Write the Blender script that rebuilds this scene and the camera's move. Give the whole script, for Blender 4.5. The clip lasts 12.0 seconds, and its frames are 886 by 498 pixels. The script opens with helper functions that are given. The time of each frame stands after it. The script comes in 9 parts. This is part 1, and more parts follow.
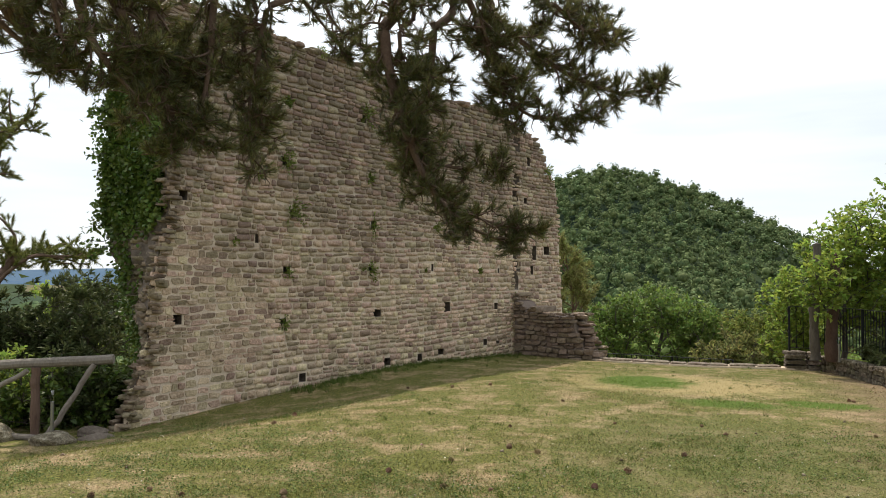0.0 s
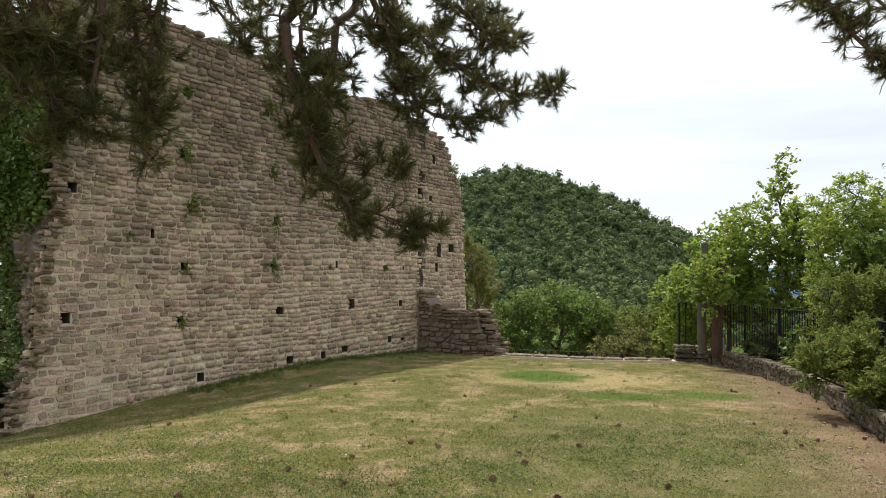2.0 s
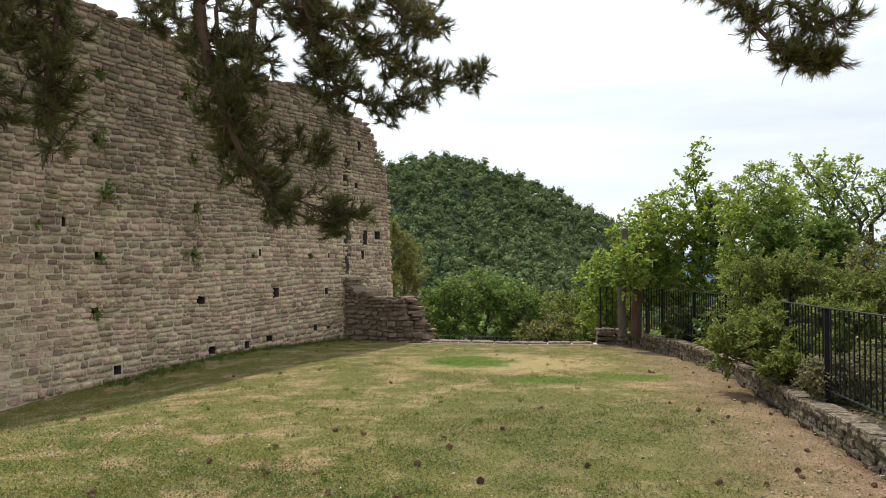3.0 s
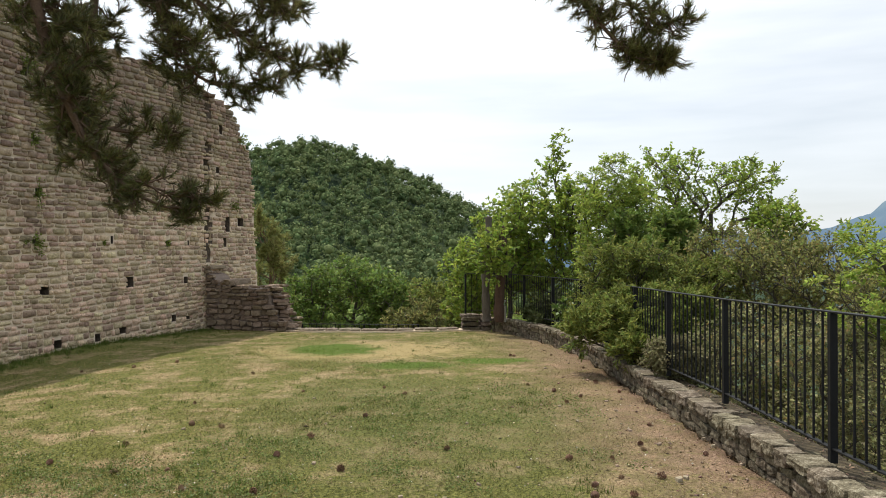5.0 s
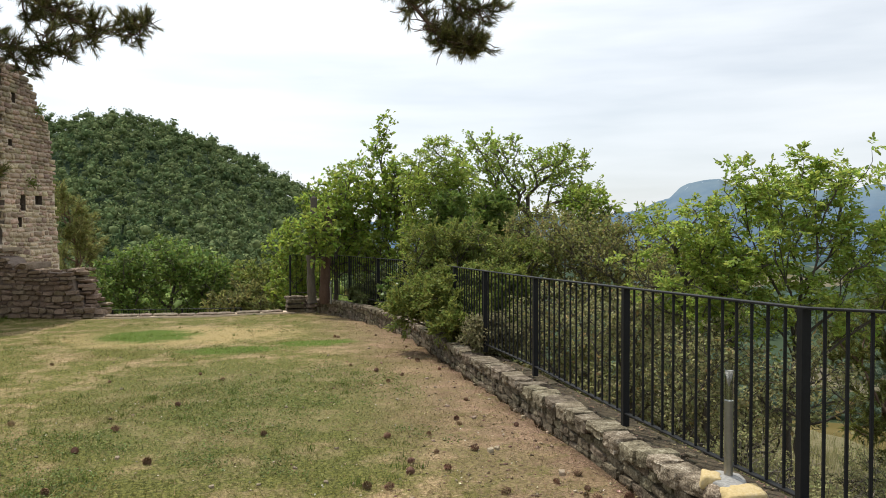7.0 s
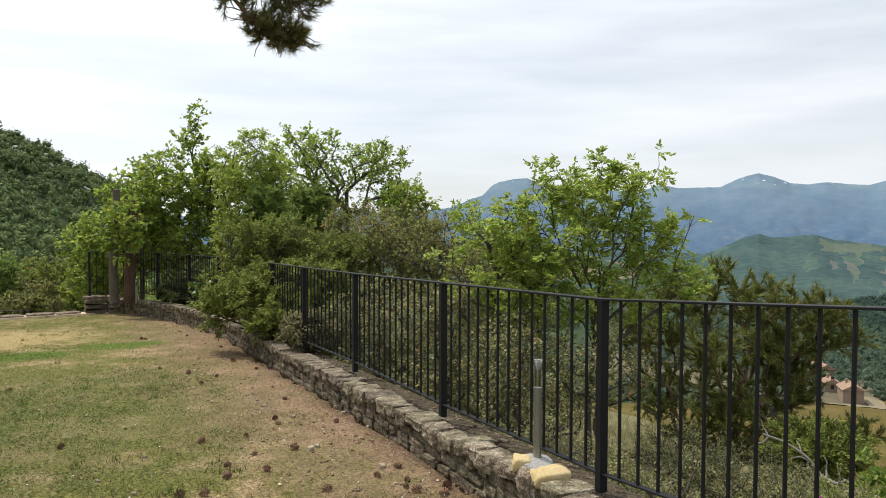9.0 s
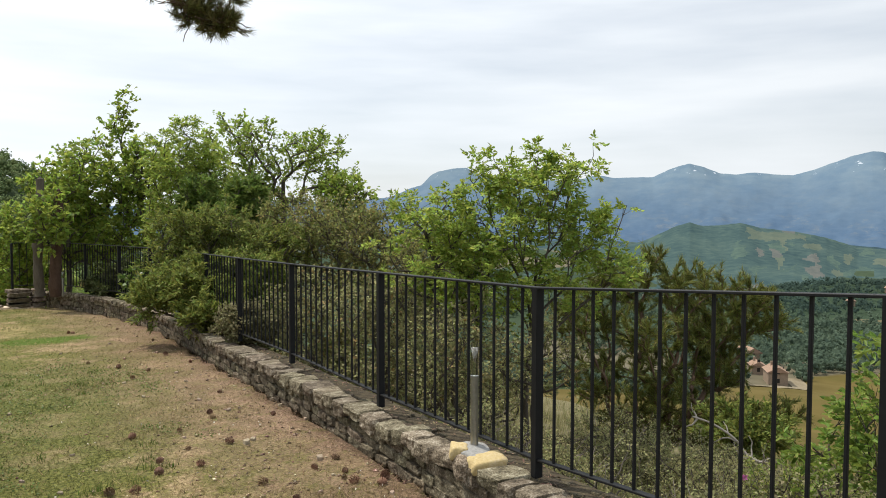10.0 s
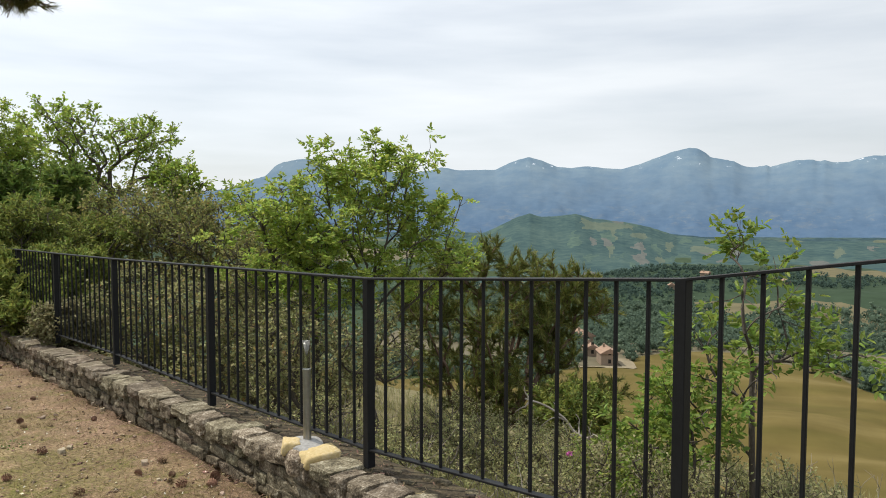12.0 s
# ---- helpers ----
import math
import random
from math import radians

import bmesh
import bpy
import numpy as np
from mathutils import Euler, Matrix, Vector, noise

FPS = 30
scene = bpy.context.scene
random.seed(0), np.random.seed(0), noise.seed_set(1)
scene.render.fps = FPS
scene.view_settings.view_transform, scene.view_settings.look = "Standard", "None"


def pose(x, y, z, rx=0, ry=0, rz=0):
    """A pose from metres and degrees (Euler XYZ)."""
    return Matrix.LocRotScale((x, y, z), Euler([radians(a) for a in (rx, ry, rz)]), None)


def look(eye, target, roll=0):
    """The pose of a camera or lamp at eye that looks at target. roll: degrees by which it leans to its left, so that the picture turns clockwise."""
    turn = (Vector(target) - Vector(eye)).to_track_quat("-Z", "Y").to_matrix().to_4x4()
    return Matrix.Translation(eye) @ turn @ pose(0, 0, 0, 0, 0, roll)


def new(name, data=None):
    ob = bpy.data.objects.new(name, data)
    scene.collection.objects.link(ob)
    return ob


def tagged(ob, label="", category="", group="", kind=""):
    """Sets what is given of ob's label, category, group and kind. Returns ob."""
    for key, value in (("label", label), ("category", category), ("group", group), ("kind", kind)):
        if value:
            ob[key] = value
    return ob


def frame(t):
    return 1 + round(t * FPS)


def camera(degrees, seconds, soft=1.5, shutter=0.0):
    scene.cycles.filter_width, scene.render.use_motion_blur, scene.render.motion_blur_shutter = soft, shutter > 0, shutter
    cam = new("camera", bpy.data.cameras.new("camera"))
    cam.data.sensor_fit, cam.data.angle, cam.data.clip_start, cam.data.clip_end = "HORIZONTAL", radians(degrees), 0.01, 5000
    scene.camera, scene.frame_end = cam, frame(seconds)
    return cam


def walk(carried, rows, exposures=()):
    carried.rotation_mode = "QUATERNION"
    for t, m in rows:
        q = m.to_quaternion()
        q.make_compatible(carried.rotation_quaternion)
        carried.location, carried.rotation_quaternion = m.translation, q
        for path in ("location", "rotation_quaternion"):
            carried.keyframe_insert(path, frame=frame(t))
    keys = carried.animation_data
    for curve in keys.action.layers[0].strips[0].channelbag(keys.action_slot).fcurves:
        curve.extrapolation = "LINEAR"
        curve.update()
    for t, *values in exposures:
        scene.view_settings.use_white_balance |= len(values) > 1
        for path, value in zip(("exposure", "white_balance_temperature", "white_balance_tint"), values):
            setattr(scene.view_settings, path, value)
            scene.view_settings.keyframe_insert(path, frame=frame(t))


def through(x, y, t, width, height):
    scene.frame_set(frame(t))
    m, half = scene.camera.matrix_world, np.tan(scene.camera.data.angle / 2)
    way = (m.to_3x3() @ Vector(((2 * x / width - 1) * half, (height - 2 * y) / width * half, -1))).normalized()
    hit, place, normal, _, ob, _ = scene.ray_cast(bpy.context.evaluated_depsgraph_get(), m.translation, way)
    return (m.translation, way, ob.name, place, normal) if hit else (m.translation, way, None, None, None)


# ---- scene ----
cam = camera(60.72, 12.0, soft=0.95)
PATH = [
    (0.0, -0.0, 0.0, 1.444, 91.873, -0.098, -0.0),
    (0.5, 0.0076, -0.0107, 1.4417, 91.793, 0.01, -1.596),
    (1.0, 0.0155, -0.0176, 1.4372, 91.74, -0.246, -3.547),
    (1.5, 0.0207, -0.0215, 1.4371, 91.743, -0.615, -5.441),
    (2.0, 0.0353, -0.0289, 1.4365, 91.697, -0.219, -7.079),
    (2.5, 0.0503, -0.0343, 1.4362, 91.459, -0.078, -9.706),
    (3.0, 0.0676, -0.0375, 1.4315, 90.731, 0.262, -12.555),
    (3.2, 0.073, -0.0371, 1.429, 90.682, 0.027, -13.9),
    (4.8, 0.1345, -0.0622, 1.4221, 89.983, 0.231, -21.268),
    (5.0, 0.1307, -0.0653, 1.4319, 89.719, 0.318, -22.378),
    (5.5, 0.151, -0.0694, 1.427, 89.131, 0.368, -25.08),
    (6.0, 0.1737, -0.0773, 1.4304, 88.813, -0.049, -28.176),
    (6.5, 0.2058, -0.0874, 1.4303, 88.468, -0.193, -30.854),
    (7.0, 0.2152, -0.0858, 1.4271, 88.234, 0.192, -35.241),
    (7.5, 0.2098, -0.073, 1.4246, 88.016, 0.164, -39.892),
    (7.7, 0.2122, -0.0683, 1.4255, 88.01, 0.235, -41.325),
    (9.5, 0.191, -0.0931, 1.4324, 87.619, -0.303, -51.247),
    (10.0, 0.21, -0.095, 1.4322, 87.125, -0.089, -53.532),
    (10.5, 0.2253, -0.1057, 1.4278, 86.735, 0.277, -56.621),
    (11.0, 0.233, -0.1239, 1.4288, 86.572, 0.02, -59.32),
    (11.5, 0.2437, -0.147, 1.4254, 86.4, -0.308, -62.25),
    (12.0, 0.2602, -0.1632, 1.4287, 86.509, -0.078, -65.066),
]
walk(cam, [(t, pose(*p)) for t, *p in PATH], exposures=[(0.0, 0.0), (12.0, 0.0)])

# ---- daylight ----
SUN_HEADING, SUN_HEIGHT = -8.0, 60.5          # degrees clockwise from +y, and above the horizon
to_sun = Vector((math.sin(radians(SUN_HEADING)) * math.cos(radians(SUN_HEIGHT)),
                 math.cos(radians(SUN_HEADING)) * math.cos(radians(SUN_HEIGHT)), math.sin(radians(SUN_HEIGHT))))
sun_data = bpy.data.lights.new("sun", "SUN")
sun_data.energy, sun_data.angle, sun_data.color = 3.5, radians(0.6), (1.0, 0.93, 0.80)
sun = new("sun", sun_data)
sun.matrix_world = look(to_sun * 50, (0, 0, 0))

world = bpy.data.worlds.new("sky")
scene.world = world
world.use_nodes = True
wn, wl = world.node_tree.nodes, world.node_tree.links
wn.clear()
sky = wn.new("ShaderNodeTexSky")
sky.sky_type, sky.sun_disc = "NISHITA", False
sky.sun_elevation, sky.sun_rotation = radians(SUN_HEIGHT), radians(SUN_HEADING)
sky.air_density, sky.dust_density, sky.ozone_density, sky.altitude = 1.0, 2.0, 1.0, 500
sky_gain = wn.new("ShaderNodeVectorMath")
sky_gain.operation = "SCALE"
sky_gain.inputs["Scale"].default_value = 0.10
wl.new(sky.outputs["Color"], sky_gain.inputs[0])
# thin high cloud: long soft streaks, thicker towards the horizon
wtc = wn.new("ShaderNodeTexCoord")
wmap = wn.new("ShaderNodeMapping")
wmap.inputs["Scale"].default_value = (1.2, 1.2, 9.0)
wmap.inputs["Rotation"].default_value = (radians(4), radians(-3), 0)
wl.new(wtc.outputs["Generated"], wmap.inputs["Vector"])
wnoise = wn.new("ShaderNodeTexNoise")
wnoise.inputs["Scale"].default_value, wnoise.inputs["Detail"].default_value, wnoise.inputs["Roughness"].default_value = 1.7, 5.0, 0.5
wl.new(wmap.outputs["Vector"], wnoise.inputs["Vector"])
wramp = wn.new("ShaderNodeMapRange")
wramp.inputs["From Min"].default_value, wramp.inputs["From Max"].default_value = 0.30, 0.62
wramp.inputs["To Min"].default_value, wramp.inputs["To Max"].default_value = 0.62, 0.95
wl.new(wnoise.outputs["Fac"], wramp.inputs["Value"])
# the veil is brighter on the sun's side
wdot = wn.new("ShaderNodeVectorMath")
wdot.operation = "DOT_PRODUCT"
wdot.inputs[1].default_value = to_sun
wl.new(wtc.outputs["Generated"], wdot.inputs[0])
wglow = wn.new("ShaderNodeMapRange")
wglow.inputs["From Min"].default_value, wglow.inputs["From Max"].default_value = -0.4, 0.85
wglow.inputs["To Min"].default_value, wglow.inputs["To Max"].default_value = 0.72, 1.38
wl.new(wdot.outputs["Value"], wglow.inputs["Value"])
wcloud = wn.new("ShaderNodeVectorMath")
wcloud.operation = "SCALE"
wcloud.inputs[0].default_value = (0.915, 0.96, 1.0)
wl.new(wglow.outputs["Result"], wcloud.inputs["Scale"])
wmix = wn.new("ShaderNodeMix")
wmix.data_type = "RGBA"
wl.new(wramp.outputs["Result"], wmix.inputs["Factor"])
wl.new(sky_gain.outputs["Vector"], wmix.inputs["A"])
wl.new(wcloud.outputs["Vector"], wmix.inputs["B"])
wbg = wn.new("ShaderNodeBackground")
wl.new(wmix.outputs["Result"], wbg.inputs["Color"])
wout = wn.new("ShaderNodeOutputWorld")
wl.new(wbg.outputs["Background"], wout.inputs["Surface"])

# ---- materials ----
def material(name, colours, scale=4.0, rough=0.85, bump=0.3, bump_scale=40.0, vary=0.0, island=0.0, metal=0.0,
             through=0.0, coarse=0.5, spec=0.3, stretch=(1, 1, 1), detail=6.0, patina=None):
    """A worn surface: a ramp of colours over coarse and fine noise, relief, and a change of value from thing to thing.
    colours: (position, (r, g, b)) rows. vary: by object; island: by loose piece; through: share of light let through."""
    m = bpy.data.materials.new(name)
    m.use_nodes = True
    n, l = m.node_tree.nodes, m.node_tree.links
    n.clear()
    out = n.new("ShaderNodeOutputMaterial")
    bsdf = n.new("ShaderNodeBsdfPrincipled")
    geo = n.new("ShaderNodeNewGeometry")
    mp = n.new("ShaderNodeMapping")
    mp.inputs["Scale"].default_value = stretch
    l.new(geo.outputs["Position"], mp.inputs["Vector"])
    a, b = n.new("ShaderNodeTexNoise"), n.new("ShaderNodeTexNoise")
    for t, s in ((a, scale), (b, scale * 7.3)):
        t.inputs["Scale"].default_value, t.inputs["Detail"].default_value, t.inputs["Roughness"].default_value = s, detail, 0.6
        l.new(mp.outputs["Vector"], t.inputs["Vector"])
    mix = n.new("ShaderNodeMix")
    mix.inputs["Factor"].default_value = coarse
    l.new(a.outputs["Fac"], mix.inputs["A"])
    l.new(b.outputs["Fac"], mix.inputs["B"])
    value = mix.outputs["Result"]
    ramp = n.new("ShaderNodeValToRGB")
    while len(ramp.color_ramp.elements) < len(colours):
        ramp.color_ramp.elements.new(0.5)
    for e, (p, c) in zip(ramp.color_ramp.elements, colours):
        e.position, e.color = p, (*c, 1)
    l.new(value, ramp.inputs["Fac"])
    colour = ramp.outputs["Color"]
    for amount, node, socket in ((vary, "ShaderNodeObjectInfo", "Random"), (island, "ShaderNodeNewGeometry", "Random Per Island")):
        if amount:
            info = n.new(node)
            rng = n.new("ShaderNodeMapRange")
            rng.inputs["To Min"].default_value, rng.inputs["To Max"].default_value = 1 - amount, 1 + amount
            l.new(info.outputs[socket], rng.inputs["Value"])
            hsv = n.new("ShaderNodeHueSaturation")
            l.new(rng.outputs["Result"], hsv.inputs["Value"])
            hue = n.new("ShaderNodeMath")
            hue.operation = "MULTIPLY_ADD"
            hue.inputs[1].default_value, hue.inputs[2].default_value = 0.045 * amount / 0.3, 0.5 - 0.0225 * amount / 0.3
            frac = n.new("ShaderNodeMath")
            frac.operation = "FRACT"
            mul = n.new("ShaderNodeMath")
            mul.operation = "MULTIPLY"
            mul.inputs[1].default_value = 7.31
            l.new(info.outputs[socket], mul.inputs[0])
            l.new(mul.outputs[0], frac.inputs[0])
            l.new(frac.outputs[0], hue.inputs[0])
            l.new(hue.outputs[0], hsv.inputs["Hue"])
            l.new(colour, hsv.inputs["Color"])
            colour = hsv.outputs["Color"]
    if patina:
        # grey weathering in ragged drifts, commoner towards the exposed top
        tint, low, high = patina
        drift = n.new("ShaderNodeTexNoise")
        drift.inputs["Scale"].default_value, drift.inputs["Detail"].default_value, drift.inputs["Roughness"].default_value = 0.55, 7, 0.65
        l.new(geo.outputs["Position"], drift.inputs["Vector"])
        sep = n.new("ShaderNodeSeparateXYZ")
        l.new(geo.outputs["Position"], sep.inputs[0])
        lift = n.new("ShaderNodeMath")
        lift.operation = "MULTIPLY_ADD"
        lift.inputs[1].default_value = 0.105
        l.new(sep.outputs["Z"], lift.inputs[0])
        l.new(drift.outputs["Fac"], lift.inputs[2])
        # the far stretch was rebuilt and is less stained
        along_wall = n.new("ShaderNodeVectorMath")
        along_wall.operation = "DOT_PRODUCT"
        along_wall.inputs[1].default_value = (0.613, 0.790, 0)
        l.new(geo.outputs["Position"], along_wall.inputs[0])
        fresh = n.new("ShaderNodeMapRange")
        fresh.inputs["From Min"].default_value, fresh.inputs["From Max"].default_value = 10.0, 16.5
        fresh.inputs["To Max"].default_value = 0.17
        l.new(along_wall.outputs["Value"], fresh.inputs["Value"])
        less = n.new("ShaderNodeMath")
        less.operation = "SUBTRACT"
        l.new(lift.outputs[0], less.inputs[0])
        l.new(fresh.outputs["Result"], less.inputs[1])
        lift = less
        cover = n.new("ShaderNodeMapRange")
        cover.inputs["From Min"].default_value, cover.inputs["From Max"].default_value = low, high
        cover.inputs["To Max"].default_value = 0.85
        l.new(lift.outputs[0], cover.inputs["Value"])
        pat = n.new("ShaderNodeMix")
        pat.data_type, pat.blend_type = "RGBA", "MULTIPLY"
        pat.inputs["B"].default_value = (*tint, 1)
        l.new(cover.outputs["Result"], pat.inputs["Factor"])
        l.new(colour, pat.inputs["A"])
        colour = pat.outputs["Result"]
    l.new(colour, bsdf.inputs["Base Color"])
    bsdf.inputs["Roughness"].default_value, bsdf.inputs["Metallic"].default_value = rough, metal
    bsdf.inputs["Specular IOR Level"].default_value = spec
    if bump:
        bn = n.new("ShaderNodeTexNoise")
        bn.inputs["Scale"].default_value, bn.inputs["Detail"].default_value = bump_scale, 8
        l.new(mp.outputs["Vector"], bn.inputs["Vector"])
        bp = n.new("ShaderNodeBump")
        bp.inputs["Strength"].default_value, bp.inputs["Distance"].default_value = bump, 0.6 / bump_scale
        l.new(bn.outputs["Fac"], bp.inputs["Height"])
        l.new(bp.outputs["Normal"], bsdf.inputs["Normal"])
    surface = bsdf.outputs["BSDF"]
    if through:
        tr = n.new("ShaderNodeBsdfTranslucent")
        l.new(colour, tr.inputs["Color"])
        sh = n.new("ShaderNodeMixShader")
        sh.inputs["Fac"].default_value = through
        l.new(surface, sh.inputs[1])
        l.new(tr.outputs["BSDF"], sh.inputs[2])
        surface = sh.outputs["Shader"]
    l.new(surface, out.inputs["Surface"])
    return m


M_STONE = material("wall_stone", [(0.27, (0.15, 0.107, 0.072)), (0.42, (0.41, 0.305, 0.208)), (0.56, (0.58, 0.445, 0.312)), (0.74, (0.74, 0.610, 0.460))], 3.4, 0.92, 1.0, 30, 0.36, 0.0, coarse=0.6, patina=((0.45, 0.452, 0.46), 0.54, 0.82))
M_STONE_FAR = material("wall_stone_joined", [(0.27, (0.15, 0.107, 0.072)), (0.42, (0.41, 0.305, 0.208)), (0.56, (0.58, 0.445, 0.312)), (0.74, (0.74, 0.610, 0.460))], 3.4, 0.92, 1.0, 30, 0.0, 0.38, coarse=0.6, patina=((0.45, 0.452, 0.46), 0.54, 0.82))
M_MORTAR = material("lime_mortar", [(0.3, (0.55, 0.435, 0.318)), (0.7, (0.82, 0.70, 0.56))], 3.0, 0.95, 0.9, 50, patina=((0.66, 0.66, 0.67), 0.60, 0.87))
M_STUB = material("dark_weathered_stone", [(0.25, (0.11, 0.079, 0.053)), (0.5, (0.235, 0.182, 0.128)), (0.8, (0.38, 0.312, 0.228))], 3.2, 0.93, 0.9, 36, 0.2, 0.25)
M_STUB_MORTAR = material("earthy_mortar", [(0.3, (0.16, 0.12, 0.095)), (0.7, (0.28, 0.22, 0.18))], 4.0, 0.95, 0.8, 60)
# rubble core colour, also used as painted shade in beam sockets and seam
M_CORE = material("rubble_core_and_recess_shade", [(0.25, (0.065, 0.05, 0.04)), (0.5, (0.15, 0.12, 0.095)), (0.8, (0.27, 0.225, 0.18))], 3.0, 0.95, 1.0, 22)
M_CORESTONE = material("broken_core_stone", [(0.25, (0.10, 0.072, 0.050)), (0.5, (0.25, 0.188, 0.132)), (0.8, (0.42, 0.335, 0.25))], 2.6, 0.95, 0.9, 36, 0.2, 0.25)
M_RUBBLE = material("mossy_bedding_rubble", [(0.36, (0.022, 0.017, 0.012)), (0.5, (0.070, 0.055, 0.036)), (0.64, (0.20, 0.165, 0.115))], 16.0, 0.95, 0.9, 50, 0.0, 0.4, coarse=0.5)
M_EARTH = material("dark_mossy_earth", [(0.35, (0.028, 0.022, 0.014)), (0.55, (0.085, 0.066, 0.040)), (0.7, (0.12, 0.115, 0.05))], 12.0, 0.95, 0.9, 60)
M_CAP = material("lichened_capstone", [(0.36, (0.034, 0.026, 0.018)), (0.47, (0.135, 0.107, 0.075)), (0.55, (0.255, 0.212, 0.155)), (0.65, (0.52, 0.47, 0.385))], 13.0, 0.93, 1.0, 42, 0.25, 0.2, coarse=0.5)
M_PARAPET = material("parapet_stone", [(0.36, (0.034, 0.026, 0.018)), (0.48, (0.118, 0.092, 0.064)), (0.56, (0.205, 0.168, 0.122)), (0.66, (0.38, 0.335, 0.265))], 13.0, 0.93, 1.0, 42, 0.28, 0.25, coarse=0.5)
M_IRON = material("dark_painted_iron", [(0.3, (0.007, 0.0075, 0.009)), (0.7, (0.013, 0.014, 0.0165))], 6.0, 0.55, 0.12, 120, spec=0.22)
M_STEEL = material("brushed_steel", [(0.3, (0.26, 0.26, 0.25)), (0.7, (0.38, 0.38, 0.37))], 9.0, 0.38, 0.05, 150, metal=0.9)
M_TIMBER = material("grey_weathered_timber", [(0.3, (0.14, 0.115, 0.095)), (0.6, (0.27, 0.235, 0.20)), (0.8, (0.36, 0.33, 0.29))], 9.0, 0.9, 0.6, 60, 0.12, stretch=(1, 1, 0.25))
M_TIMBER_RED = material("brown_weathered_timber", [(0.3, (0.10, 0.06, 0.045)), (0.6, (0.19, 0.125, 0.095)), (0.8, (0.27, 0.20, 0.16))], 9.0, 0.9, 0.6, 60, 0.1, stretch=(1, 1, 0.2))
M_POLE = material("dark_old_pole", [(0.3, (0.060, 0.050, 0.040)), (0.6, (0.13, 0.110, 0.090)), (0.8, (0.24, 0.215, 0.185))], 9.0, 0.92, 0.7, 50, 0.1, stretch=(1, 1, 0.25))
M_POLE_RED = material("dark_brown_pole", [(0.3, (0.055, 0.030, 0.022)), (0.6, (0.115, 0.070, 0.050)), (0.8, (0.19, 0.135, 0.105))], 9.0, 0.92, 0.7, 50, 0.1, stretch=(1, 1, 0.25))
M_BARK = material("tree_bark", [(0.3, (0.055, 0.045, 0.036)), (0.7, (0.14, 0.12, 0.10))], 12.0, 0.95, 0.8, 60, stretch=(1, 1, 0.4))
M_PINE_BARK = material("pine_bark", [(0.3, (0.085, 0.055, 0.040)), (0.7, (0.23, 0.155, 0.112))], 14.0, 0.95, 0.8, 60)
M_DEADWOOD = material("bleached_dead_wood", [(0.3, (0.32, 0.27, 0.22)), (0.7, (0.52, 0.47, 0.41))], 14.0, 0.9, 0.4, 60)
M_DRYTWIG = material("grey_dry_twig", [(0.3, (0.15, 0.125, 0.105)), (0.7, (0.38, 0.34, 0.29))], 9.0, 0.9, 0.0, island=0.4)
M_OAK = material("oak_leaf", [(0.3, (0.19, 0.268, 0.042)), (0.7, (0.37, 0.465, 0.095))], 3.0, 0.55, 0.0, island=0.38, through=0.62)
M_ASH = material("ash_leaf", [(0.3, (0.225, 0.305, 0.050)), (0.7, (0.43, 0.52, 0.12))], 3.0, 0.5, 0.0, island=0.38, through=0.62)
M_SAPLING = material("ash_sapling_leaf", [(0.3, (0.135, 0.205, 0.036)), (0.7, (0.29, 0.385, 0.080))], 3.0, 0.5, 0.0, island=0.35, through=0.5)
M_RIM = material("rim_tree_leaf", [(0.3, (0.105, 0.168, 0.032)), (0.7, (0.235, 0.325, 0.078))], 3.0, 0.55, 0.0, island=0.35, through=0.45)
M_PALE = material("pale_shrub_leaf", [(0.3, (0.20, 0.212, 0.084)), (0.7, (0.43, 0.415, 0.195))], 3.0, 0.6, 0.0, island=0.45, through=0.45)
M_JUNIPER = material("juniper_foliage", [(0.3, (0.128, 0.168, 0.034)), (0.7, (0.295, 0.335, 0.085))], 2.5, 0.65, 0.0, island=0.5, through=0.42)
M_GREYBUSH = material("grey_sage_leaf", [(0.3, (0.145, 0.142, 0.066)), (0.7, (0.34, 0.315, 0.165))], 3.0, 0.75, 0.0, island=0.4, through=0.3)
M_BROWNBUSH = material("olive_brown_leaf", [(0.3, (0.145, 0.175, 0.045)), (0.6, (0.285, 0.28, 0.095)), (0.75, (0.42, 0.30, 0.14))], 2.0, 0.6, 0.0, island=0.6, through=0.48)
M_DRYLEAF = material("yellowed_leaf", [(0.3, (0.36, 0.27, 0.06)), (0.7, (0.55, 0.40, 0.22))], 3.0, 0.6, 0.0, island=0.3, through=0.3)
M_NEEDLE = material("pine_needle", [(0.3, (0.064, 0.074, 0.022)), (0.5, (0.135, 0.140, 0.042)), (0.72, (0.36, 0.315, 0.115))], 2.0, 0.36, 0.0, island=0.7, through=0.36, spec=0.6)
M_PINE_GREEN = material("young_pine_needle", [(0.3, (0.085, 0.108, 0.026)), (0.7, (0.28, 0.295, 0.075))], 3.0, 0.5, 0.0, island=0.6, through=0.35)
M_DARKPINE = material("dark_conifer_needle", [(0.3, (0.058, 0.078, 0.028)), (0.7, (0.135, 0.160, 0.058))], 2.0, 0.6, 0.0, island=0.35, through=0.3)
M_IVY = material("ivy_leaf", [(0.3, (0.050, 0.090, 0.016)), (0.7, (0.165, 0.235, 0.045))], 2.0, 0.4, 0.0, island=0.35, through=0.3, spec=0.4)
M_WOODS = material("hill_forest", [(0.36, (0.058, 0.096, 0.042)), (0.62, (0.210, 0.262, 0.108))], 0.12, 0.85, 0.0, island=0.30, through=0.12, detail=3, spec=0.1)
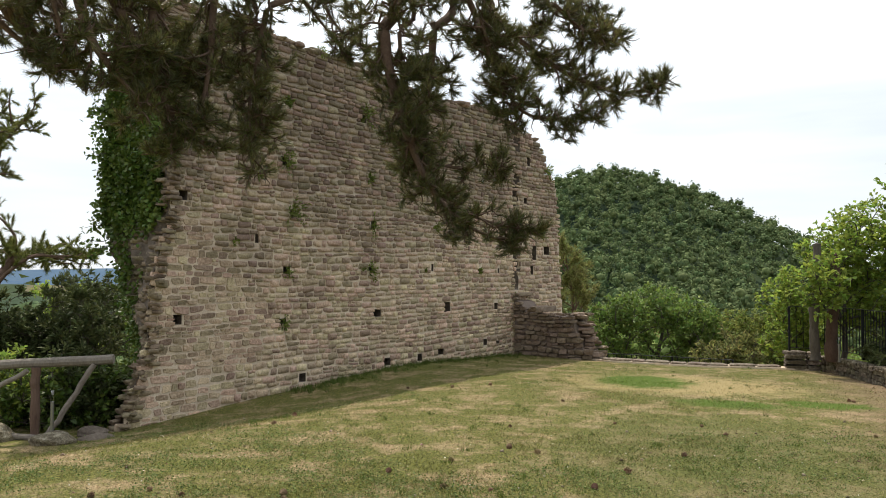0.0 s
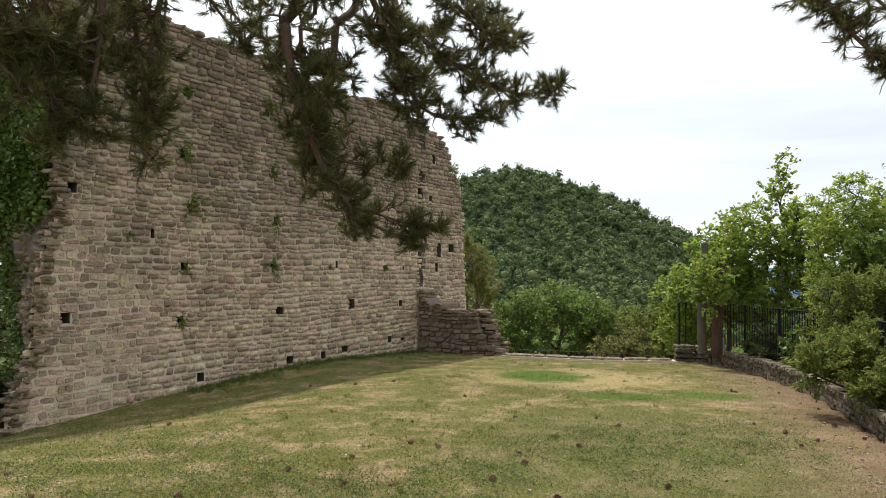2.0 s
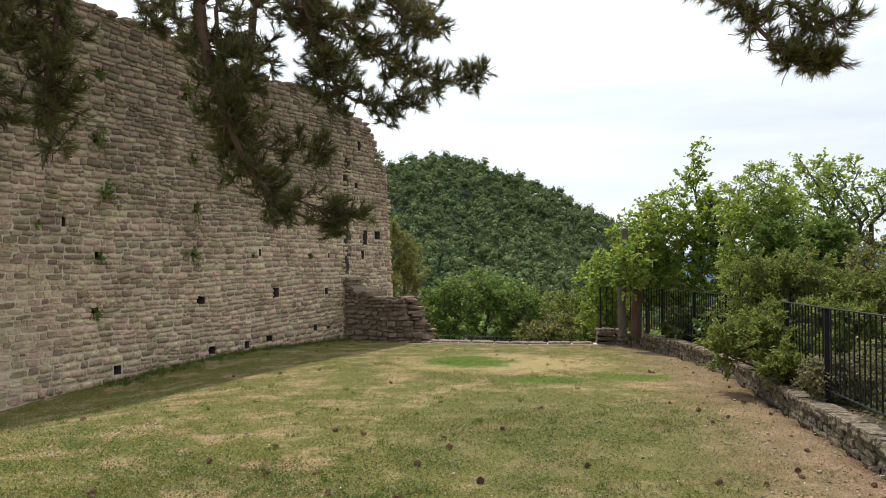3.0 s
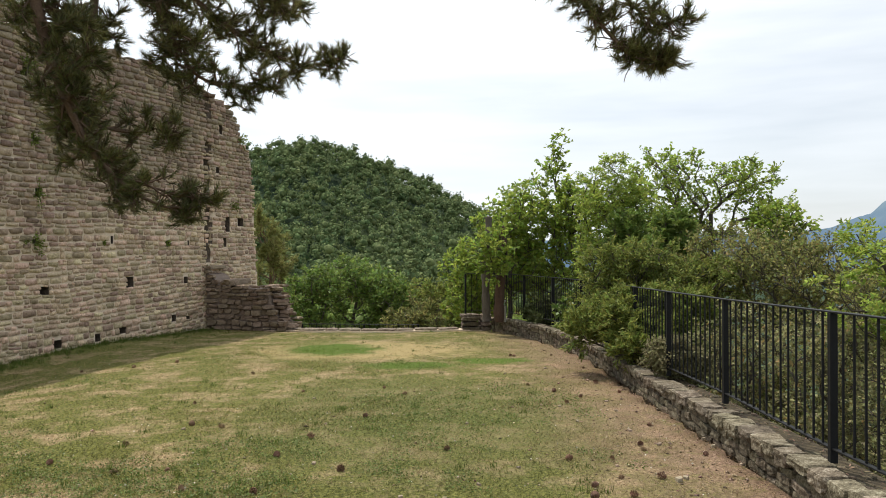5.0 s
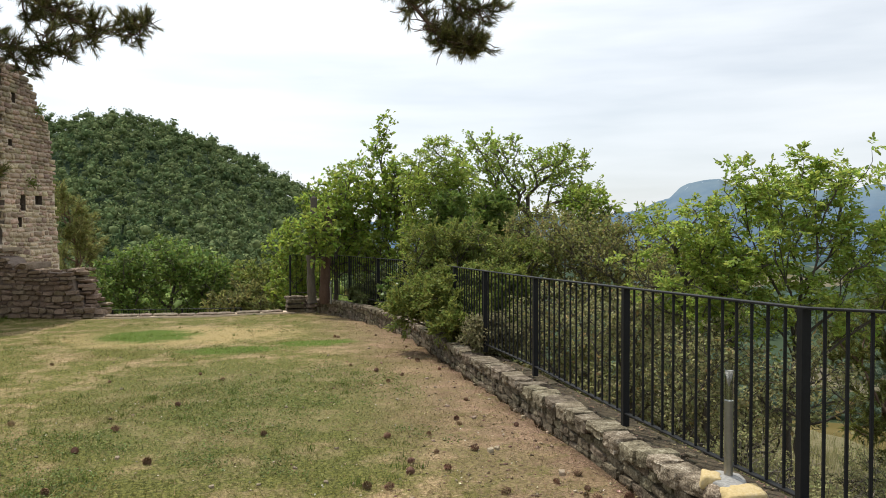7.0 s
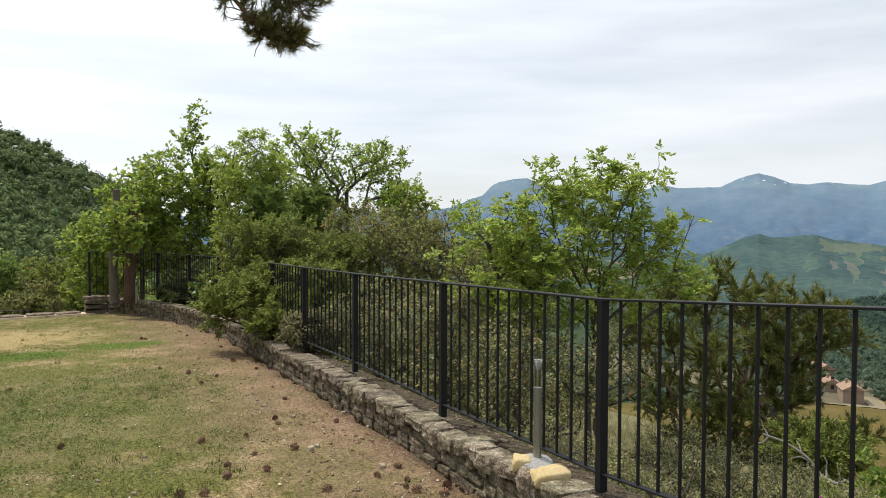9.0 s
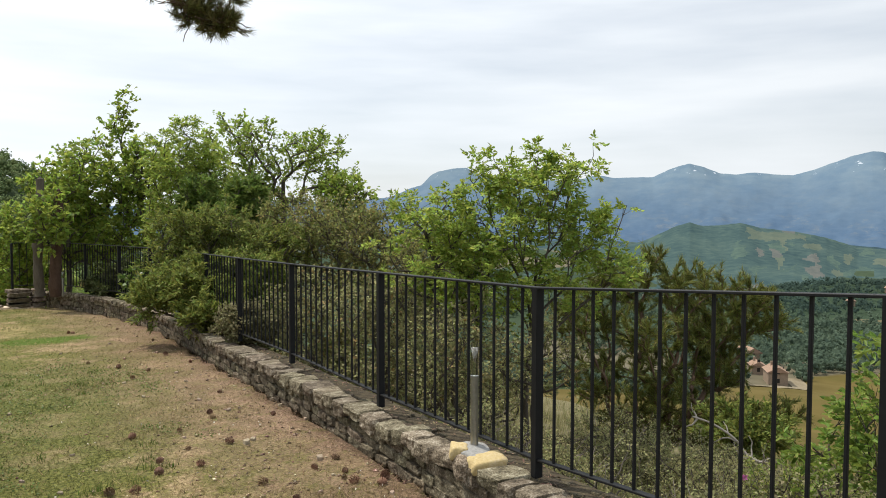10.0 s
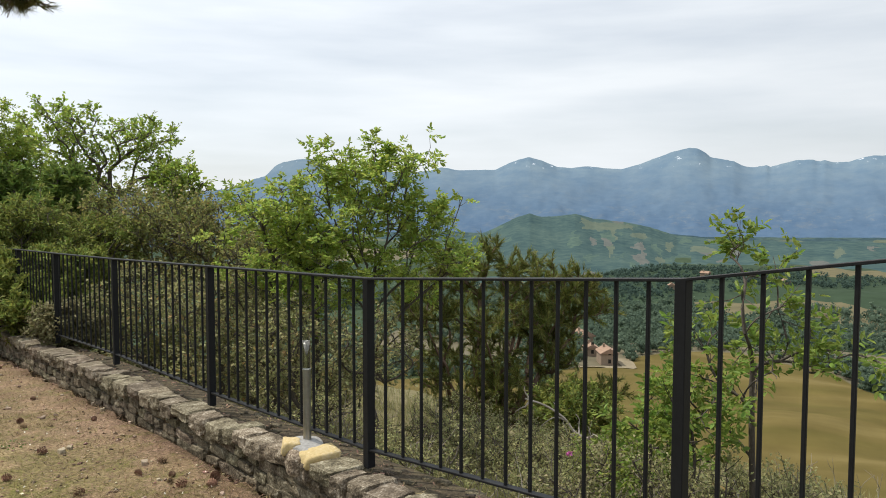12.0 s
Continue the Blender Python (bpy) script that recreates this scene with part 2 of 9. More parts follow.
M_WOODS_PALE = material("valley_thicket", [(0.3, (0.12, 0.180, 0.040)), (0.7, (0.25, 0.335, 0.080))], 0.05, 0.8, 0.0, island=0.35, through=0.3, detail=3)
# both valley tree colours carry a bluish tint for distance haze
M_WOODS_VALLEY = material("haze_tinted_copse_leaf", [(0.3, (0.090, 0.136, 0.104)), (0.7, (0.155, 0.205, 0.138))], 0.06, 0.95, 0.0, island=0.10, through=0.45, detail=3, spec=0.0)
M_WOODS_FAR = material("haze_tinted_valley_trees", [(0.3, (0.066, 0.106, 0.092)), (0.7, (0.096, 0.142, 0.112))], 0.02, 0.95, 0.0, island=0.10, through=0.45, detail=3, spec=0.0)
M_CONE = material("pine_cone_scale", [(0.3, (0.11, 0.064, 0.038)), (0.7, (0.30, 0.185, 0.115))], 40.0, 0.85, 0.4, 90, vary=0.3)
M_PEBBLE = material("pale_pebble", [(0.3, (0.24, 0.18, 0.125)), (0.7, (0.46, 0.38, 0.29))], 20.0, 0.9, 0.4, 90, vary=0.3)
M_YELLOWROCK = material("yellow_sandstone", [(0.3, (0.40, 0.29, 0.13)), (0.52, (0.55, 0.43, 0.22)), (0.75, (0.65, 0.57, 0.41))], 9.0, 0.9, 0.5, 60)
M_WHITEMORTAR = material("white_cement", [(0.3, (0.22, 0.215, 0.205)), (0.7, (0.45, 0.445, 0.43))], 10.0, 0.9, 0.7, 70)
M_WALLPLANT = material("wall_plant_leaf", [(0.3, (0.12, 0.165, 0.028)), (0.7, (0.27, 0.33, 0.075))], 6.0, 0.6, 0.0, island=0.35, through=0.35)
M_WEED = material("weed_leaf", [(0.3, (0.080, 0.122, 0.028)), (0.7, (0.225, 0.275, 0.082))], 3.0, 0.6, 0.0, island=0.45, through=0.3)

M_TUSSOCK = material("green_tussock", [(0.3, (0.055, 0.095, 0.014)), (0.7, (0.15, 0.205, 0.042))], 0.9, 0.7, 0.0, island=0.4, through=0.4)
M_LITTER = material("dry_needle_litter", [(0.3, (0.085, 0.052, 0.032)), (0.55, (0.24, 0.165, 0.105)), (0.75, (0.48, 0.36, 0.245))], 6.0, 0.9, 0.0, island=0.55)
M_SLOPEGRASS = material("dry_tall_grass", [(0.3, (0.185, 0.190, 0.075)), (0.7, (0.41, 0.385, 0.19))], 1.2, 0.8, 0.0, island=0.35, through=0.35)
M_CRUMB = material("soil_crumb", [(0.34, (0.045, 0.027, 0.018)), (0.5, (0.20, 0.13, 0.085)), (0.64, (0.58, 0.48, 0.36))], 55.0, 0.95, 0.0, island=0.7, coarse=0.1)
M_STRAW = material("dry_grass_blade", [(0.3, (0.19, 0.135, 0.062)), (0.7, (0.50, 0.39, 0.21))], 2.0, 0.8, 0.0, island=0.45, through=0.3)
M_SPECK = material("white_petal", [(0.3, (0.42, 0.38, 0.28)), (0.7, (0.70, 0.68, 0.60))], 3.0, 0.7, 0.0, island=0.3)
M_PINK = material("pink_petal", [(0.3, (0.50, 0.12, 0.35)), (0.7, (0.65, 0.22, 0.50))], 20.0, 0.6, 0.0)


def ground_colour(m):
    """Colours of the lawn, laid out by place, in material m: worn soil, straw, green turf, greener tufts near the far edge."""
    n, l = m.node_tree.nodes, m.node_tree.links
    geo = n.new("ShaderNodeNewGeometry")

    def noise_of(scale, detail=5.0, rough=0.6, stretch=(1, 1, 0)):
        mp = n.new("ShaderNodeMapping")
        mp.inputs["Scale"].default_value = stretch
        l.new(geo.outputs["Position"], mp.inputs["Vector"])
        t = n.new("ShaderNodeTexNoise")
        t.inputs["Scale"].default_value, t.inputs["Detail"].default_value, t.inputs["Roughness"].default_value = scale, detail, rough
        l.new(mp.outputs["Vector"], t.inputs["Vector"])
        return t.outputs["Fac"]

    def ramp_of(value, lo, hi, a=0.0, b=1.0):
        r = n.new("ShaderNodeMapRange")
        r.inputs["From Min"].default_value, r.inputs["From Max"].default_value = lo, hi
        r.inputs["To Min"].default_value, r.inputs["To Max"].default_value = a, b
        l.new(value, r.inputs["Value"])
        return r.outputs["Result"]

    def blend(fac, a, b):
        x = n.new("ShaderNodeMix")
        x.data_type = "RGBA"
        l.new(fac, x.inputs["Factor"])
        for socket, c in (("A", a), ("B", b)):
            if isinstance(c, tuple):
                x.inputs[socket].default_value = (*c, 1)
            else:
                l.new(c, x.inputs[socket])
        return x.outputs["Result"]

    def spot(x, y, rx, ry):
        """1 inside an ellipse, ragged at its rim."""
        mp = n.new("ShaderNodeMapping")
        mp.vector_type = "TEXTURE"
        mp.inputs["Location"].default_value, mp.inputs["Scale"].default_value = (x, y, 0), (rx, ry, 1)
        mp.inputs["Rotation"].default_value = (0, 0, radians(-12))
        flat = n.new("ShaderNodeVectorMath")
        flat.operation = "MULTIPLY"
        flat.inputs[1].default_value = (1, 1, 0)
        l.new(geo.outputs["Position"], flat.inputs[0])
        l.new(flat.outputs["Vector"], mp.inputs["Vector"])
        ln = n.new("ShaderNodeVectorMath")
        ln.operation = "LENGTH"
        l.new(mp.outputs["Vector"], ln.inputs[0])
        add = n.new("ShaderNodeMath")
        add.operation = "MULTIPLY_ADD"
        add.inputs[1].default_value = 1.3
        l.new(noise_of(2.5), add.inputs[0])
        l.new(ln.outputs["Value"], add.inputs[2])
        return ramp_of(add.outputs[0], 1.80, 1.35)

    straw = blend(ramp_of(noise_of(38.0, 8.0, 0.75), 0.39, 0.61), (0.125, 0.087, 0.046), (0.53, 0.400, 0.232))
    turf = blend(ramp_of(noise_of(34.0, 8.0, 0.75), 0.39, 0.61), (0.030, 0.038, 0.009), (0.222, 0.216, 0.059))
    soil = blend(ramp_of(noise_of(42.0, 8.0, 0.75), 0.39, 0.61), (0.058, 0.034, 0.026), (0.46, 0.302, 0.222))
    colour = blend(ramp_of(noise_of(1.3, 10.0, 0.82), 0.485, 0.595), turf, straw)
    part_green = n.new("ShaderNodeMath")
    part_green.operation = "MULTIPLY"
    part_green.inputs[1].default_value = 0.55
    l.new(spot(2.7, 6.8, 1.8, 2.8), part_green.inputs[0])
    deep = blend(ramp_of(noise_of(34.0, 8.0, 0.75), 0.39, 0.61), (0.036, 0.047, 0.012), (0.17, 0.178, 0.056))
    colour = blend(part_green.outputs[0], colour, deep)
    # bare litter-strewn soil along the parapet
    sep = n.new("ShaderNodeSeparateXYZ")
    l.new(geo.outputs["Position"], sep.inputs[0])
    off = n.new("ShaderNodeMath")
    off.operation = "MULTIPLY_ADD"
    off.inputs[1].default_value = -0.40
    l.new(sep.outputs["Y"], off.inputs[0])
    l.new(sep.outputs["X"], off.inputs[2])
    wob = n.new("ShaderNodeMath")
    wob.operation = "MULTIPLY_ADD"
    wob.inputs[1].default_value = 2.4
    l.new(noise_of(0.9, 6.0, 0.7), wob.inputs[0])
    l.new(off.outputs[0], wob.inputs[2])
    # darker, redder patches and pale dusty ones in the bare soil
    soil = blend(ramp_of(noise_of(3.2, 9.0, 0.78), 0.44, 0.58, 0.0, 0.65), soil, blend(noise_of(60.0, 6.0, 0.7), (0.062, 0.036, 0.025), (0.235, 0.142, 0.095)))
    soil = blend(ramp_of(noise_of(2.1, 9.0, 0.80, (1.3, 0.8, 0)), 0.50, 0.60, 0.0, 0.5), soil, straw)
    soil = blend(ramp_of(noise_of(4.6, 9.0, 0.78, (0.9, 1.2, 0)), 0.52, 0.60, 0.0, 0.62), soil, turf)
    colour = blend(ramp_of(wob.outputs[0], 2.1, 3.9, 0.0, 0.88), colour, soil)
    lush = blend(noise_of(16.0), (0.048, 0.084, 0.010), (0.120, 0.172, 0.027))
    dry = blend(noise_of(16.0), (0.27, 0.21, 0.09), (0.40, 0.32, 0.16))
    colour = blend(spot(4.0, 12.8, 1.9, 1.5), colour, dry)
    # taller green grass along the wall's foot
    def dot_of(direction):
        d = n.new("ShaderNodeVectorMath")
        d.operation = "DOT_PRODUCT"
        d.inputs[1].default_value = direction
        l.new(geo.outputs["Position"], d.inputs[0])
        return d.outputs["Value"]

    foot_band = n.new("ShaderNodeMath")
    foot_band.operation = "MULTIPLY_ADD"
    foot_band.inputs[1].default_value = 1.4
    l.new(noise_of(2.0), foot_band.inputs[0])
    l.new(dot_of((-0.790, 0.613, 0)), foot_band.inputs[2])
    by_wall = n.new("ShaderNodeMath")
    by_wall.operation = "MULTIPLY"
    l.new(ramp_of(foot_band.outputs[0], 9.9, 10.8, 0.0, 0.5), by_wall.inputs[0])
    l.new(ramp_of(dot_of((0.613, 0.790, 0)), 8.5, 11.5), by_wall.inputs[1])
    colour = blend(by_wall.outputs[0], colour, lush)
    for x, y, rx, ry in ((3.45, 13.2, 0.85, 1.1), (4.0, 10.5, 0.75, 0.45), (5.3, 10.5, 0.65, 0.42)):
        colour = blend(spot(x, y, rx, ry), colour, lush)
    return colour


def ground_material(name, blades):
    m = bpy.data.materials.new(name)
    m.use_nodes = True
    n, l = m.node_tree.nodes, m.node_tree.links
    bsdf = n["Principled BSDF"]
    bsdf.inputs["Roughness"].default_value, bsdf.inputs["Specular IOR Level"].default_value = 0.95, 0.15
    colour = ground_colour(m)
    if blades:
        info = n.new("ShaderNodeNewGeometry")
        rng = n.new("ShaderNodeMapRange")
        rng.inputs["To Min"].default_value, rng.inputs["To Max"].default_value = 0.40, 1.9
        l.new(info.outputs["Random Per Island"], rng.inputs["Value"])
        hsv = n.new("ShaderNodeHueSaturation")
        l.new(rng.outputs["Result"], hsv.inputs["Value"])
        l.new(colour, hsv.inputs["Color"])
        colour = hsv.outputs["Color"]
    else:
        t = n.new("ShaderNodeTexNoise")
        t.inputs["Scale"].default_value, t.inputs["Detail"].default_value = 45, 8
        geo = n.new("ShaderNodeNewGeometry")
        l.new(geo.outputs["Position"], t.inputs["Vector"])
        bp = n.new("ShaderNodeBump")
        bp.inputs["Strength"].default_value, bp.inputs["Distance"].default_value = 0.7, 0.02
        l.new(t.outputs["Fac"], bp.inputs["Height"])
        l.new(bp.outputs["Normal"], bsdf.inputs["Normal"])
    l.new(colour, bsdf.inputs["Base Color"])
    if blades:
        tr = n.new("ShaderNodeBsdfTranslucent")
        l.new(colour, tr.inputs["Color"])
        sh = n.new("ShaderNodeMixShader")
        sh.inputs["Fac"].default_value = 0.40
        l.new(bsdf.outputs["BSDF"], sh.inputs[1])
        l.new(tr.outputs["BSDF"], sh.inputs[2])
        l.new(sh.outputs["Shader"], n["Material Output"].inputs["Surface"])
    return m


M_LAWN = ground_material("worn_lawn", False)
M_BLADE = ground_material("grass_blade", True)
M_SLOPE = material("dry_scrub_slope", [(0.3, (0.090, 0.080, 0.038)), (0.5, (0.160, 0.140, 0.066)), (0.75, (0.27, 0.225, 0.125))], 0.8, 0.95, 0.7, 20)


HAY = [(50, 225), (66, 232), (72.7, 213), (73.9, 243), (75.6, 262), (78.5, 264), (79.7, 290), (84.4, 309), (86.3, 316), (88.2, 311), (90.0, 300), (91.8, 287), (93.5, 268), (95.8, 240), (100, 215)]


def fields_material():
    """Valley floor: a patchwork of hay, pasture and wood seen from far above."""
    m = bpy.data.materials.new("valley_fields")
    m.use_nodes = True
    n, l = m.node_tree.nodes, m.node_tree.links
    bsdf = n["Principled BSDF"]
    bsdf.inputs["Roughness"].default_value, bsdf.inputs["Specular IOR Level"].default_value = 1.0, 0.05
    geo = n.new("ShaderNodeNewGeometry")
    mp = n.new("ShaderNodeMapping")
    mp.inputs["Scale"].default_value = (1, 1, 0)
    l.new(geo.outputs["Position"], mp.inputs["Vector"])
    warp = n.new("ShaderNodeTexNoise")
    warp.inputs["Scale"].default_value, warp.inputs["Detail"].default_value = 0.012, 4
    l.new(mp.outputs["Vector"], warp.inputs["Vector"])
    add = n.new("ShaderNodeVectorMath")
    add.operation = "MULTIPLY_ADD"
    add.inputs[1].default_value = (70, 70, 0)
    l.new(warp.outputs["Color"], add.inputs[0])
    l.new(mp.outputs["Vector"], add.inputs[2])
    vor = n.new("ShaderNodeTexVoronoi")
    vor.inputs["Scale"].default_value = 0.0085
    l.new(add.outputs["Vector"], vor.inputs["Vector"])
    sep = n.new("ShaderNodeSeparateColor")
    l.new(vor.outputs["Color"], sep.inputs["Color"])
    ramp = n.new("ShaderNodeValToRGB")
    ramp.color_ramp.interpolation = "CONSTANT"
    rows = [(0.0, (0.135, 0.120, 0.070)), (0.10, (0.047, 0.070, 0.040)), (0.42, (0.038, 0.060, 0.036)), (0.84, (0.14, 0.125, 0.085)), (0.90, (0.047, 0.066, 0.033))]
    while len(ramp.color_ramp.elements) < len(rows):
        ramp.color_ramp.elements.new(0.5)
    for e, (p, c) in zip(ramp.color_ramp.elements, rows):
        e.position, e.color = p, (*c, 1)
    l.new(sep.outputs["Red"], ramp.inputs["Fac"])
    # ripe hay on the near slopes, bounded by hedges; woods and pasture further out
    xyz = n.new("ShaderNodeSeparateXYZ")
    l.new(mp.outputs["Vector"], xyz.inputs[0])
    turn = n.new("ShaderNodeMath")
    turn.operation = "ARCTAN2"
    l.new(xyz.outputs["X"], turn.inputs[0])
    l.new(xyz.outputs["Y"], turn.inputs[1])
    share = n.new("ShaderNodeMapRange")
    share.inputs["From Min"].default_value, share.inputs["From Max"].default_value = radians(50), radians(100)
    l.new(turn.outputs[0], share.inputs["Value"])
    edge = n.new("ShaderNodeValToRGB")
    while len(edge.color_ramp.elements) < len(HAY):
        edge.color_ramp.elements.new(0.5)
    for e, (hd, reach) in zip(edge.color_ramp.elements, HAY):
        e.position, e.color = (hd - 50) / 50, (reach / 400,) * 3 + (1,)
    l.new(share.outputs["Result"], edge.inputs["Fac"])
    away = n.new("ShaderNodeVectorMath")
    away.operation = "LENGTH"
    l.new(mp.outputs["Vector"], away.inputs[0])
    past = n.new("ShaderNodeMath")
    past.operation = "MULTIPLY_ADD"
    past.inputs[1].default_value = -400.0
    l.new(edge.outputs["Color"], past.inputs[0])
    l.new(away.outputs["Value"], past.inputs[2])
    near = n.new("ShaderNodeMapRange")
    near.inputs["From Min"].default_value, near.inputs["From Max"].default_value = -1.5, 1.5
    l.new(past.outputs[0], near.inputs["Value"])
    # long swaths left by mowing, greener and paler by turns
    swath = n.new("ShaderNodeMapping")
    swath.inputs["Rotation"].default_value, swath.inputs["Scale"].default_value = (0, 0, radians(24)), (0.075, 0.010, 0)
    l.new(geo.outputs["Position"], swath.inputs["Vector"])
    streak = n.new("ShaderNodeTexNoise")
    streak.inputs["Scale"].default_value, streak.inputs["Detail"].default_value = 1.0, 6
    l.new(swath.outputs["Vector"], streak.inputs["Vector"])
    ripe = n.new("ShaderNodeValToRGB")
    ripe.color_ramp.elements.new(0.5)
    for e, (p, c) in zip(ripe.color_ramp.elements, ((0.30, (0.100, 0.083, 0.026)), (0.52, (0.122, 0.095, 0.033)), (0.75, (0.175, 0.138, 0.056)))):
        e.position, e.color = p, (*c, 1)
    l.new(streak.outputs["Fac"], ripe.inputs["Fac"])
    hay = n.new("ShaderNodeMix")
    hay.data_type = "RGBA"
    l.new(ripe.outputs["Color"], hay.inputs["A"])
    l.new(near.outputs["Result"], hay.inputs["Factor"])
    l.new(ramp.outputs["Color"], hay.inputs["B"])
    fine = n.new("ShaderNodeTexNoise")
    fine.inputs["Scale"].default_value, fine.inputs["Detail"].default_value = 0.09, 9
    l.new(mp.outputs["Vector"], fine.inputs["Vector"])
    rng = n.new("ShaderNodeMapRange")
    rng.inputs["To Min"].default_value, rng.inputs["To Max"].default_value = 0.65, 1.35
    l.new(fine.outputs["Fac"], rng.inputs["Value"])
    hsv = n.new("ShaderNodeHueSaturation")
    l.new(rng.outputs["Result"], hsv.inputs["Value"])
    l.new(hay.outputs["Result"], hsv.inputs["Color"])
    l.new(hsv.outputs["Color"], bsdf.inputs["Base Color"])
    return m


M_FIELDS = fields_material()


def mountain_material():
    """A far range with distance haze mixed into its blue colours: woods on the lower slopes with pale clearings,
    meadows and bare rock above, snow left near the crests.
    """
    m = bpy.data.materials.new("haze_tinted_mountain")
    m.use_nodes = True
    n, l = m.node_tree.nodes, m.node_tree.links
    bsdf = n["Principled BSDF"]
    bsdf.inputs["Roughness"].default_value, bsdf.inputs["Specular IOR Level"].default_value = 1.0, 0.0
    geo = n.new("ShaderNodeNewGeometry")
    sep = n.new("ShaderNodeSeparateXYZ")
    l.new(geo.outputs["Position"], sep.inputs[0])

    def noise_of(scale, detail, rough=0.6):
        t = n.new("ShaderNodeTexNoise")
        t.inputs["Scale"].default_value, t.inputs["Detail"].default_value, t.inputs["Roughness"].default_value = scale, detail, rough
        l.new(geo.outputs["Position"], t.inputs["Vector"])
        return t.outputs["Fac"]

    def ramp_of(value, lo, hi):
        r = n.new("ShaderNodeMapRange")
        r.inputs["From Min"].default_value, r.inputs["From Max"].default_value = lo, hi
        l.new(value, r.inputs["Value"])
        return r.outputs["Result"]

    def blend(fac, a, b):
        x = n.new("ShaderNodeMix")
        x.data_type = "RGBA"
        l.new(fac, x.inputs["Factor"])
        for socket, c in (("A", a), ("B", b)):
            if isinstance(c, tuple):
                x.inputs[socket].default_value = (*c, 1)
            else:
                l.new(c, x.inputs[socket])
        return x.outputs["Result"]

    def plus(value, gain, other):
        x = n.new("ShaderNodeMath")
        x.operation = "MULTIPLY_ADD"
        x.inputs[1].default_value = gain
        l.new(value, x.inputs[0])
        l.new(other, x.inputs[2])
        return x.outputs[0]

    # the blue here is aerial haze put into the base colours
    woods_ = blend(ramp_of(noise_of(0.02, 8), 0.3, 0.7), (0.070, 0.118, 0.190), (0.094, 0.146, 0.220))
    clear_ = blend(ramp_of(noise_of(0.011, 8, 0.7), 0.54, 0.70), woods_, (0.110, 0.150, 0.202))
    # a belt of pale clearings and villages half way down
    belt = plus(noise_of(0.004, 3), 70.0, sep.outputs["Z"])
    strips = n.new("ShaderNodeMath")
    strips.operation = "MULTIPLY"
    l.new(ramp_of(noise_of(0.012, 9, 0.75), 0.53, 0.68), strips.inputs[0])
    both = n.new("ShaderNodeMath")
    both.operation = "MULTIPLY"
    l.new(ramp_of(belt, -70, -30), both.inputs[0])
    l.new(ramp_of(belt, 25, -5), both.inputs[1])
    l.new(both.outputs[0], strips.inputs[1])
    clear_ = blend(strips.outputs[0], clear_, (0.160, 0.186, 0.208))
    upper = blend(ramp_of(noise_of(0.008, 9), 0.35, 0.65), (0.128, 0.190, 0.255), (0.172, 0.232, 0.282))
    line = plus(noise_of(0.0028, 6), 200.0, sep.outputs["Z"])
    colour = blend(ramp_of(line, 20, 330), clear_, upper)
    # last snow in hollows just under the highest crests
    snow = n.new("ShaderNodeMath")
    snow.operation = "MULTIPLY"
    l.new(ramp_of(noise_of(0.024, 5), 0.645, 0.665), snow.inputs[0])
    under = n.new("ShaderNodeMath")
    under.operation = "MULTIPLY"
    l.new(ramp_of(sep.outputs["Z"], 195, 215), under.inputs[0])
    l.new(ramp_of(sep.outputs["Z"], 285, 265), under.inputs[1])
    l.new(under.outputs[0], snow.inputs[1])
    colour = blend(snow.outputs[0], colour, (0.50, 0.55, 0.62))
    l.new(colour, bsdf.inputs["Base Color"])
    return m


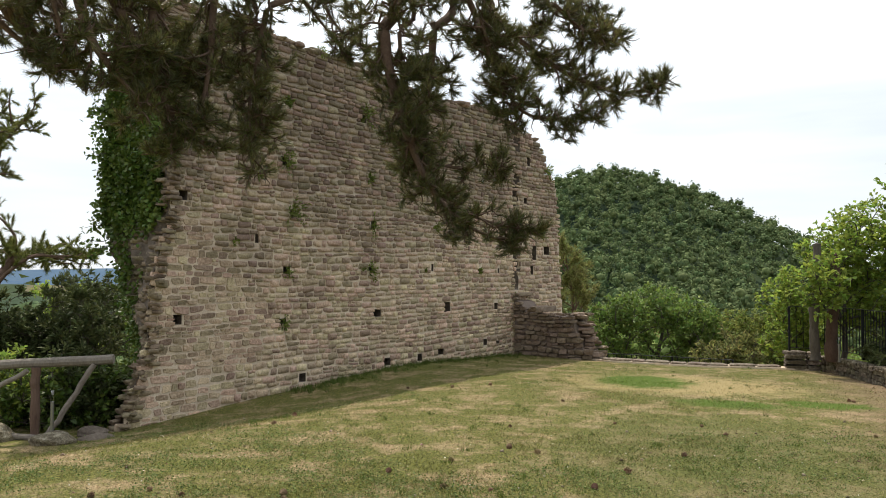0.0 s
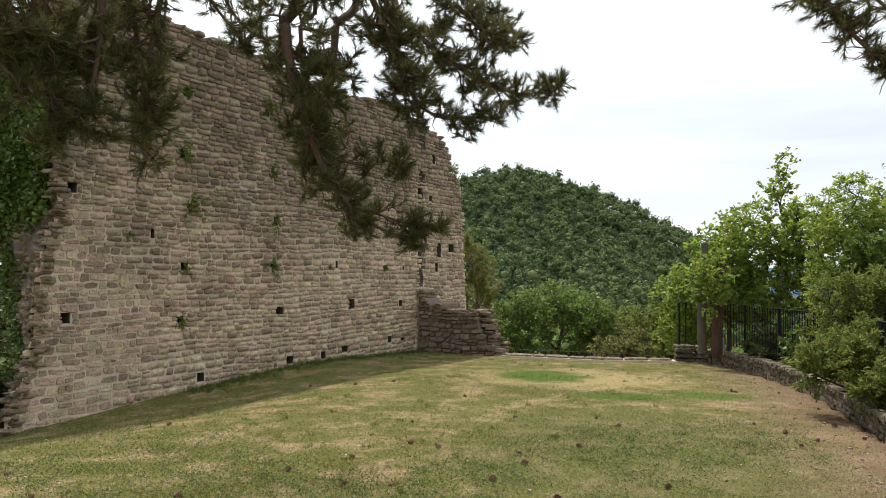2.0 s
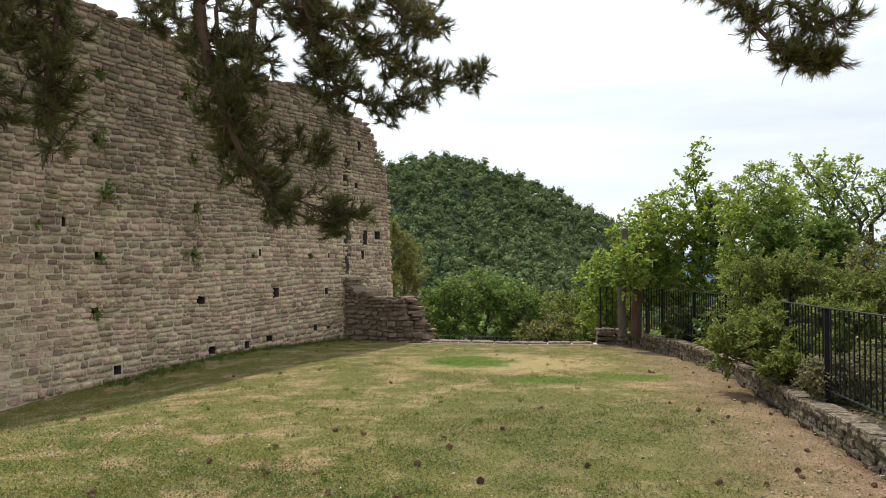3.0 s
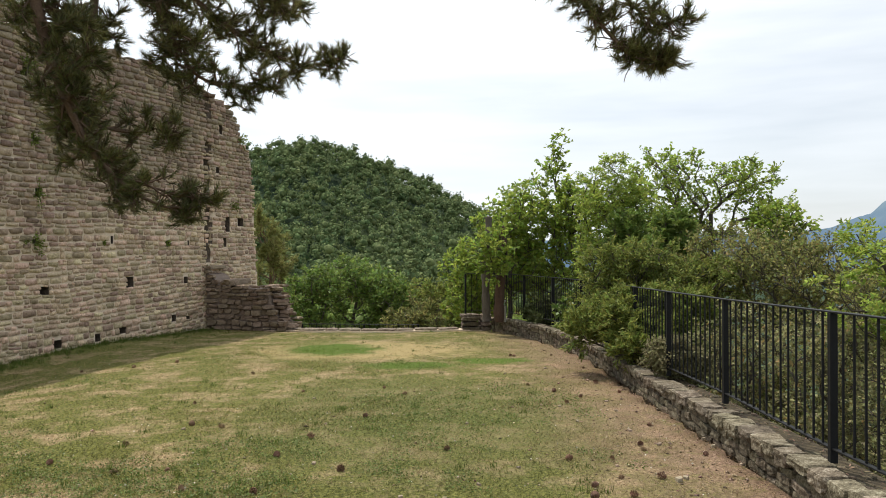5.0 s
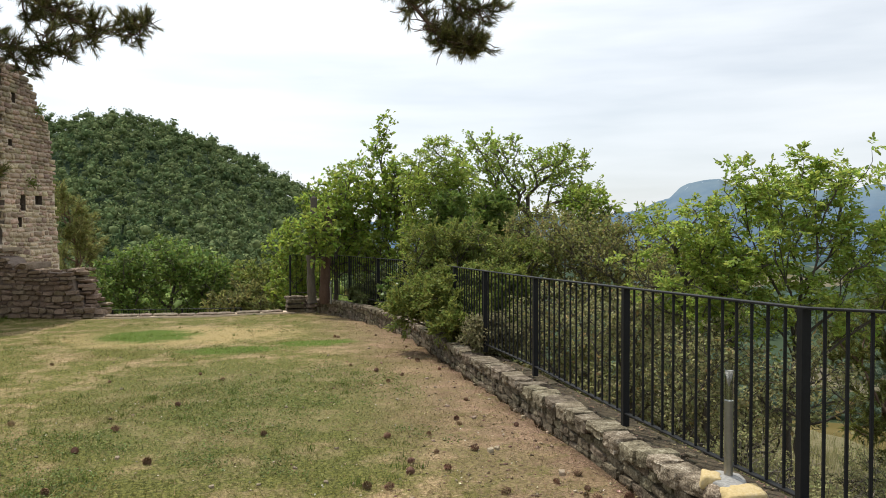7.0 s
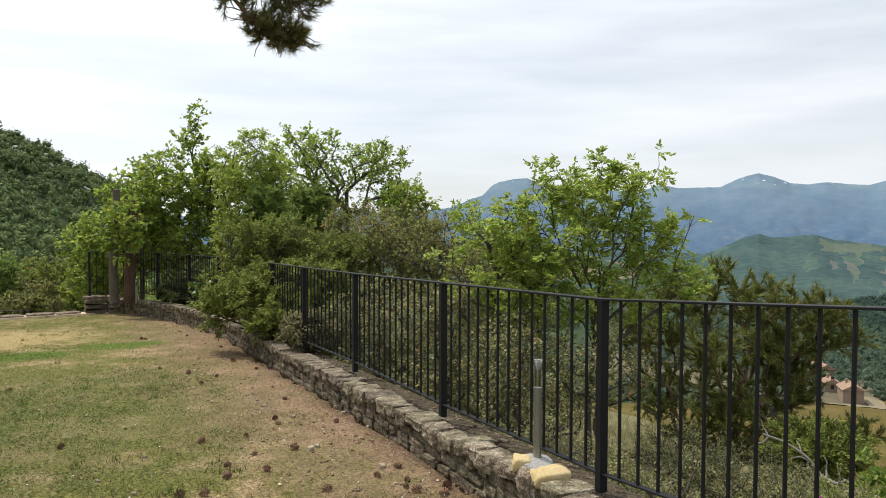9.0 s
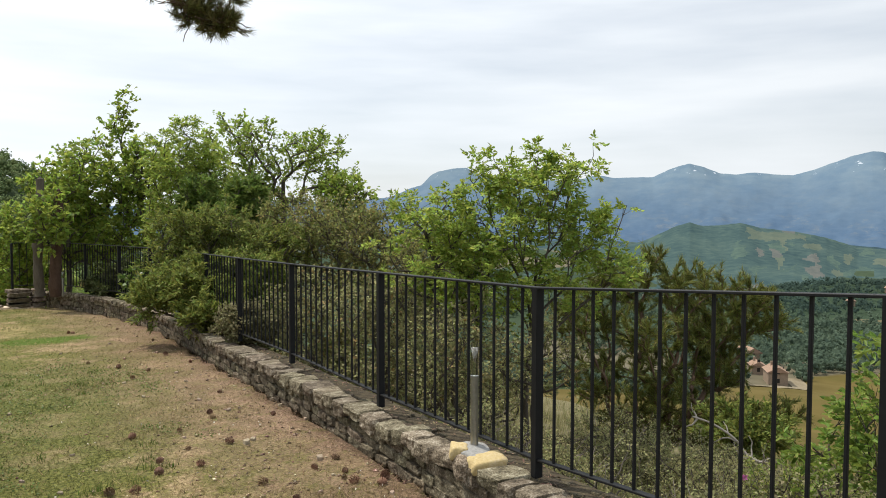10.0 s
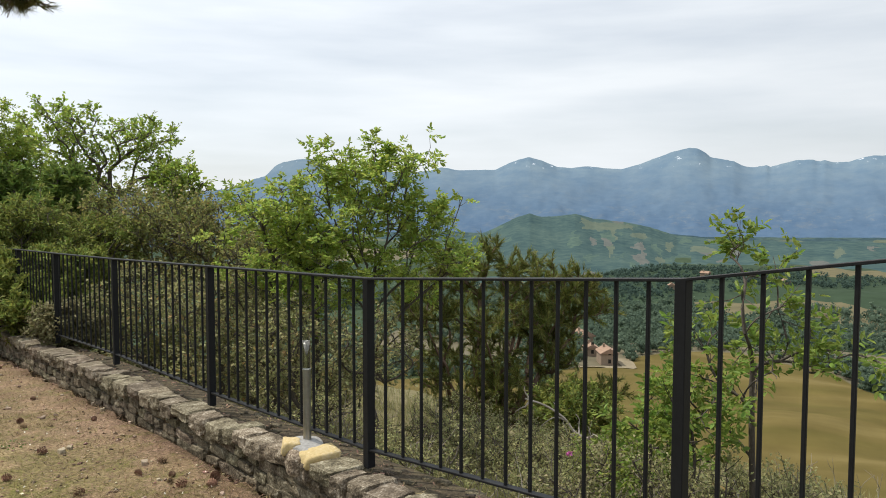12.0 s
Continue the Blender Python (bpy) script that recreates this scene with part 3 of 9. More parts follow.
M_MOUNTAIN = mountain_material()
def hill_material():
    """Far hill country, its colours blued for distance haze: woods, pastures and a few pale hay fields with hedged
    edges.
    """
    m = bpy.data.materials.new("haze_tinted_hills")
    m.use_nodes = True
    n, l = m.node_tree.nodes, m.node_tree.links
    bsdf = n["Principled BSDF"]
    bsdf.inputs["Roughness"].default_value, bsdf.inputs["Specular IOR Level"].default_value = 1.0, 0.0
    geo = n.new("ShaderNodeNewGeometry")
    flat = n.new("ShaderNodeMapping")
    flat.inputs["Scale"].default_value = (1, 1, 0)
    l.new(geo.outputs["Position"], flat.inputs["Vector"])
    warp = n.new("ShaderNodeTexNoise")
    warp.inputs["Scale"].default_value, warp.inputs["Detail"].default_value = 0.010, 5
    l.new(flat.outputs["Vector"], warp.inputs["Vector"])
    add = n.new("ShaderNodeVectorMath")
    add.operation = "MULTIPLY_ADD"
    add.inputs[1].default_value = (150, 150, 0)
    l.new(warp.outputs["Color"], add.inputs[0])
    l.new(flat.outputs["Vector"], add.inputs[2])
    cells = n.new("ShaderNodeTexVoronoi")
    cells.inputs["Scale"].default_value = 0.0125
    l.new(add.outputs["Vector"], cells.inputs["Vector"])
    sep = n.new("ShaderNodeSeparateColor")
    l.new(cells.outputs["Color"], sep.inputs["Color"])
    ramp = n.new("ShaderNodeValToRGB")
    ramp.color_ramp.interpolation = "CONSTANT"
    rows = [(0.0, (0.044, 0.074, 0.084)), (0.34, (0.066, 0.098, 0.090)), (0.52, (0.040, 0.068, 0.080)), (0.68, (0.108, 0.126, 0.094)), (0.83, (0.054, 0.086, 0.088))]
    while len(ramp.color_ramp.elements) < len(rows):
        ramp.color_ramp.elements.new(0.5)
    for e, (p, c) in zip(ramp.color_ramp.elements, rows):
        e.position, e.color = p, (*c, 1)
    l.new(sep.outputs["Red"], ramp.inputs["Fac"])
    fine = n.new("ShaderNodeTexNoise")
    fine.inputs["Scale"].default_value, fine.inputs["Detail"].default_value, fine.inputs["Roughness"].default_value = 0.05, 8, 0.7
    l.new(geo.outputs["Position"], fine.inputs["Vector"])
    rng = n.new("ShaderNodeMapRange")
    rng.inputs["From Min"].default_value, rng.inputs["From Max"].default_value = 0.25, 0.75
    rng.inputs["To Min"].default_value, rng.inputs["To Max"].default_value = 0.6, 1.4
    l.new(fine.outputs["Fac"], rng.inputs["Value"])
    hsv = n.new("ShaderNodeHueSaturation")
    l.new(rng.outputs["Result"], hsv.inputs["Value"])
    l.new(ramp.outputs["Color"], hsv.inputs["Color"])
    l.new(hsv.outputs["Color"], bsdf.inputs["Base Color"])
    return m


M_FARHILL = hill_material()
# plot colours of the green hill, with blue-grey distance haze mixed in
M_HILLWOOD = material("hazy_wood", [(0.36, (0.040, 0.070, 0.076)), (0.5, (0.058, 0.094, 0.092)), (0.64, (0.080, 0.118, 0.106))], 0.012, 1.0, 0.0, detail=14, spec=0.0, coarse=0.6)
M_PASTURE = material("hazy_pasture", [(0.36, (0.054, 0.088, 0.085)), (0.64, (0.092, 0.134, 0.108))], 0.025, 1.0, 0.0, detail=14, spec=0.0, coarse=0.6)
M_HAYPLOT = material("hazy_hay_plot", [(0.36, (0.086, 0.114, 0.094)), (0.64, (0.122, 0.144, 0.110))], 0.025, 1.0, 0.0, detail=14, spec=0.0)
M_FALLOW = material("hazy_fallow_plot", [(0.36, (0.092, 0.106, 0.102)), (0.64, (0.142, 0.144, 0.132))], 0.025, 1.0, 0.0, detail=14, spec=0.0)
M_GLASS = bpy.data.materials.new("clear_tube_glass")
M_GLASS.use_nodes = True
_g = M_GLASS.node_tree.nodes["Principled BSDF"]
_g.inputs["Base Color"].default_value, _g.inputs["Roughness"].default_value = (0.92, 0.95, 0.94, 1), 0.05
_g.inputs["Transmission Weight"].default_value, _g.inputs["IOR"].default_value = 1.0, 1.2
M_TRACK = material("pale_dirt_track", [(0.3, (0.20, 0.165, 0.11)), (0.7, (0.29, 0.25, 0.18))], 0.2, 1.0, 0.2, 2.0, spec=0.0)
M_ROOF = material("terracotta_roof", [(0.3, (0.24, 0.15, 0.105)), (0.7, (0.36, 0.25, 0.18))], 1.2, 0.9, 0.3, 6)
M_PLASTER = material("old_house_plaster", [(0.3, (0.22, 0.16, 0.115)), (0.7, (0.33, 0.255, 0.19))], 0.8, 0.9, 0.2, 6)
M_DARK = material("dark_opening", [(0.3, (0.02, 0.018, 0.016)), (0.7, (0.04, 0.036, 0.03))], 2.0, 0.9, 0.0)

# ---- mesh helpers ----
RNG = np.random.default_rng(7)


def mesh_of(name, verts, faces, mat, smooth=False):
    """A mesh from an array of places and an array (or list) of corner numbers."""
    me = bpy.data.meshes.new(name)
    verts = np.asarray(verts, np.float32)
    if isinstance(faces, np.ndarray):
        k = faces.shape[1]
        me.vertices.add(len(verts))
        me.vertices.foreach_set("co", verts.ravel())
        me.loops.add(faces.size)
        me.loops.foreach_set("vertex_index", faces.ravel().astype(np.int32))
        me.polygons.add(len(faces))
        me.polygons.foreach_set("loop_start", np.arange(0, faces.size, k, dtype=np.int32))
        me.update(calc_edges=True)
    else:
        me.from_pydata([tuple(v) for v in verts.tolist()], [], faces)
    me.validate()
    if smooth:
        me.polygons.foreach_set("use_smooth", np.ones(len(me.polygons), bool))
    me.materials.append(mat)
    return me


def put(name, me, parent=None, label="", m=None):
    ob = new(name, me)
    if parent is not None:
        ob.parent = parent
    if m is not None:
        ob.matrix_basis = m
    return tagged(ob, label)


def thing(name, at, label, category, group="", kind="", rz=0.0):
    ob = new(name)
    ob.empty_display_size = 0.1
    ob.matrix_basis = pose(*at, 0, 0, rz)
    return tagged(ob, label, category, group, kind)


def bm_mesh(name, bm, mat, smooth=False):
    me = bpy.data.meshes.new(name)
    bmesh.ops.recalc_face_normals(bm, faces=bm.faces)
    bm.to_mesh(me)
    bm.free()
    if smooth:
        for p in me.polygons:
            p.use_smooth = True
    me.materials.append(mat)
    return me


def box_mesh(name, sx, sy, sz, mat, bevel=0.004, z0=0.0):
    """A box with softened edges, standing on z0, centred in x and y."""
    bm = bmesh.new()
    bmesh.ops.create_cube(bm, size=1)
    bmesh.ops.scale(bm, vec=(sx, sy, sz), verts=bm.verts)
    bmesh.ops.translate(bm, vec=(0, 0, sz / 2 + z0), verts=bm.verts)
    if bevel:
        bmesh.ops.bevel(bm, geom=bm.edges[:], offset=bevel, segments=1, affect="EDGES")
    return bm_mesh(name, bm, mat)


def tube_arrays(points, radii, sides=6, cap=True):
    """Rings round a line of points, as arrays of places and quads."""
    p = np.asarray(points, float)
    r = np.broadcast_to(np.asarray(radii, float), (len(p),))
    tan = np.gradient(p, axis=0)
    tan /= np.linalg.norm(tan, axis=1)[:, None] + 1e-9
    ref = np.where(np.abs(tan[:, 2:3]) > 0.9, np.array([[1.0, 0, 0]]), np.array([[0, 0, 1.0]]))
    a = np.cross(tan, ref)
    a /= np.linalg.norm(a, axis=1)[:, None] + 1e-9
    b = np.cross(tan, a)
    ang = np.arange(sides) * 2 * np.pi / sides
    v = p[:, None] + r[:, None, None] * (a[:, None] * np.cos(ang)[None, :, None] + b[:, None] * np.sin(ang)[None, :, None])
    i = np.arange(len(p) - 1)[:, None] * sides + np.arange(sides)
    j = np.arange(len(p) - 1)[:, None] * sides + (np.arange(sides) + 1) % sides
    f = np.stack([i, j, j + sides, i + sides], -1).reshape(-1, 4)
    return v.reshape(-1, 3), f


class Heap:
    """Gathers pieces of one joined mesh."""

    def __init__(self):
        self.v, self.f, self.n = [], [], 0

    def add(self, v, f):
        self.v.append(np.asarray(v, np.float32))
        self.f.append(np.asarray(f, np.int64) + self.n)
        self.n += len(v)

    def mesh(self, name, mat, smooth=False):
        return mesh_of(name, np.concatenate(self.v), np.concatenate(self.f), mat, smooth)


def noise2(x, y, seed=0, octaves=4):
    """Smooth value noise over arrays, about -1 to 1."""
    x, y = np.asarray(x, float), np.asarray(y, float)
    total, amp, norm = np.zeros(np.broadcast(x, y).shape), 1.0, 0.0
    for o in range(octaves):
        xi, yi = np.floor(x).astype(np.int64), np.floor(y).astype(np.int64)
        u, v = x - xi, y - yi
        u, v = u * u * (3 - 2 * u), v * v * (3 - 2 * v)

        def h(a, b):
            q = (a * 374761393 + b * 668265263 + (seed + o) * 974634577) & 0x7FFFFFFF
            q = ((q ^ (q >> 13)) * 1274126177) & 0x7FFFFFFF
            return ((q ^ (q >> 16)) & 0xFFFF) / 32767.5 - 1
        total += amp * ((h(xi, yi) * (1 - u) + h(xi + 1, yi) * u) * (1 - v) + (h(xi, yi + 1) * (1 - u) + h(xi + 1, yi + 1) * u) * v)
        norm += amp
        x, y, amp = x * 2.03, y * 2.03, amp * 0.5
    return total / norm


def smooth01(a, b, x):
    t = np.clip((np.asarray(x, float) - a) / (b - a), 0, 1)
    return t * t * (3 - 2 * t)


# ---- plan ----
WALL_N = np.array([-0.79015, 0.61291])      # from the lawn into the ruined wall
WALL_A = np.array([0.61291, 0.79015])       # along the wall, away from the camera
WALL_C = 10.09                              # the wall's face: WALL_N . p = WALL_C


def on_wall(u, z, depth=0.0):
    """u along the wall, height z, depth into it (negative: out over the lawn)."""
    p = WALL_A * u + WALL_N * (WALL_C + depth)
    return Vector((p[0], p[1], z))


# inner foot of the parapet, from behind the camera to the far corner
PARAPET = np.array([(1.25, -2.85), (2.05, -1.0), (2.68, 0.45), (3.22, 1.75), (3.92, 3.35), (4.69, 5.10), (5.32, 6.62), (5.95, 8.1),
                    (6.65, 9.75), (7.22, 11.4), (7.62, 13.1), (7.85, 14.7), (7.82, 15.75)])
FAR_EDGE = np.array([(7.82, 15.75), (7.1, 15.95), (5.5, 16.2), (3.75, 17.0), (3.3, 17.75), (2.7, 19.2)])


RIM = np.concatenate([np.array([(-2.0, -12.0)]), PARAPET, FAR_EDGE[1:], np.array([(2.2, 20.4), (1.9, 24.0), (-3.5, 19.5), (-6.2, 13.0), (-5.4, 11.1), (-7.5, 10.8), (-10.0, 9.5), (-10.0, -12.0)])])


def terrace(x, y):
    """Height of the lawn: it falls gently away, and dips at the near end of the wall."""
    u, d = x * WALL_A[0] + y * WALL_A[1], WALL_C - (x * WALL_N[0] + y * WALL_N[1])
    dip = 0.50 * smooth01(12.5, 5.0, u) * (1 - smooth01(0.3, 4.0, np.abs(d))) + 0.12 * smooth01(-3.0, -6.0, x) * smooth01(5, 9, y)
    return -0.0164 * x - 0.0272 * y - dip + 0.02 * noise2(x * 0.6, y * 0.6, 3, 3)


def outside(x, y):
    """Metres beyond the terrace's rim (negative on it)."""
    line = np.vstack([RIM, RIM[:1]])
    best = np.full(np.shape(x), 1e9)
    inside = np.zeros(np.shape(x), bool)
    for (ax, ay), (bx, by) in zip(line[:-1], line[1:]):
        dx, dy = bx - ax, by - ay
        t = np.clip(((x - ax) * dx + (y - ay) * dy) / (dx * dx + dy * dy), 0, 1)
        best = np.minimum(best, np.hypot(x - ax - t * dx, y - ay - t * dy))
        hit = ((ay > y) != (by > y)) & (x < dx * (y - ay) / (dy if dy else 1e-9) + ax)
        inside ^= hit
    return np.where(inside, -best, best)


def height(x, y):
    """The whole ground: terrace, scrub slope, valley with a wooded hill across it."""
    x, y = np.asarray(x, float), np.asarray(y, float)
    o = outside(x, y)
    r = np.hypot(x, y)
    head = np.degrees(np.arctan2(x, y))
    east = smooth01(26, 42, head) * smooth01(150, 110, head)
    north = 1 - east
    e = np.maximum(o, 0)
    fall_east = -0.30 - 0.25 * np.minimum(e, 9) - 0.50 * np.clip(e - 9, 0, 85) - 0.055 * np.clip(e - 94, 0, 270) - 0.018 * np.clip(e - 364, 0, 900)
    fall_north = -1.1 * smooth01(0.1, 0.6, e) - 0.16 * np.minimum(e, 60) - 0.06 * np.clip(e - 60, 0, 120)
    slope = terrace(np.clip(x, -9, 9), np.clip(y, -8, 19)) + fall_east * east + fall_north * north
    slope += noise2(x * 0.03, y * 0.03, 5, 4) * smooth01(15, 150, e) * 3 + noise2(x * 0.0045, y * 0.0045, 15, 3) * smooth01(250, 700, e) * 22
    slope += 0.12 * noise2(x * 0.8, y * 0.8, 6, 3) * smooth01(0.5, 3, e)
    crest = np.interp(head, [-40, -18, 0, 8.3, 12.3, 15, 17.3, 21.1, 24.7, 28, 33, 40], [-0.06, -0.05, 0.095, 0.110, 0.120, 0.114, 0.100, 0.077, 0.036, 0.0, -0.03, -0.06])
    hill = np.maximum(0, crest * 380 + 18) * np.exp(-((r - 380) / 115) ** 2)
    hill += 2.5 * noise2(x * 0.02, y * 0.02, 44, 3) * smooth01(200, 300, r) * (hill > 5)
    slope += hill * smooth01(60, 200, r)
    return np.where(o <= 0, terrace(x, y), np.minimum(slope, terrace(x, y) + hill + 4))


def hay_reach(heading):
    """How far the hay field below the slope reaches, by heading in degrees."""
    return np.interp(heading, [q[0] for q in HAY], [q[1] for q in HAY])


def ground_sheet():
    heads = np.concatenate([np.radians(np.arange(-42, 106, 1.0)), np.radians(np.arange(108, 316, 4.0))])
    rings = np.concatenate([np.arange(0.4, 24, 0.2), np.geomspace(24, 1400, 130)])
    h, r = np.meshgrid(heads, rings)
    x, y = r * np.sin(h), r * np.cos(h)
    v = np.stack([x, y, height(x, y)], -1).reshape(-1, 3)
    v = np.concatenate([v, [[0, 0, float(terrace(np.array(0.0), np.array(0.0)))]]])
    a, b = len(rings), len(heads)
    i = (np.arange(a - 1)[:, None] * b + np.arange(b)).ravel()
    j = (np.arange(a - 1)[:, None] * b + (np.arange(b) + 1) % b).ravel()
    faces = np.stack([i, j, j + b, i + b], -1)[:, ::-1]
    me = mesh_of("ground", v, faces, M_LAWN, True)
    fill = bmesh.new()
    fill.from_mesh(me)
    fill.verts.ensure_lookup_table()
    for k in range(b):
        fill.faces.new((fill.verts[k], fill.verts[(k + 1) % b], fill.verts[len(v) - 1]))
    bmesh.ops.recalc_face_normals(fill, faces=fill.faces)
    fill.to_mesh(me)
    fill.free()
    me.materials.append(M_SLOPE)
    me.materials.append(M_FIELDS)
    c = np.array([p.center for p in me.polygons])
    o = outside(c[:, 0], c[:, 1])
    far = np.hypot(c[:, 0], c[:, 1])
    kind = np.where(o < 0.12, 0, np.where(far < 75, 1, 2)).astype(np.int32)
    me.polygons.foreach_set("material_index", kind)
    me.polygons.foreach_set("use_smooth", np.ones(len(kind), bool))
    if sum(p.normal.z for p in list(me.polygons)[:200]) < 0:
        me.flip_normals()
    return tagged(new("ground", me), "worn lawn falling away to scrub slopes and valley fields", "ground", kind="structure")


ground_sheet()


# ---- stone work ----
def stone_mesh(rng, name, mat, rough=0.12, rings=((0.0, 1.0), (-0.80, 0.985), (-1.0, 0.915)), crown=0.05):
    """A rough block, 1 x 1 x 1 about its back's centre: x along, z up, face towards -y: a crooked four-sided outline with broken corners and a flat, tilted face."""
    n = 12
    tilt_x, tilt_z = rng.uniform(-0.35, 0.35), rng.uniform(-0.35, 0.35)
    lo_l, lo_r, hi_r, hi_l = (rough * rng.random() for _ in range(4))
    slant_l, slant_r = rng.uniform(-0.45, 0.45) * rough, rng.uniform(-0.45, 0.45) * rough
    base = []

    def corner(x, z, sx, sz, first_along):
        cx, cz = rng.uniform(0.01, 0.07), rng.uniform(0.05, 0.24)
        a, b = (x - sx * cx, z), (x, z - sz * cz)
        base.extend((a, b) if first_along else (b, a))

    def bow(x, z):
        base.append((x + rng.uniform(-0.08, 0.08), z + rng.uniform(-0.6, 0.6) * rough * 0.45))

    x0l, x0r, x1r, x1l = -0.5 + max(0, slant_l), 0.5 - max(0, slant_r), 0.5 + min(0, slant_r), -0.5 - min(0, slant_l)
    corner(x0r, -0.5 + lo_r, 1, -1, True)
    corner(x1r, 0.5 - hi_r, 1, 1, False)
    bow(0.17, 0.5 - hi_r * 0.5)
    bow(-0.17, 0.5 - hi_l * 0.5)
    corner(x1l, 0.5 - hi_l, -1, 1, True)
    corner(x0l, -0.5 + lo_l, -1, -1, False)
    bow(-0.17, -0.5 + lo_l * 0.5)
    bow(0.17, -0.5 + lo_r * 0.5)
    v, f = [], []
    for y, g in rings:
        for x, z in base:
            lean = (tilt_x * x + tilt_z * z) * (y < -0.5)
            v.append((x * g, y + lean + (0.16 * (rng.random() - 0.5) if y < -0.5 else 0), z * g))
    v.append((0.3 * (rng.random() - 0.5), -1.0 - crown * (rng.random() * 2 - 0.6), 0.2 * (rng.random() - 0.5)))
    for ring in range(len(rings) - 1):
        for k in range(n):
            a, b = ring * n + k, ring * n + (k + 1) % n
            f.append((a, b, b + n, a + n))
    top = (len(rings) - 1) * n
    for k in range(n):
        f.append((top + k, top + (k + 1) % n, top + n))
    return mesh_of(name, np.array(v), f, mat, False)


def slab_mesh(rng, name, mat, rough=0.10):
    """A flat slab, 1 x 1 x 1: x along, from y = 0 inwards to -1, z up, with a level worn top and broken edges."""
    n = 12
    base = []
    power = rng.uniform(7, 16)
    for a in (0, 36, 54, 90, 126, 144, 180, 216, 234, 270, 306, 324):
        a = radians(a + rng.uniform(-5, 5))
        c, s = math.cos(a), math.sin(a)
        q = 0.5 / (abs(c) ** power + abs(s) ** power) ** (1 / power) * (1 - rough * rng.random())
        base.append((c * q, s * q - 0.5))
    v, f = [], []
    for z, g in ((-0.5, 0.97), (0.28, 1.0), (0.48, 0.95)):
        for x, y in base:
            v.append((x * g, (y + 0.5) * g - 0.5, z + rng.uniform(-0.09, 0.09)))
    v.append((0.0, -0.5, 0.5 + rng.uniform(-0.05, 0.05)))
    for ring in (0, 1):
        for k in range(n):
            a, b = ring * n + k, ring * n + (k + 1) % n
            f.append((a, b, b + n, a + n))
    for k in range(n):
        f.append((2 * n + k, 2 * n + (k + 1) % n, 3 * n))
    return mesh_of(name, np.array(v), f, mat, False)


def rock_mesh(rng, name, mat, rough=0.10, cuts=3, power=7):
    """A weathered rubble block, 1 x 1 x 1: x along, y from 0 inwards to -1, z up, with broken corners and an uneven skin."""
    bm = bmesh.new()
    bmesh.ops.create_cube(bm, size=1)
    bmesh.ops.subdivide_edges(bm, edges=bm.edges, cuts=cuts, use_grid_fill=True)
    off = Vector((rng.random() * 60, rng.random() * 60, rng.random() * 60))
    tilt = (rng.uniform(-0.12, 0.12), rng.uniform(-0.12, 0.12))
    for q in bm.verts:
        c = q.co * 2
        g = (abs(c.x) ** power + abs(c.y) ** power + abs(c.z) ** power) ** (1 / power)
        c = c * (0.35 + 0.65 / max(g, 1e-6)) * 0.5
        c = c * (1 + rough * noise.noise(c * 2.2 + off) * 1.6 + rough * 0.6 * noise.noise(c * 5.5 + off))
        q.co = Vector((c.x + tilt[0] * c.z, c.y - 0.5, c.z + tilt[1] * c.x))
    return bm_mesh(name, bm, mat, False)


def stone_bank(count, name, mat, rough=0.12, seed=1, make=stone_mesh):
    rng = random.Random(seed)
    bank = [make(rng, name, mat, rough) for _ in range(count)]
    return bank, [np.array([q.co for q in me.vertices]) for me in bank], [[tuple(p.vertices) for p in me.polygons] for me in bank]


def join_tris(faces):
    out = []
    for f in faces:
        for k in range(1, len(f) - 1):
            out.append((f[0], f[k], f[k + 1]))
    return np.array(out)


def courses(rng, u0, u1, z0, z1, hlo, hhi, wlo, whi):
    """Cells (u, z, width, height) of coursed rubble."""
    z = z0
    while z < z1:
        h = rng.uniform(hlo, hhi)
        u = u0 - rng.random() * wlo
        while u < u1:
            w = rng.uniform(wlo, whi) * (1.3 if rng.random() < 0.12 else 1.0)
            if rng.random() < 0.12 and h > 1.45 * hlo:
                cut = rng.uniform(0.38, 0.62)
                yield u, z, w, h * cut
                yield u, z + h * cut, w * 0.55, h * (1 - cut)
                yield u + w * 0.55, z + h * cut, w * 0.45, h * (1 - cut)
            else:
                yield u, z, w, h
            u += w
        z += h


# Profile of the ruined wall in its own plane
WALL_TOP = np.array([(5.4, 5.55), (6.3, 5.60), (8.3, 5.50), (9.1, 5.42), (9.9, 5.50), (10.8, 5.38), (12.0, 5.25), (13.6, 5.26), (14.4, 5.36), (15.3, 5.26),
                     (15.9, 5.10), (16.6, 5.02), (17.05, 4.85), (17.36, 4.55), (17.42, 4.1), (17.95, 3.9), (18.1, 2.4), (18.3, 0.4), (18.35, -0.8)])
WALL_LEFT = np.array([(-1.0, 5.55), (-0.69, 5.62), (0.0, 5.92), (0.5, 6.05), (1.15, 6.06), (1.56, 6.15), (2.0, 6.28), (2.15, 6.38), (2.7, 6.36), (5.6, 6.32)])
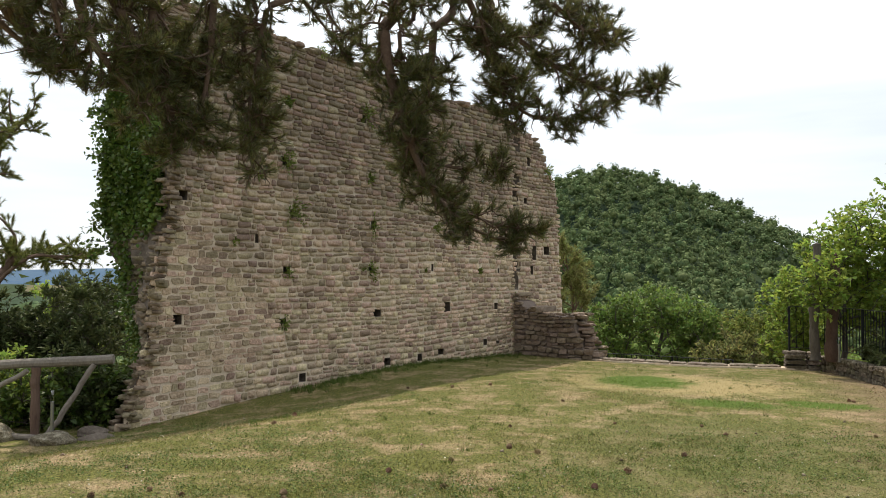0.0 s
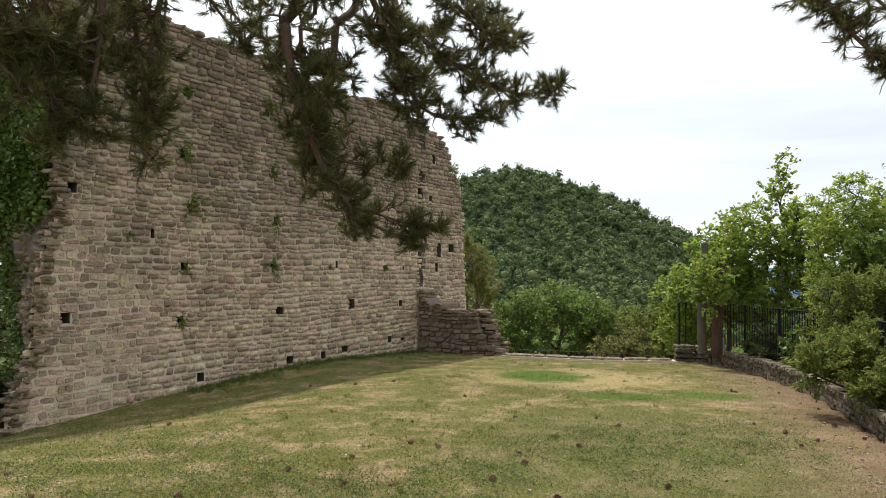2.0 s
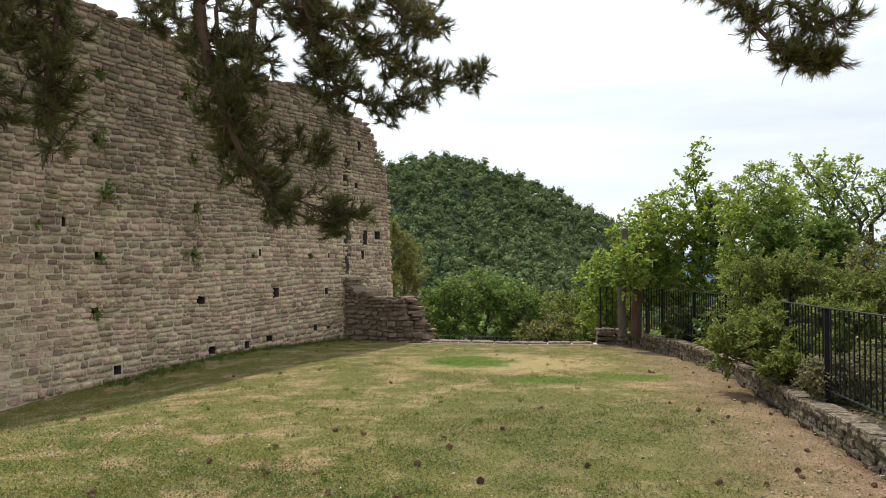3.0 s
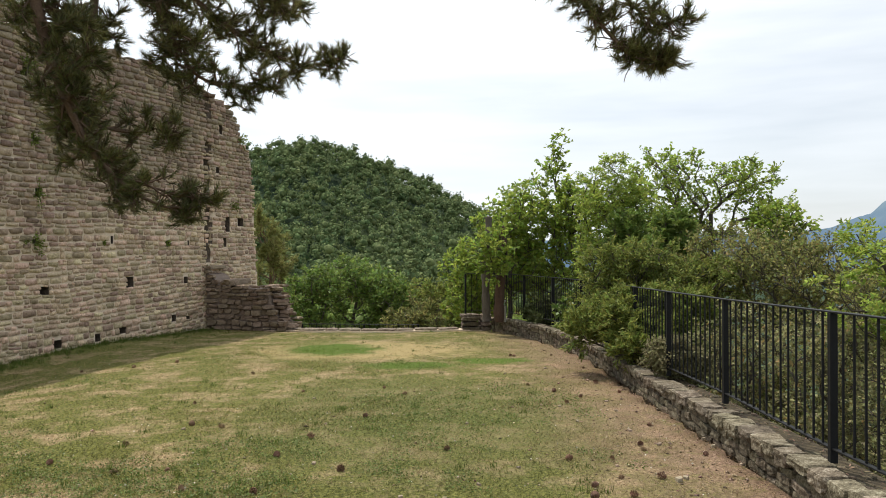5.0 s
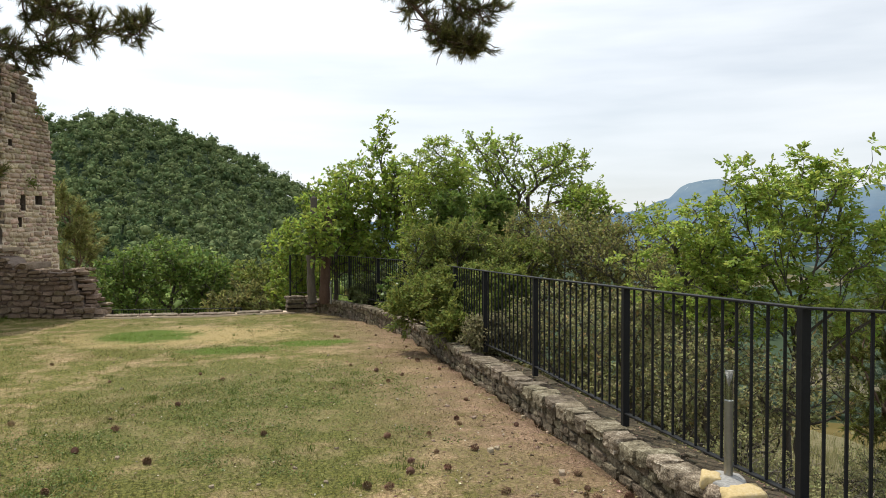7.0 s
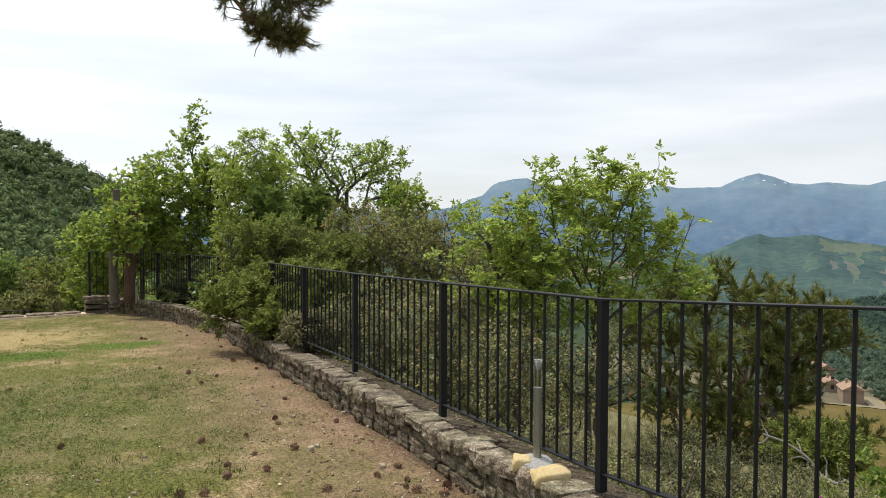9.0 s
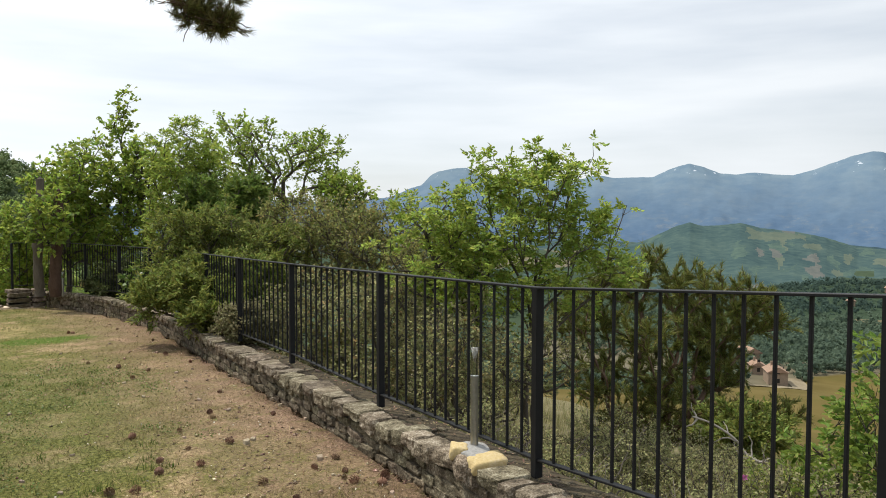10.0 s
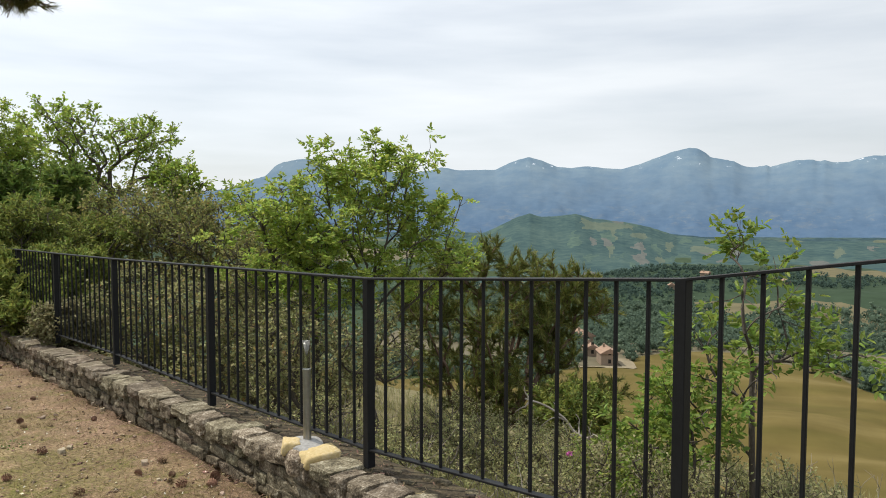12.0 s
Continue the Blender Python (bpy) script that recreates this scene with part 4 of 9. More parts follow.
HOLES = [(6.56, 0.75, .15, .20), (6.59, 2.60, .17, .13), (7.97, 2.0, .08, .17), (10.92, 0.70, .17, .17), (13.17, 0.71, .17, .17), (15.06, 0.69, .17, .19),
         (9.0, -0.40, .19, .13), (11.21, -0.29, .17, .15), (12.21, -0.29, .17, .15), (12.93, -0.23, .17, .15), (14.61, -0.18, .17, .15), (15.13, -0.18, .13, .13),
         (12.63, 1.54, .12, .15), (14.42, 1.51, .13, .14), (15.18, 1.51, .1, .14), (8.63, 4.40, .14, .16), (10.53, 4.40, .14, .16), (16.75, 1.52, .17, .2),
         (17.45, 2.04, .3, .22), (16.85, 1.99, .2, .36), (8.66, 1.50, .15, .12), (10.71, 1.53, .13, .12), (16.4, 3.3, .16, .22), (16.55, 4.3, .14, .18),
         (8.57, .62, .13, .13), (8.74, 2.5, .14, .14), (10.78, 2.4, .14, .14), (12.73, 2.43, .13, .13), (8.57, 3.4, .13, .13), (10.69, 3.3, .13, .13)]


def wall_height(u):
    return np.interp(u, WALL_TOP[:, 0], WALL_TOP[:, 1])


def wall_start(z):
    return np.interp(z, WALL_LEFT[:, 0], WALL_LEFT[:, 1])


def in_hole(u, z, grow=0.0):
    return any(abs(u - a) < w / 2 + grow and abs(z - b) < h / 2 + grow for a, b, w, h in HOLES)


def face_basis():
    """World matrix whose x runs along the wall, y into it and z up."""
    m = Matrix.Identity(4)
    m.col[0][:3] = (WALL_A[0], WALL_A[1], 0)
    m.col[1][:3] = (WALL_N[0], WALL_N[1], 0)
    m.col[2][:3] = (0, 0, 1)
    o = on_wall(0, 0)
    m.col[3][:3] = o
    return m


def ruined_wall():
    frame_m = face_basis()
    wall = new("wall_ruin")
    wall.matrix_basis = frame_m
    tagged(wall, "tall ruined rubble-stone castle wall with broken top and putlog holes", "wall", kind="structure")
    rng = random.Random(11)
    # mortar body: front sheet with holes, then top, ends and back
    step = 0.075
    us, zs = np.arange(5.4, 18.5, step), np.arange(-1.05, 5.75, step)
    uu, zz = np.meshgrid(us, zs)
    yy = 0.0 + 0.006 * noise2(uu * 4, zz * 4, 21, 3) + 0.008 * smooth01(2.5, 4.5, zz)
    # the seam where the far stretch was toothed in
    yy += 0.26 * np.exp(-((uu - 16.02 - 0.09 * noise2(zz * 2.6, zz * 0, 4, 3)) / 0.10) ** 2) * smooth01(0.9, 1.3, zz) * smooth01(-0.25, 0.15, noise2(zz * 1.9, zz * 0 + 7, 6, 2))
    heap_v = np.stack([uu, yy, zz], -1).reshape(-1, 3)
    nz, nu = uu.shape
    faces = []
    inside = np.zeros((nz - 1, nu - 1), bool)
    for i in range(nz - 1):
        z = zs[i] + step / 2
        for j in range(nu - 1):
            u = us[j] + step / 2
            inside[i, j] = wall_start(z) + 0.04 < u and z < wall_height(u) - 0.04
            if inside[i, j] and not in_hole(u, z, 0.0):
                k = i * nu + j
                faces.append((k, k + 1, k + nu + 1, k + nu))
    verts = heap_v.tolist()
    depth = 1.15

    # rim of the sheet runs back through the thickness of the wall
    for i in range(nz - 1):
        for j in range(nu - 1):
            if not inside[i, j]:
                continue
            k = i * nu + j
            for di, dj, a, b in ((0, 1, k + 1, k + nu + 1), (1, 0, k + nu, k + nu + 1)):
                ii, jj = i + di, j + dj
                if di and zs[i] < wall_height(us[j]) - 0.35:
                    continue
                if not (0 <= ii < nz - 1 and 0 <= jj < nu - 1) or not inside[ii, jj]:
                    va, vb = verts[a], verts[b]
                    n0 = len(verts)
                    verts.append([va[0], depth, va[2]])
                    verts.append([vb[0], depth, vb[2]])
                    faces.append((a, b, n0 + 1, n0))
    # back face
    n0 = len(verts)
    back = [(6.9, -1.05), (18.35, -1.05)] + [(u, z - 0.1) for u, z in WALL_TOP[:1:-1]] + [(6.9, 5.4)]
    verts.extend([u, depth, z] for u, z in back)
    faces.append(tuple(range(n0, n0 + len(back))))
    # putlog holes are pockets 0.45 deep
    for u, z, w, h in HOLES:
        cu = [q for q in us[:-1] if abs(q + step / 2 - u) < w / 2]
        cz = [q for q in zs[:-1] if abs(q + step / 2 - z) < h / 2]
        a0, a1, b0, b1 = min(cu), max(cu) + step, min(cz), max(cz) + step
        n0, hole_verts, hole_faces = 0, [], []
        for y in (0.012, 0.6):
            hole_verts.extend(([a0, y, b0], [a1, y, b0], [a1, y, b1], [a0, y, b1]))
        for k in range(4):
            hole_faces.append((n0 + k, n0 + (k + 1) % 4, n0 + 4 + (k + 1) % 4, n0 + 4 + k))
        hole_faces.append((n0 + 4, n0 + 5, n0 + 6, n0 + 7))
        # the dirty lining's dark colour also stands in for the pocket's shade
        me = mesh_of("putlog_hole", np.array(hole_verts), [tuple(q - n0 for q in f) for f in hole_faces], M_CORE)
        put("putlog_hole", me, wall, "square beam socket, its dirty rubble lining darkened for shade")
    core_me = mesh_of("mortar_core", np.array(verts), faces, M_MORTAR)
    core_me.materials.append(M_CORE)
    # faces inside the seam's recess take the dark core colour as painted shade
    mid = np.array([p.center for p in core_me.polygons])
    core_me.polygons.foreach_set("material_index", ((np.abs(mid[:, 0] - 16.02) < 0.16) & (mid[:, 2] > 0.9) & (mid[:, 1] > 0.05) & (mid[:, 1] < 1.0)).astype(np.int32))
    put("mortar_core", core_me, wall)

    bank, bank_v, bank_f = stone_bank(48, "stone", M_STONE, 0.20, 5)
    bank_t = [join_tris(f) for f in bank_f]
    # the farther stones need no buried sides
    plain_rng = random.Random(6)
    plain = [stone_mesh(plain_rng, "stone", M_STONE, 0.20, ((-0.40, 1.0), (-1.0, 0.945))) for _ in range(48)]
    plain_v = [np.array([q.co for q in me.vertices]) for me in plain]
    plain_t = [join_tris([tuple(p.vertices) for p in me.polygons]) for me in plain]
    near, far_heap = 0, Heap()
    cells = []
    for u, z, w, h in courses(rng, 5.5, 18.45, -0.98, 5.7, 0.066, 0.142, 0.10, 0.31):
        cu, cz = u + w / 2, z + h / 2
        if cz + 0.35 * h > wall_height(cu) + 0.05 * rng.random() or cu < wall_start(cz) - 0.02:
            continue
        start = float(wall_start(cz)) - 0.07 * rng.random()
        if u < start:
            w, u = max(0.08, u + w - start), start
            cu = u + w / 2
        if abs(cu - 16.02 - 0.10 * math.sin(cz * 29)) < 0.085 and cz > 0.9 and float(noise2(np.array([cz * 1.9]), np.array([7.0]), 6, 2)[0]) > -0.05:
            continue
        # a stone that would run into a beam socket is cut to the pieces beside it
        pieces = [(u, u + w)]
        for a, b, hw, hh in HOLES:
            if abs(cz - b) < (h + hh) / 2 - 0.35 * h:
                lo, hi = a - hw / 2, a + hw / 2
                pieces = [e for p, q in pieces for e in (((p, q),) if q <= lo or p >= hi else ((p, lo), (hi, q))) if e[1] - e[0] > 0.045]
        cells.extend(((p + q) / 2, cz, q - p, h) for p, q in pieces)
    cells.sort(key=lambda c: (c[0] - 5.5) * 1.0 + abs(c[1] - 0.6) * 0.9)
    for u, z, w, h in cells:
        k = rng.randrange(len(bank))
        joint = rng.uniform(0.006, 0.021)
        d = rng.uniform(0.028, 0.048) + 0.012 * float(smooth01(1.5, 4.0, z))
        flip = -1 if rng.random() < 0.5 else 1
        z += 0.03 * math.sin(u * 0.9 + z * 1.3) + 0.016 * math.sin(u * 2.9 + z * 5) + rng.uniform(-0.008, 0.008)
        m = Matrix.Translation((u, 0.022, z)) @ Matrix.Rotation(rng.uniform(-0.10, 0.10), 4, "Y") @ Matrix.Diagonal((flip * (w - joint), d, h - joint * 0.85, 1))
        if near < 300:
            put("stone", bank[k], wall, "", m)
            near += 1
        else:
            v = plain_v[k] @ np.array(m.to_3x3()).T + np.array(m.translation)
            far_heap.add(v, plain_t[k][:, ::flip])
    # loose stones along the broken top
    for u in np.arange(6.4, 17.3, 0.19):
        k = rng.randrange(len(bank))
        s = rng.uniform(0.12, 0.26)
        m = Matrix.Translation((u, rng.uniform(0.2, 0.35), wall_height(u) + rng.uniform(-0.06, 0.04))) @ Matrix.Rotation(rng.uniform(-0.3, 0.3), 4, "Z") @ Matrix.Diagonal((s, 0.30, s * 0.5, 1))
        far_heap.add(bank_v[k] @ np.array(m.to_3x3()).T + np.array(m.translation), bank_t[k])
    tagged(put("upper_stones", far_heap.mesh("upper_stones", M_STONE_FAR), wall, "coursed rubble stones of the wall's farther stretch"), kind="stuff")

    # broken near end: a ragged sloping face of core rubble, ledge over ledge, with stones set in it
    ys, hs = np.arange(-0.02, 2.3, 0.06), np.arange(-1.05, 5.55, 0.06)
    yg, hg = np.meshgrid(ys, hs)
    reach = 1.30 + 0.75 * smooth01(0.8, 2.2, hg)
    yg = yg / 2.3 * reach
    ledge = 0.10 * np.abs(((hg * 1.9 + 0.6 * noise2(yg * 1.1, hg * 0.4, 9, 2)) % 1.0) - 0.2)
    ug = wall_start(hg) + yg * (0.50 - 0.42 * smooth01(0.2, 2.2, hg)) + 0.17 * noise2(yg * 1.6, hg * 1.4, 8, 4) * smooth01(0, 0.25, yg) + ledge * smooth01(0, 0.2, yg) + 0.03 * noise2(yg * 9, hg * 11, 14, 3)
    ug += 0.6 * smooth01(5.2, 5.55, hg)
    core_v = np.stack([ug, yg, hg], -1).reshape(-1, 3)
    a, b = yg.shape
    i = (np.arange(a - 1)[:, None] * b + np.arange(b - 1)).ravel()
    core_f = np.stack([i, i + b, i + b + 1, i + 1], -1)
    n0 = len(core_v)
    rim = [r * b + b - 1 for r in range(a)]
    core_v = np.concatenate([core_v, core_v[rim] + np.array([[1.6, -0.2, 0.0]])])
    core_f = np.concatenate([core_f, [(rim[r], rim[r + 1], n0 + r + 1, n0 + r) for r in range(a - 1)]])
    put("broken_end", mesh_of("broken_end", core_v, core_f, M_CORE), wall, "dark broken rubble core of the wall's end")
    core = Heap()
    for _ in range(640):
        z, y = rng.uniform(-0.95, 5.3), rng.uniform(0.03, 1.0)
        y *= 1.30 + 0.75 * float(smooth01(0.8, 2.2, z))
        k = rng.randrange(len(bank))
        u = float(wall_start(z)) + y * (0.50 - 0.42 * float(smooth01(0.2, 2.2, z))) + 0.17 * float(noise2(y * 1.6, z * 1.4, 8, 4)) * float(smooth01(0, 0.25, y)) + 0.10
        w, h = rng.uniform(0.12, 0.32), rng.uniform(0.06, 0.12)
        m = Matrix.Translation((u + 0.12, y, z)) @ Matrix.Rotation(-math.pi / 2 + rng.uniform(-.4, .4), 4, "Z") @ Matrix.Rotation(rng.uniform(-.15, .15), 4, "X") @ Matrix.Diagonal((w, rng.uniform(0.13, 0.22), h, 1))
        core.add(bank_v[k] @ np.array(m.to_3x3()).T + np.array(m.translation), bank_t[k])
    # ragged quoins where the face breaks off
    for z in np.arange(-0.98, 5.3, 0.06):
        for _ in range(2):
            k = rng.randrange(len(bank))
            w, h = rng.uniform(0.09, 0.18), rng.uniform(0.05, 0.09)
            m = Matrix.Translation((float(wall_start(z)) + rng.uniform(0.13, 0.20), rng.uniform(0.04, 0.20), z + rng.uniform(-0.03, 0.03))) @ Matrix.Rotation(rng.uniform(-1.5, -0.5), 4, "Z") @ Matrix.Diagonal((w, rng.uniform(0.14, 0.24), h, 1))
            core.add(bank_v[k] @ np.array(m.to_3x3()).T + np.array(m.translation), bank_t[k])
    tagged(put("core_stones", core.mesh("core_stones", M_CORESTONE), wall, "broken stones standing out of the wall's end"), kind="stuff")
    return wall


RUIN = ruined_wall()


def stub_wall():
    """The stub of a cross wall at the far end of the lawn, of flat dark courses, stepped down to its outer end."""
    m0 = Matrix.Identity(4)
    out = -WALL_N
    m0.col[0][:3] = (out[0], out[1], 0)
    m0.col[1][:3] = (WALL_A[0], WALL_A[1], 0)
    m0.col[2][:3] = (0, 0, 1)
    m0.col[3][:3] = on_wall(15.85, 0)
    stub = new("wall_stub")
    stub.matrix_basis = m0
    tagged(stub, "low dark stub of a broken cross wall in flat stone courses", "wall", kind="structure")
    rng = random.Random(23)
    top = lambda w: float(np.interp(w, [0, 0.3, 0.42, 0.5, 1.4, 1.72, 1.8, 1.86, 1.95, 2.1, 2.25], [0.95, 0.88, 0.68, 0.6, 0.57, 0.5, 0.3, 0.05, -0.1, -0.3, -0.6]))
    bank, bv, bf = stone_bank(16, "stone", M_STUB, 0.26, 31)
    core_v, core_f = [], []
    ws = np.arange(-0.05, 2.2, 0.09)
    for w in ws:
        core_v.extend(([w, 0.03, -1.0], [w, 0.03, top(w + 0.12) - 0.13], [w, 0.7, top(w + 0.12) - 0.13], [w, 0.7, -1.0]))
    for k in range(len(ws) - 1):
        a, b = 4 * k, 4 * k + 4
        core_f.extend(((a, b, b + 1, a + 1), (a + 1, b + 1, b + 2, a + 2), (a + 2, b + 2, b + 3, a + 3)))
    n = 4 * (len(ws) - 1)
    core_f.append((n, n + 1, n + 2, n + 3))
    put("mortar_core", mesh_of("mortar_core", np.array(core_v), core_f, M_STUB_MORTAR), stub)
    for u, z, w, h in courses(rng, -0.1, 2.1, -0.75, 1.0, 0.070, 0.145, 0.11, 0.30):
        cu, cz = u + w / 2, z + h / 2
        if cz > top(cu) or cz > top(min(cu + w * 0.45, 2.25)) + 0.03 or cu < 0:
            continue
        k = rng.randrange(len(bank))
        m = Matrix.Translation((cu, 0.05, cz + 0.018 * math.sin(cu * 4.1 + cz * 3))) @ Matrix.Rotation(rng.uniform(-0.08, 0.08), 4, "Y") @ Matrix.Diagonal((w - 0.010, rng.uniform(0.04, 0.13), h - 0.010, 1))
        put("stone", bank[k], stub, "", m)
        if cz + h > top(cu):
            # slabs lying on the broken top
            m = Matrix.Translation((cu, 0.66, cz + 0.01)) @ Matrix.Rotation(rng.uniform(-0.12, 0.12), 4, "Y") @ Matrix.Rotation(rng.uniform(-0.2, 0.2), 4, "Z") @ Matrix.Diagonal((w - 0.01, 0.72, h, 1))
            put("stone", bank[k], stub, "", m)
    for z in np.arange(-0.7, 0.5, 0.085):
        w = float(np.interp(z, [-0.7, -0.3, 0.0, 0.3, 0.5], [2.28, 2.08, 1.92, 1.80, 1.70]))
        for y in (0.25, 0.55):
            m = Matrix.Translation((w - 0.16 + rng.uniform(-0.07, 0.05), y, z + rng.uniform(-0.03, 0.03))) @ Matrix.Rotation(math.pi / 2 + rng.uniform(-.5, .5), 4, "Z") @ Matrix.Rotation(rng.uniform(-.15, .15), 4, "Y") @ Matrix.Diagonal((rng.uniform(0.16, 0.34), rng.uniform(0.14, 0.30), rng.uniform(0.07, 0.13), 1))
            put("stone", bank[rng.randrange(16)], stub, "", m)


stub_wall()


def along(line, step):
    """Places, unit directions and running lengths at even steps along a line of points."""
    seg = np.hypot(*np.diff(line, axis=0).T)
    s = np.concatenate([[0], np.cumsum(seg)])
    q = np.arange(0, s[-1], step)
    x, y = np.interp(q, s, line[:, 0]), np.interp(q, s, line[:, 1])
    dx, dy = np.gradient(x), np.gradient(y)
    n = np.hypot(dx, dy)
    return q, np.stack([x, y], 1), np.stack([dx / n, dy / n], 1)


def parapet_top(y):
    """Rise of the parapet above the lawn."""
    return 0.245 + 0.07 * float(smooth01(8, 15, y)) + 0.1 * float(smooth01(-0.2, -2.5, y))


def parapet():
    wall = new("wall_parapet")
    tagged(wall, "low mossy dry-laid stone parapet with rough capstones", "wall", kind="structure")
    rng = random.Random(41)
    bank, bv, bf = stone_bank(16, "stone", M_PARAPET, 0.09, 51, lambda *a: rock_mesh(*a, 2))
    caps = stone_bank(14, "capstone", M_CAP, 0.10, 61, rock_mesh)[0]
    q, p, d = along(PARAPET, 0.05)
    right = np.stack([d[:, 1], -d[:, 0]], 1)
    width = 0.40
    # earth and mortar body
    v, f = [], []
    for k in range(len(q)):
        g = float(terrace(np.array(p[k, 0]), np.array(p[k, 1])))
        h = parapet_top(p[k, 1]) - 0.045
        a, b = p[k] + right[k] * 0.035, p[k] + right[k] * width
        v.extend(([a[0], a[1], g - 0.15], [a[0], a[1], g + h], [b[0], b[1], g + h], [b[0], b[1], g - 1.4]))
    for k in range(len(q) - 1):
        a, b = 4 * k, 4 * k + 4
        f.extend(((a, b, b + 1, a + 1), (a + 1, b + 1, b + 2, a + 2), (a + 2, b + 2, b + 3, a + 3)))
    n = 4 * (len(q) - 1)
    f.append((n, n + 1, n + 2, n + 3))
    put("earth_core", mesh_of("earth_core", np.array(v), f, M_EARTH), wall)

    def basis(k, z, yaw=0.0):
        m = Matrix.Identity(4)
        m.col[0][:3] = (d[k][0], d[k][1], 0)
        m.col[1][:3] = (right[k][0], right[k][1], 0)
        m.col[3][:3] = (p[k][0], p[k][1], z)
        return m @ Matrix.Rotation(yaw, 4, "Z")

    for row in range(3):
        s = rng.random() * 0.2
        while s < q[-1] - 0.1:
            w = rng.uniform(0.10, 0.28)
            k = min(len(q) - 1, int((s + w / 2) / 0.05))
            g = float(terrace(np.array(p[k, 0]), np.array(p[k, 1])))
            rise = parapet_top(p[k, 1]) - 0.075
            h = rise / 2.5
            z = g - 0.04 + (row + 0.5) * h + 0.012 * math.sin(s * 5 + row)
            depth = rng.uniform(0.088, 0.106)
            m = basis(k, z, rng.uniform(-.05, .05)) @ Matrix.Translation((0, 0.10, 0)) @ Matrix.Rotation(rng.uniform(-.10, .10), 4, "Y") @ Matrix.Diagonal((w - 0.008, depth, h * rng.uniform(0.86, 1.08), 1))
            put("stone", bank[rng.randrange(16)], wall, "", m)
            s += w
    s = 0.0
    while s < q[-1] - 0.1:
        w = rng.uniform(0.12, 0.31)
        k = min(len(q) - 1, int((s + w / 2) / 0.05))
        g = float(terrace(np.array(p[k, 0]), np.array(p[k, 1])))
        tall = rng.uniform(0.075, 0.105)
        z = g + parapet_top(p[k, 1]) - tall / 2 + rng.uniform(-0.004, 0.010)
        reach = rng.uniform(0.16, 0.245)
        m = basis(k, z, rng.uniform(-.09, .09)) @ Matrix.Translation((0, reach - 0.025, 0)) @ Matrix.Rotation(rng.uniform(-.05, .05), 4, "X") @ Matrix.Rotation(rng.uniform(-.04, .04), 4, "Y") @ Matrix.Diagonal((w - 0.014, reach, tall, 1))
        put("capstone", caps[rng.randrange(14)], wall, "", m)
        s += w
    # small rubble bedded in the earth behind the capstones, joined: too small to tell apart
    fill = Heap()
    tris = [join_tris(f) for f in bf]
    for _ in range(600):
        k = min(len(q) - 1, int(rng.random() * len(q)))
        g = float(terrace(np.array(p[k, 0]), np.array(p[k, 1])))
        w = rng.uniform(0.03, 0.11)
        m = basis(k, g + parapet_top(p[k, 1]) - 0.062 + rng.uniform(-0.008, 0.010), rng.uniform(-1.5, 1.5)) @ Matrix.Translation((0, rng.uniform(0.22, 0.42), 0)) @ Matrix.Diagonal((w, w * rng.uniform(0.5, 0.9), 0.05, 1))
        j = rng.randrange(16)
        fill.add(bv[j] @ np.array(m.to_3x3()).T + np.array(m.translation), tris[j])
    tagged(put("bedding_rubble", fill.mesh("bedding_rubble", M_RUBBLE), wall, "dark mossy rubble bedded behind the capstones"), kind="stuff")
    return wall


parapet()


def parapet_litter():
    rng = np.random.default_rng(44)
    q, p, d = along(PARAPET, 0.05)
    right = np.stack([d[:, 1], -d[:, 0]], 1)
    n = 2600
    k = rng.integers(0, len(q), n)
    at = p[k] + right[k] * rng.uniform(0.16, 0.40, (n, 1)) + d[k] * rng.uniform(-0.05, 0.05, (n, 1))
    z = terrace(at[:, 0], at[:, 1]) + np.array([parapet_top(y) for y in at[:, 1]]) - 0.036 + 0.008 * rng.random(n)
    a = rng.uniform(0, 2 * np.pi, n)
    c = np.concatenate([at, z[:, None]], 1)
    u = np.stack([np.cos(a), np.sin(a), 0.3 * rng.normal(size=n)], -1) * rng.uniform(0.006, 0.024, (n, 1))
    v = np.stack([-np.sin(a), np.cos(a), 0.3 * rng.normal(size=n)], -1) * rng.uniform(0.001, 0.006, (n, 1))
    vv = np.stack([c - u, c + v, c + u, c - v], 1).reshape(-1, 3)
    tagged(put("parapet_litter", mesh_of("parapet_litter", vv, np.arange(4 * n).reshape(n, 4), M_LITTER)), "dry leaves and needles on the parapet's earth", "litter", kind="stuff")


parapet_litter()


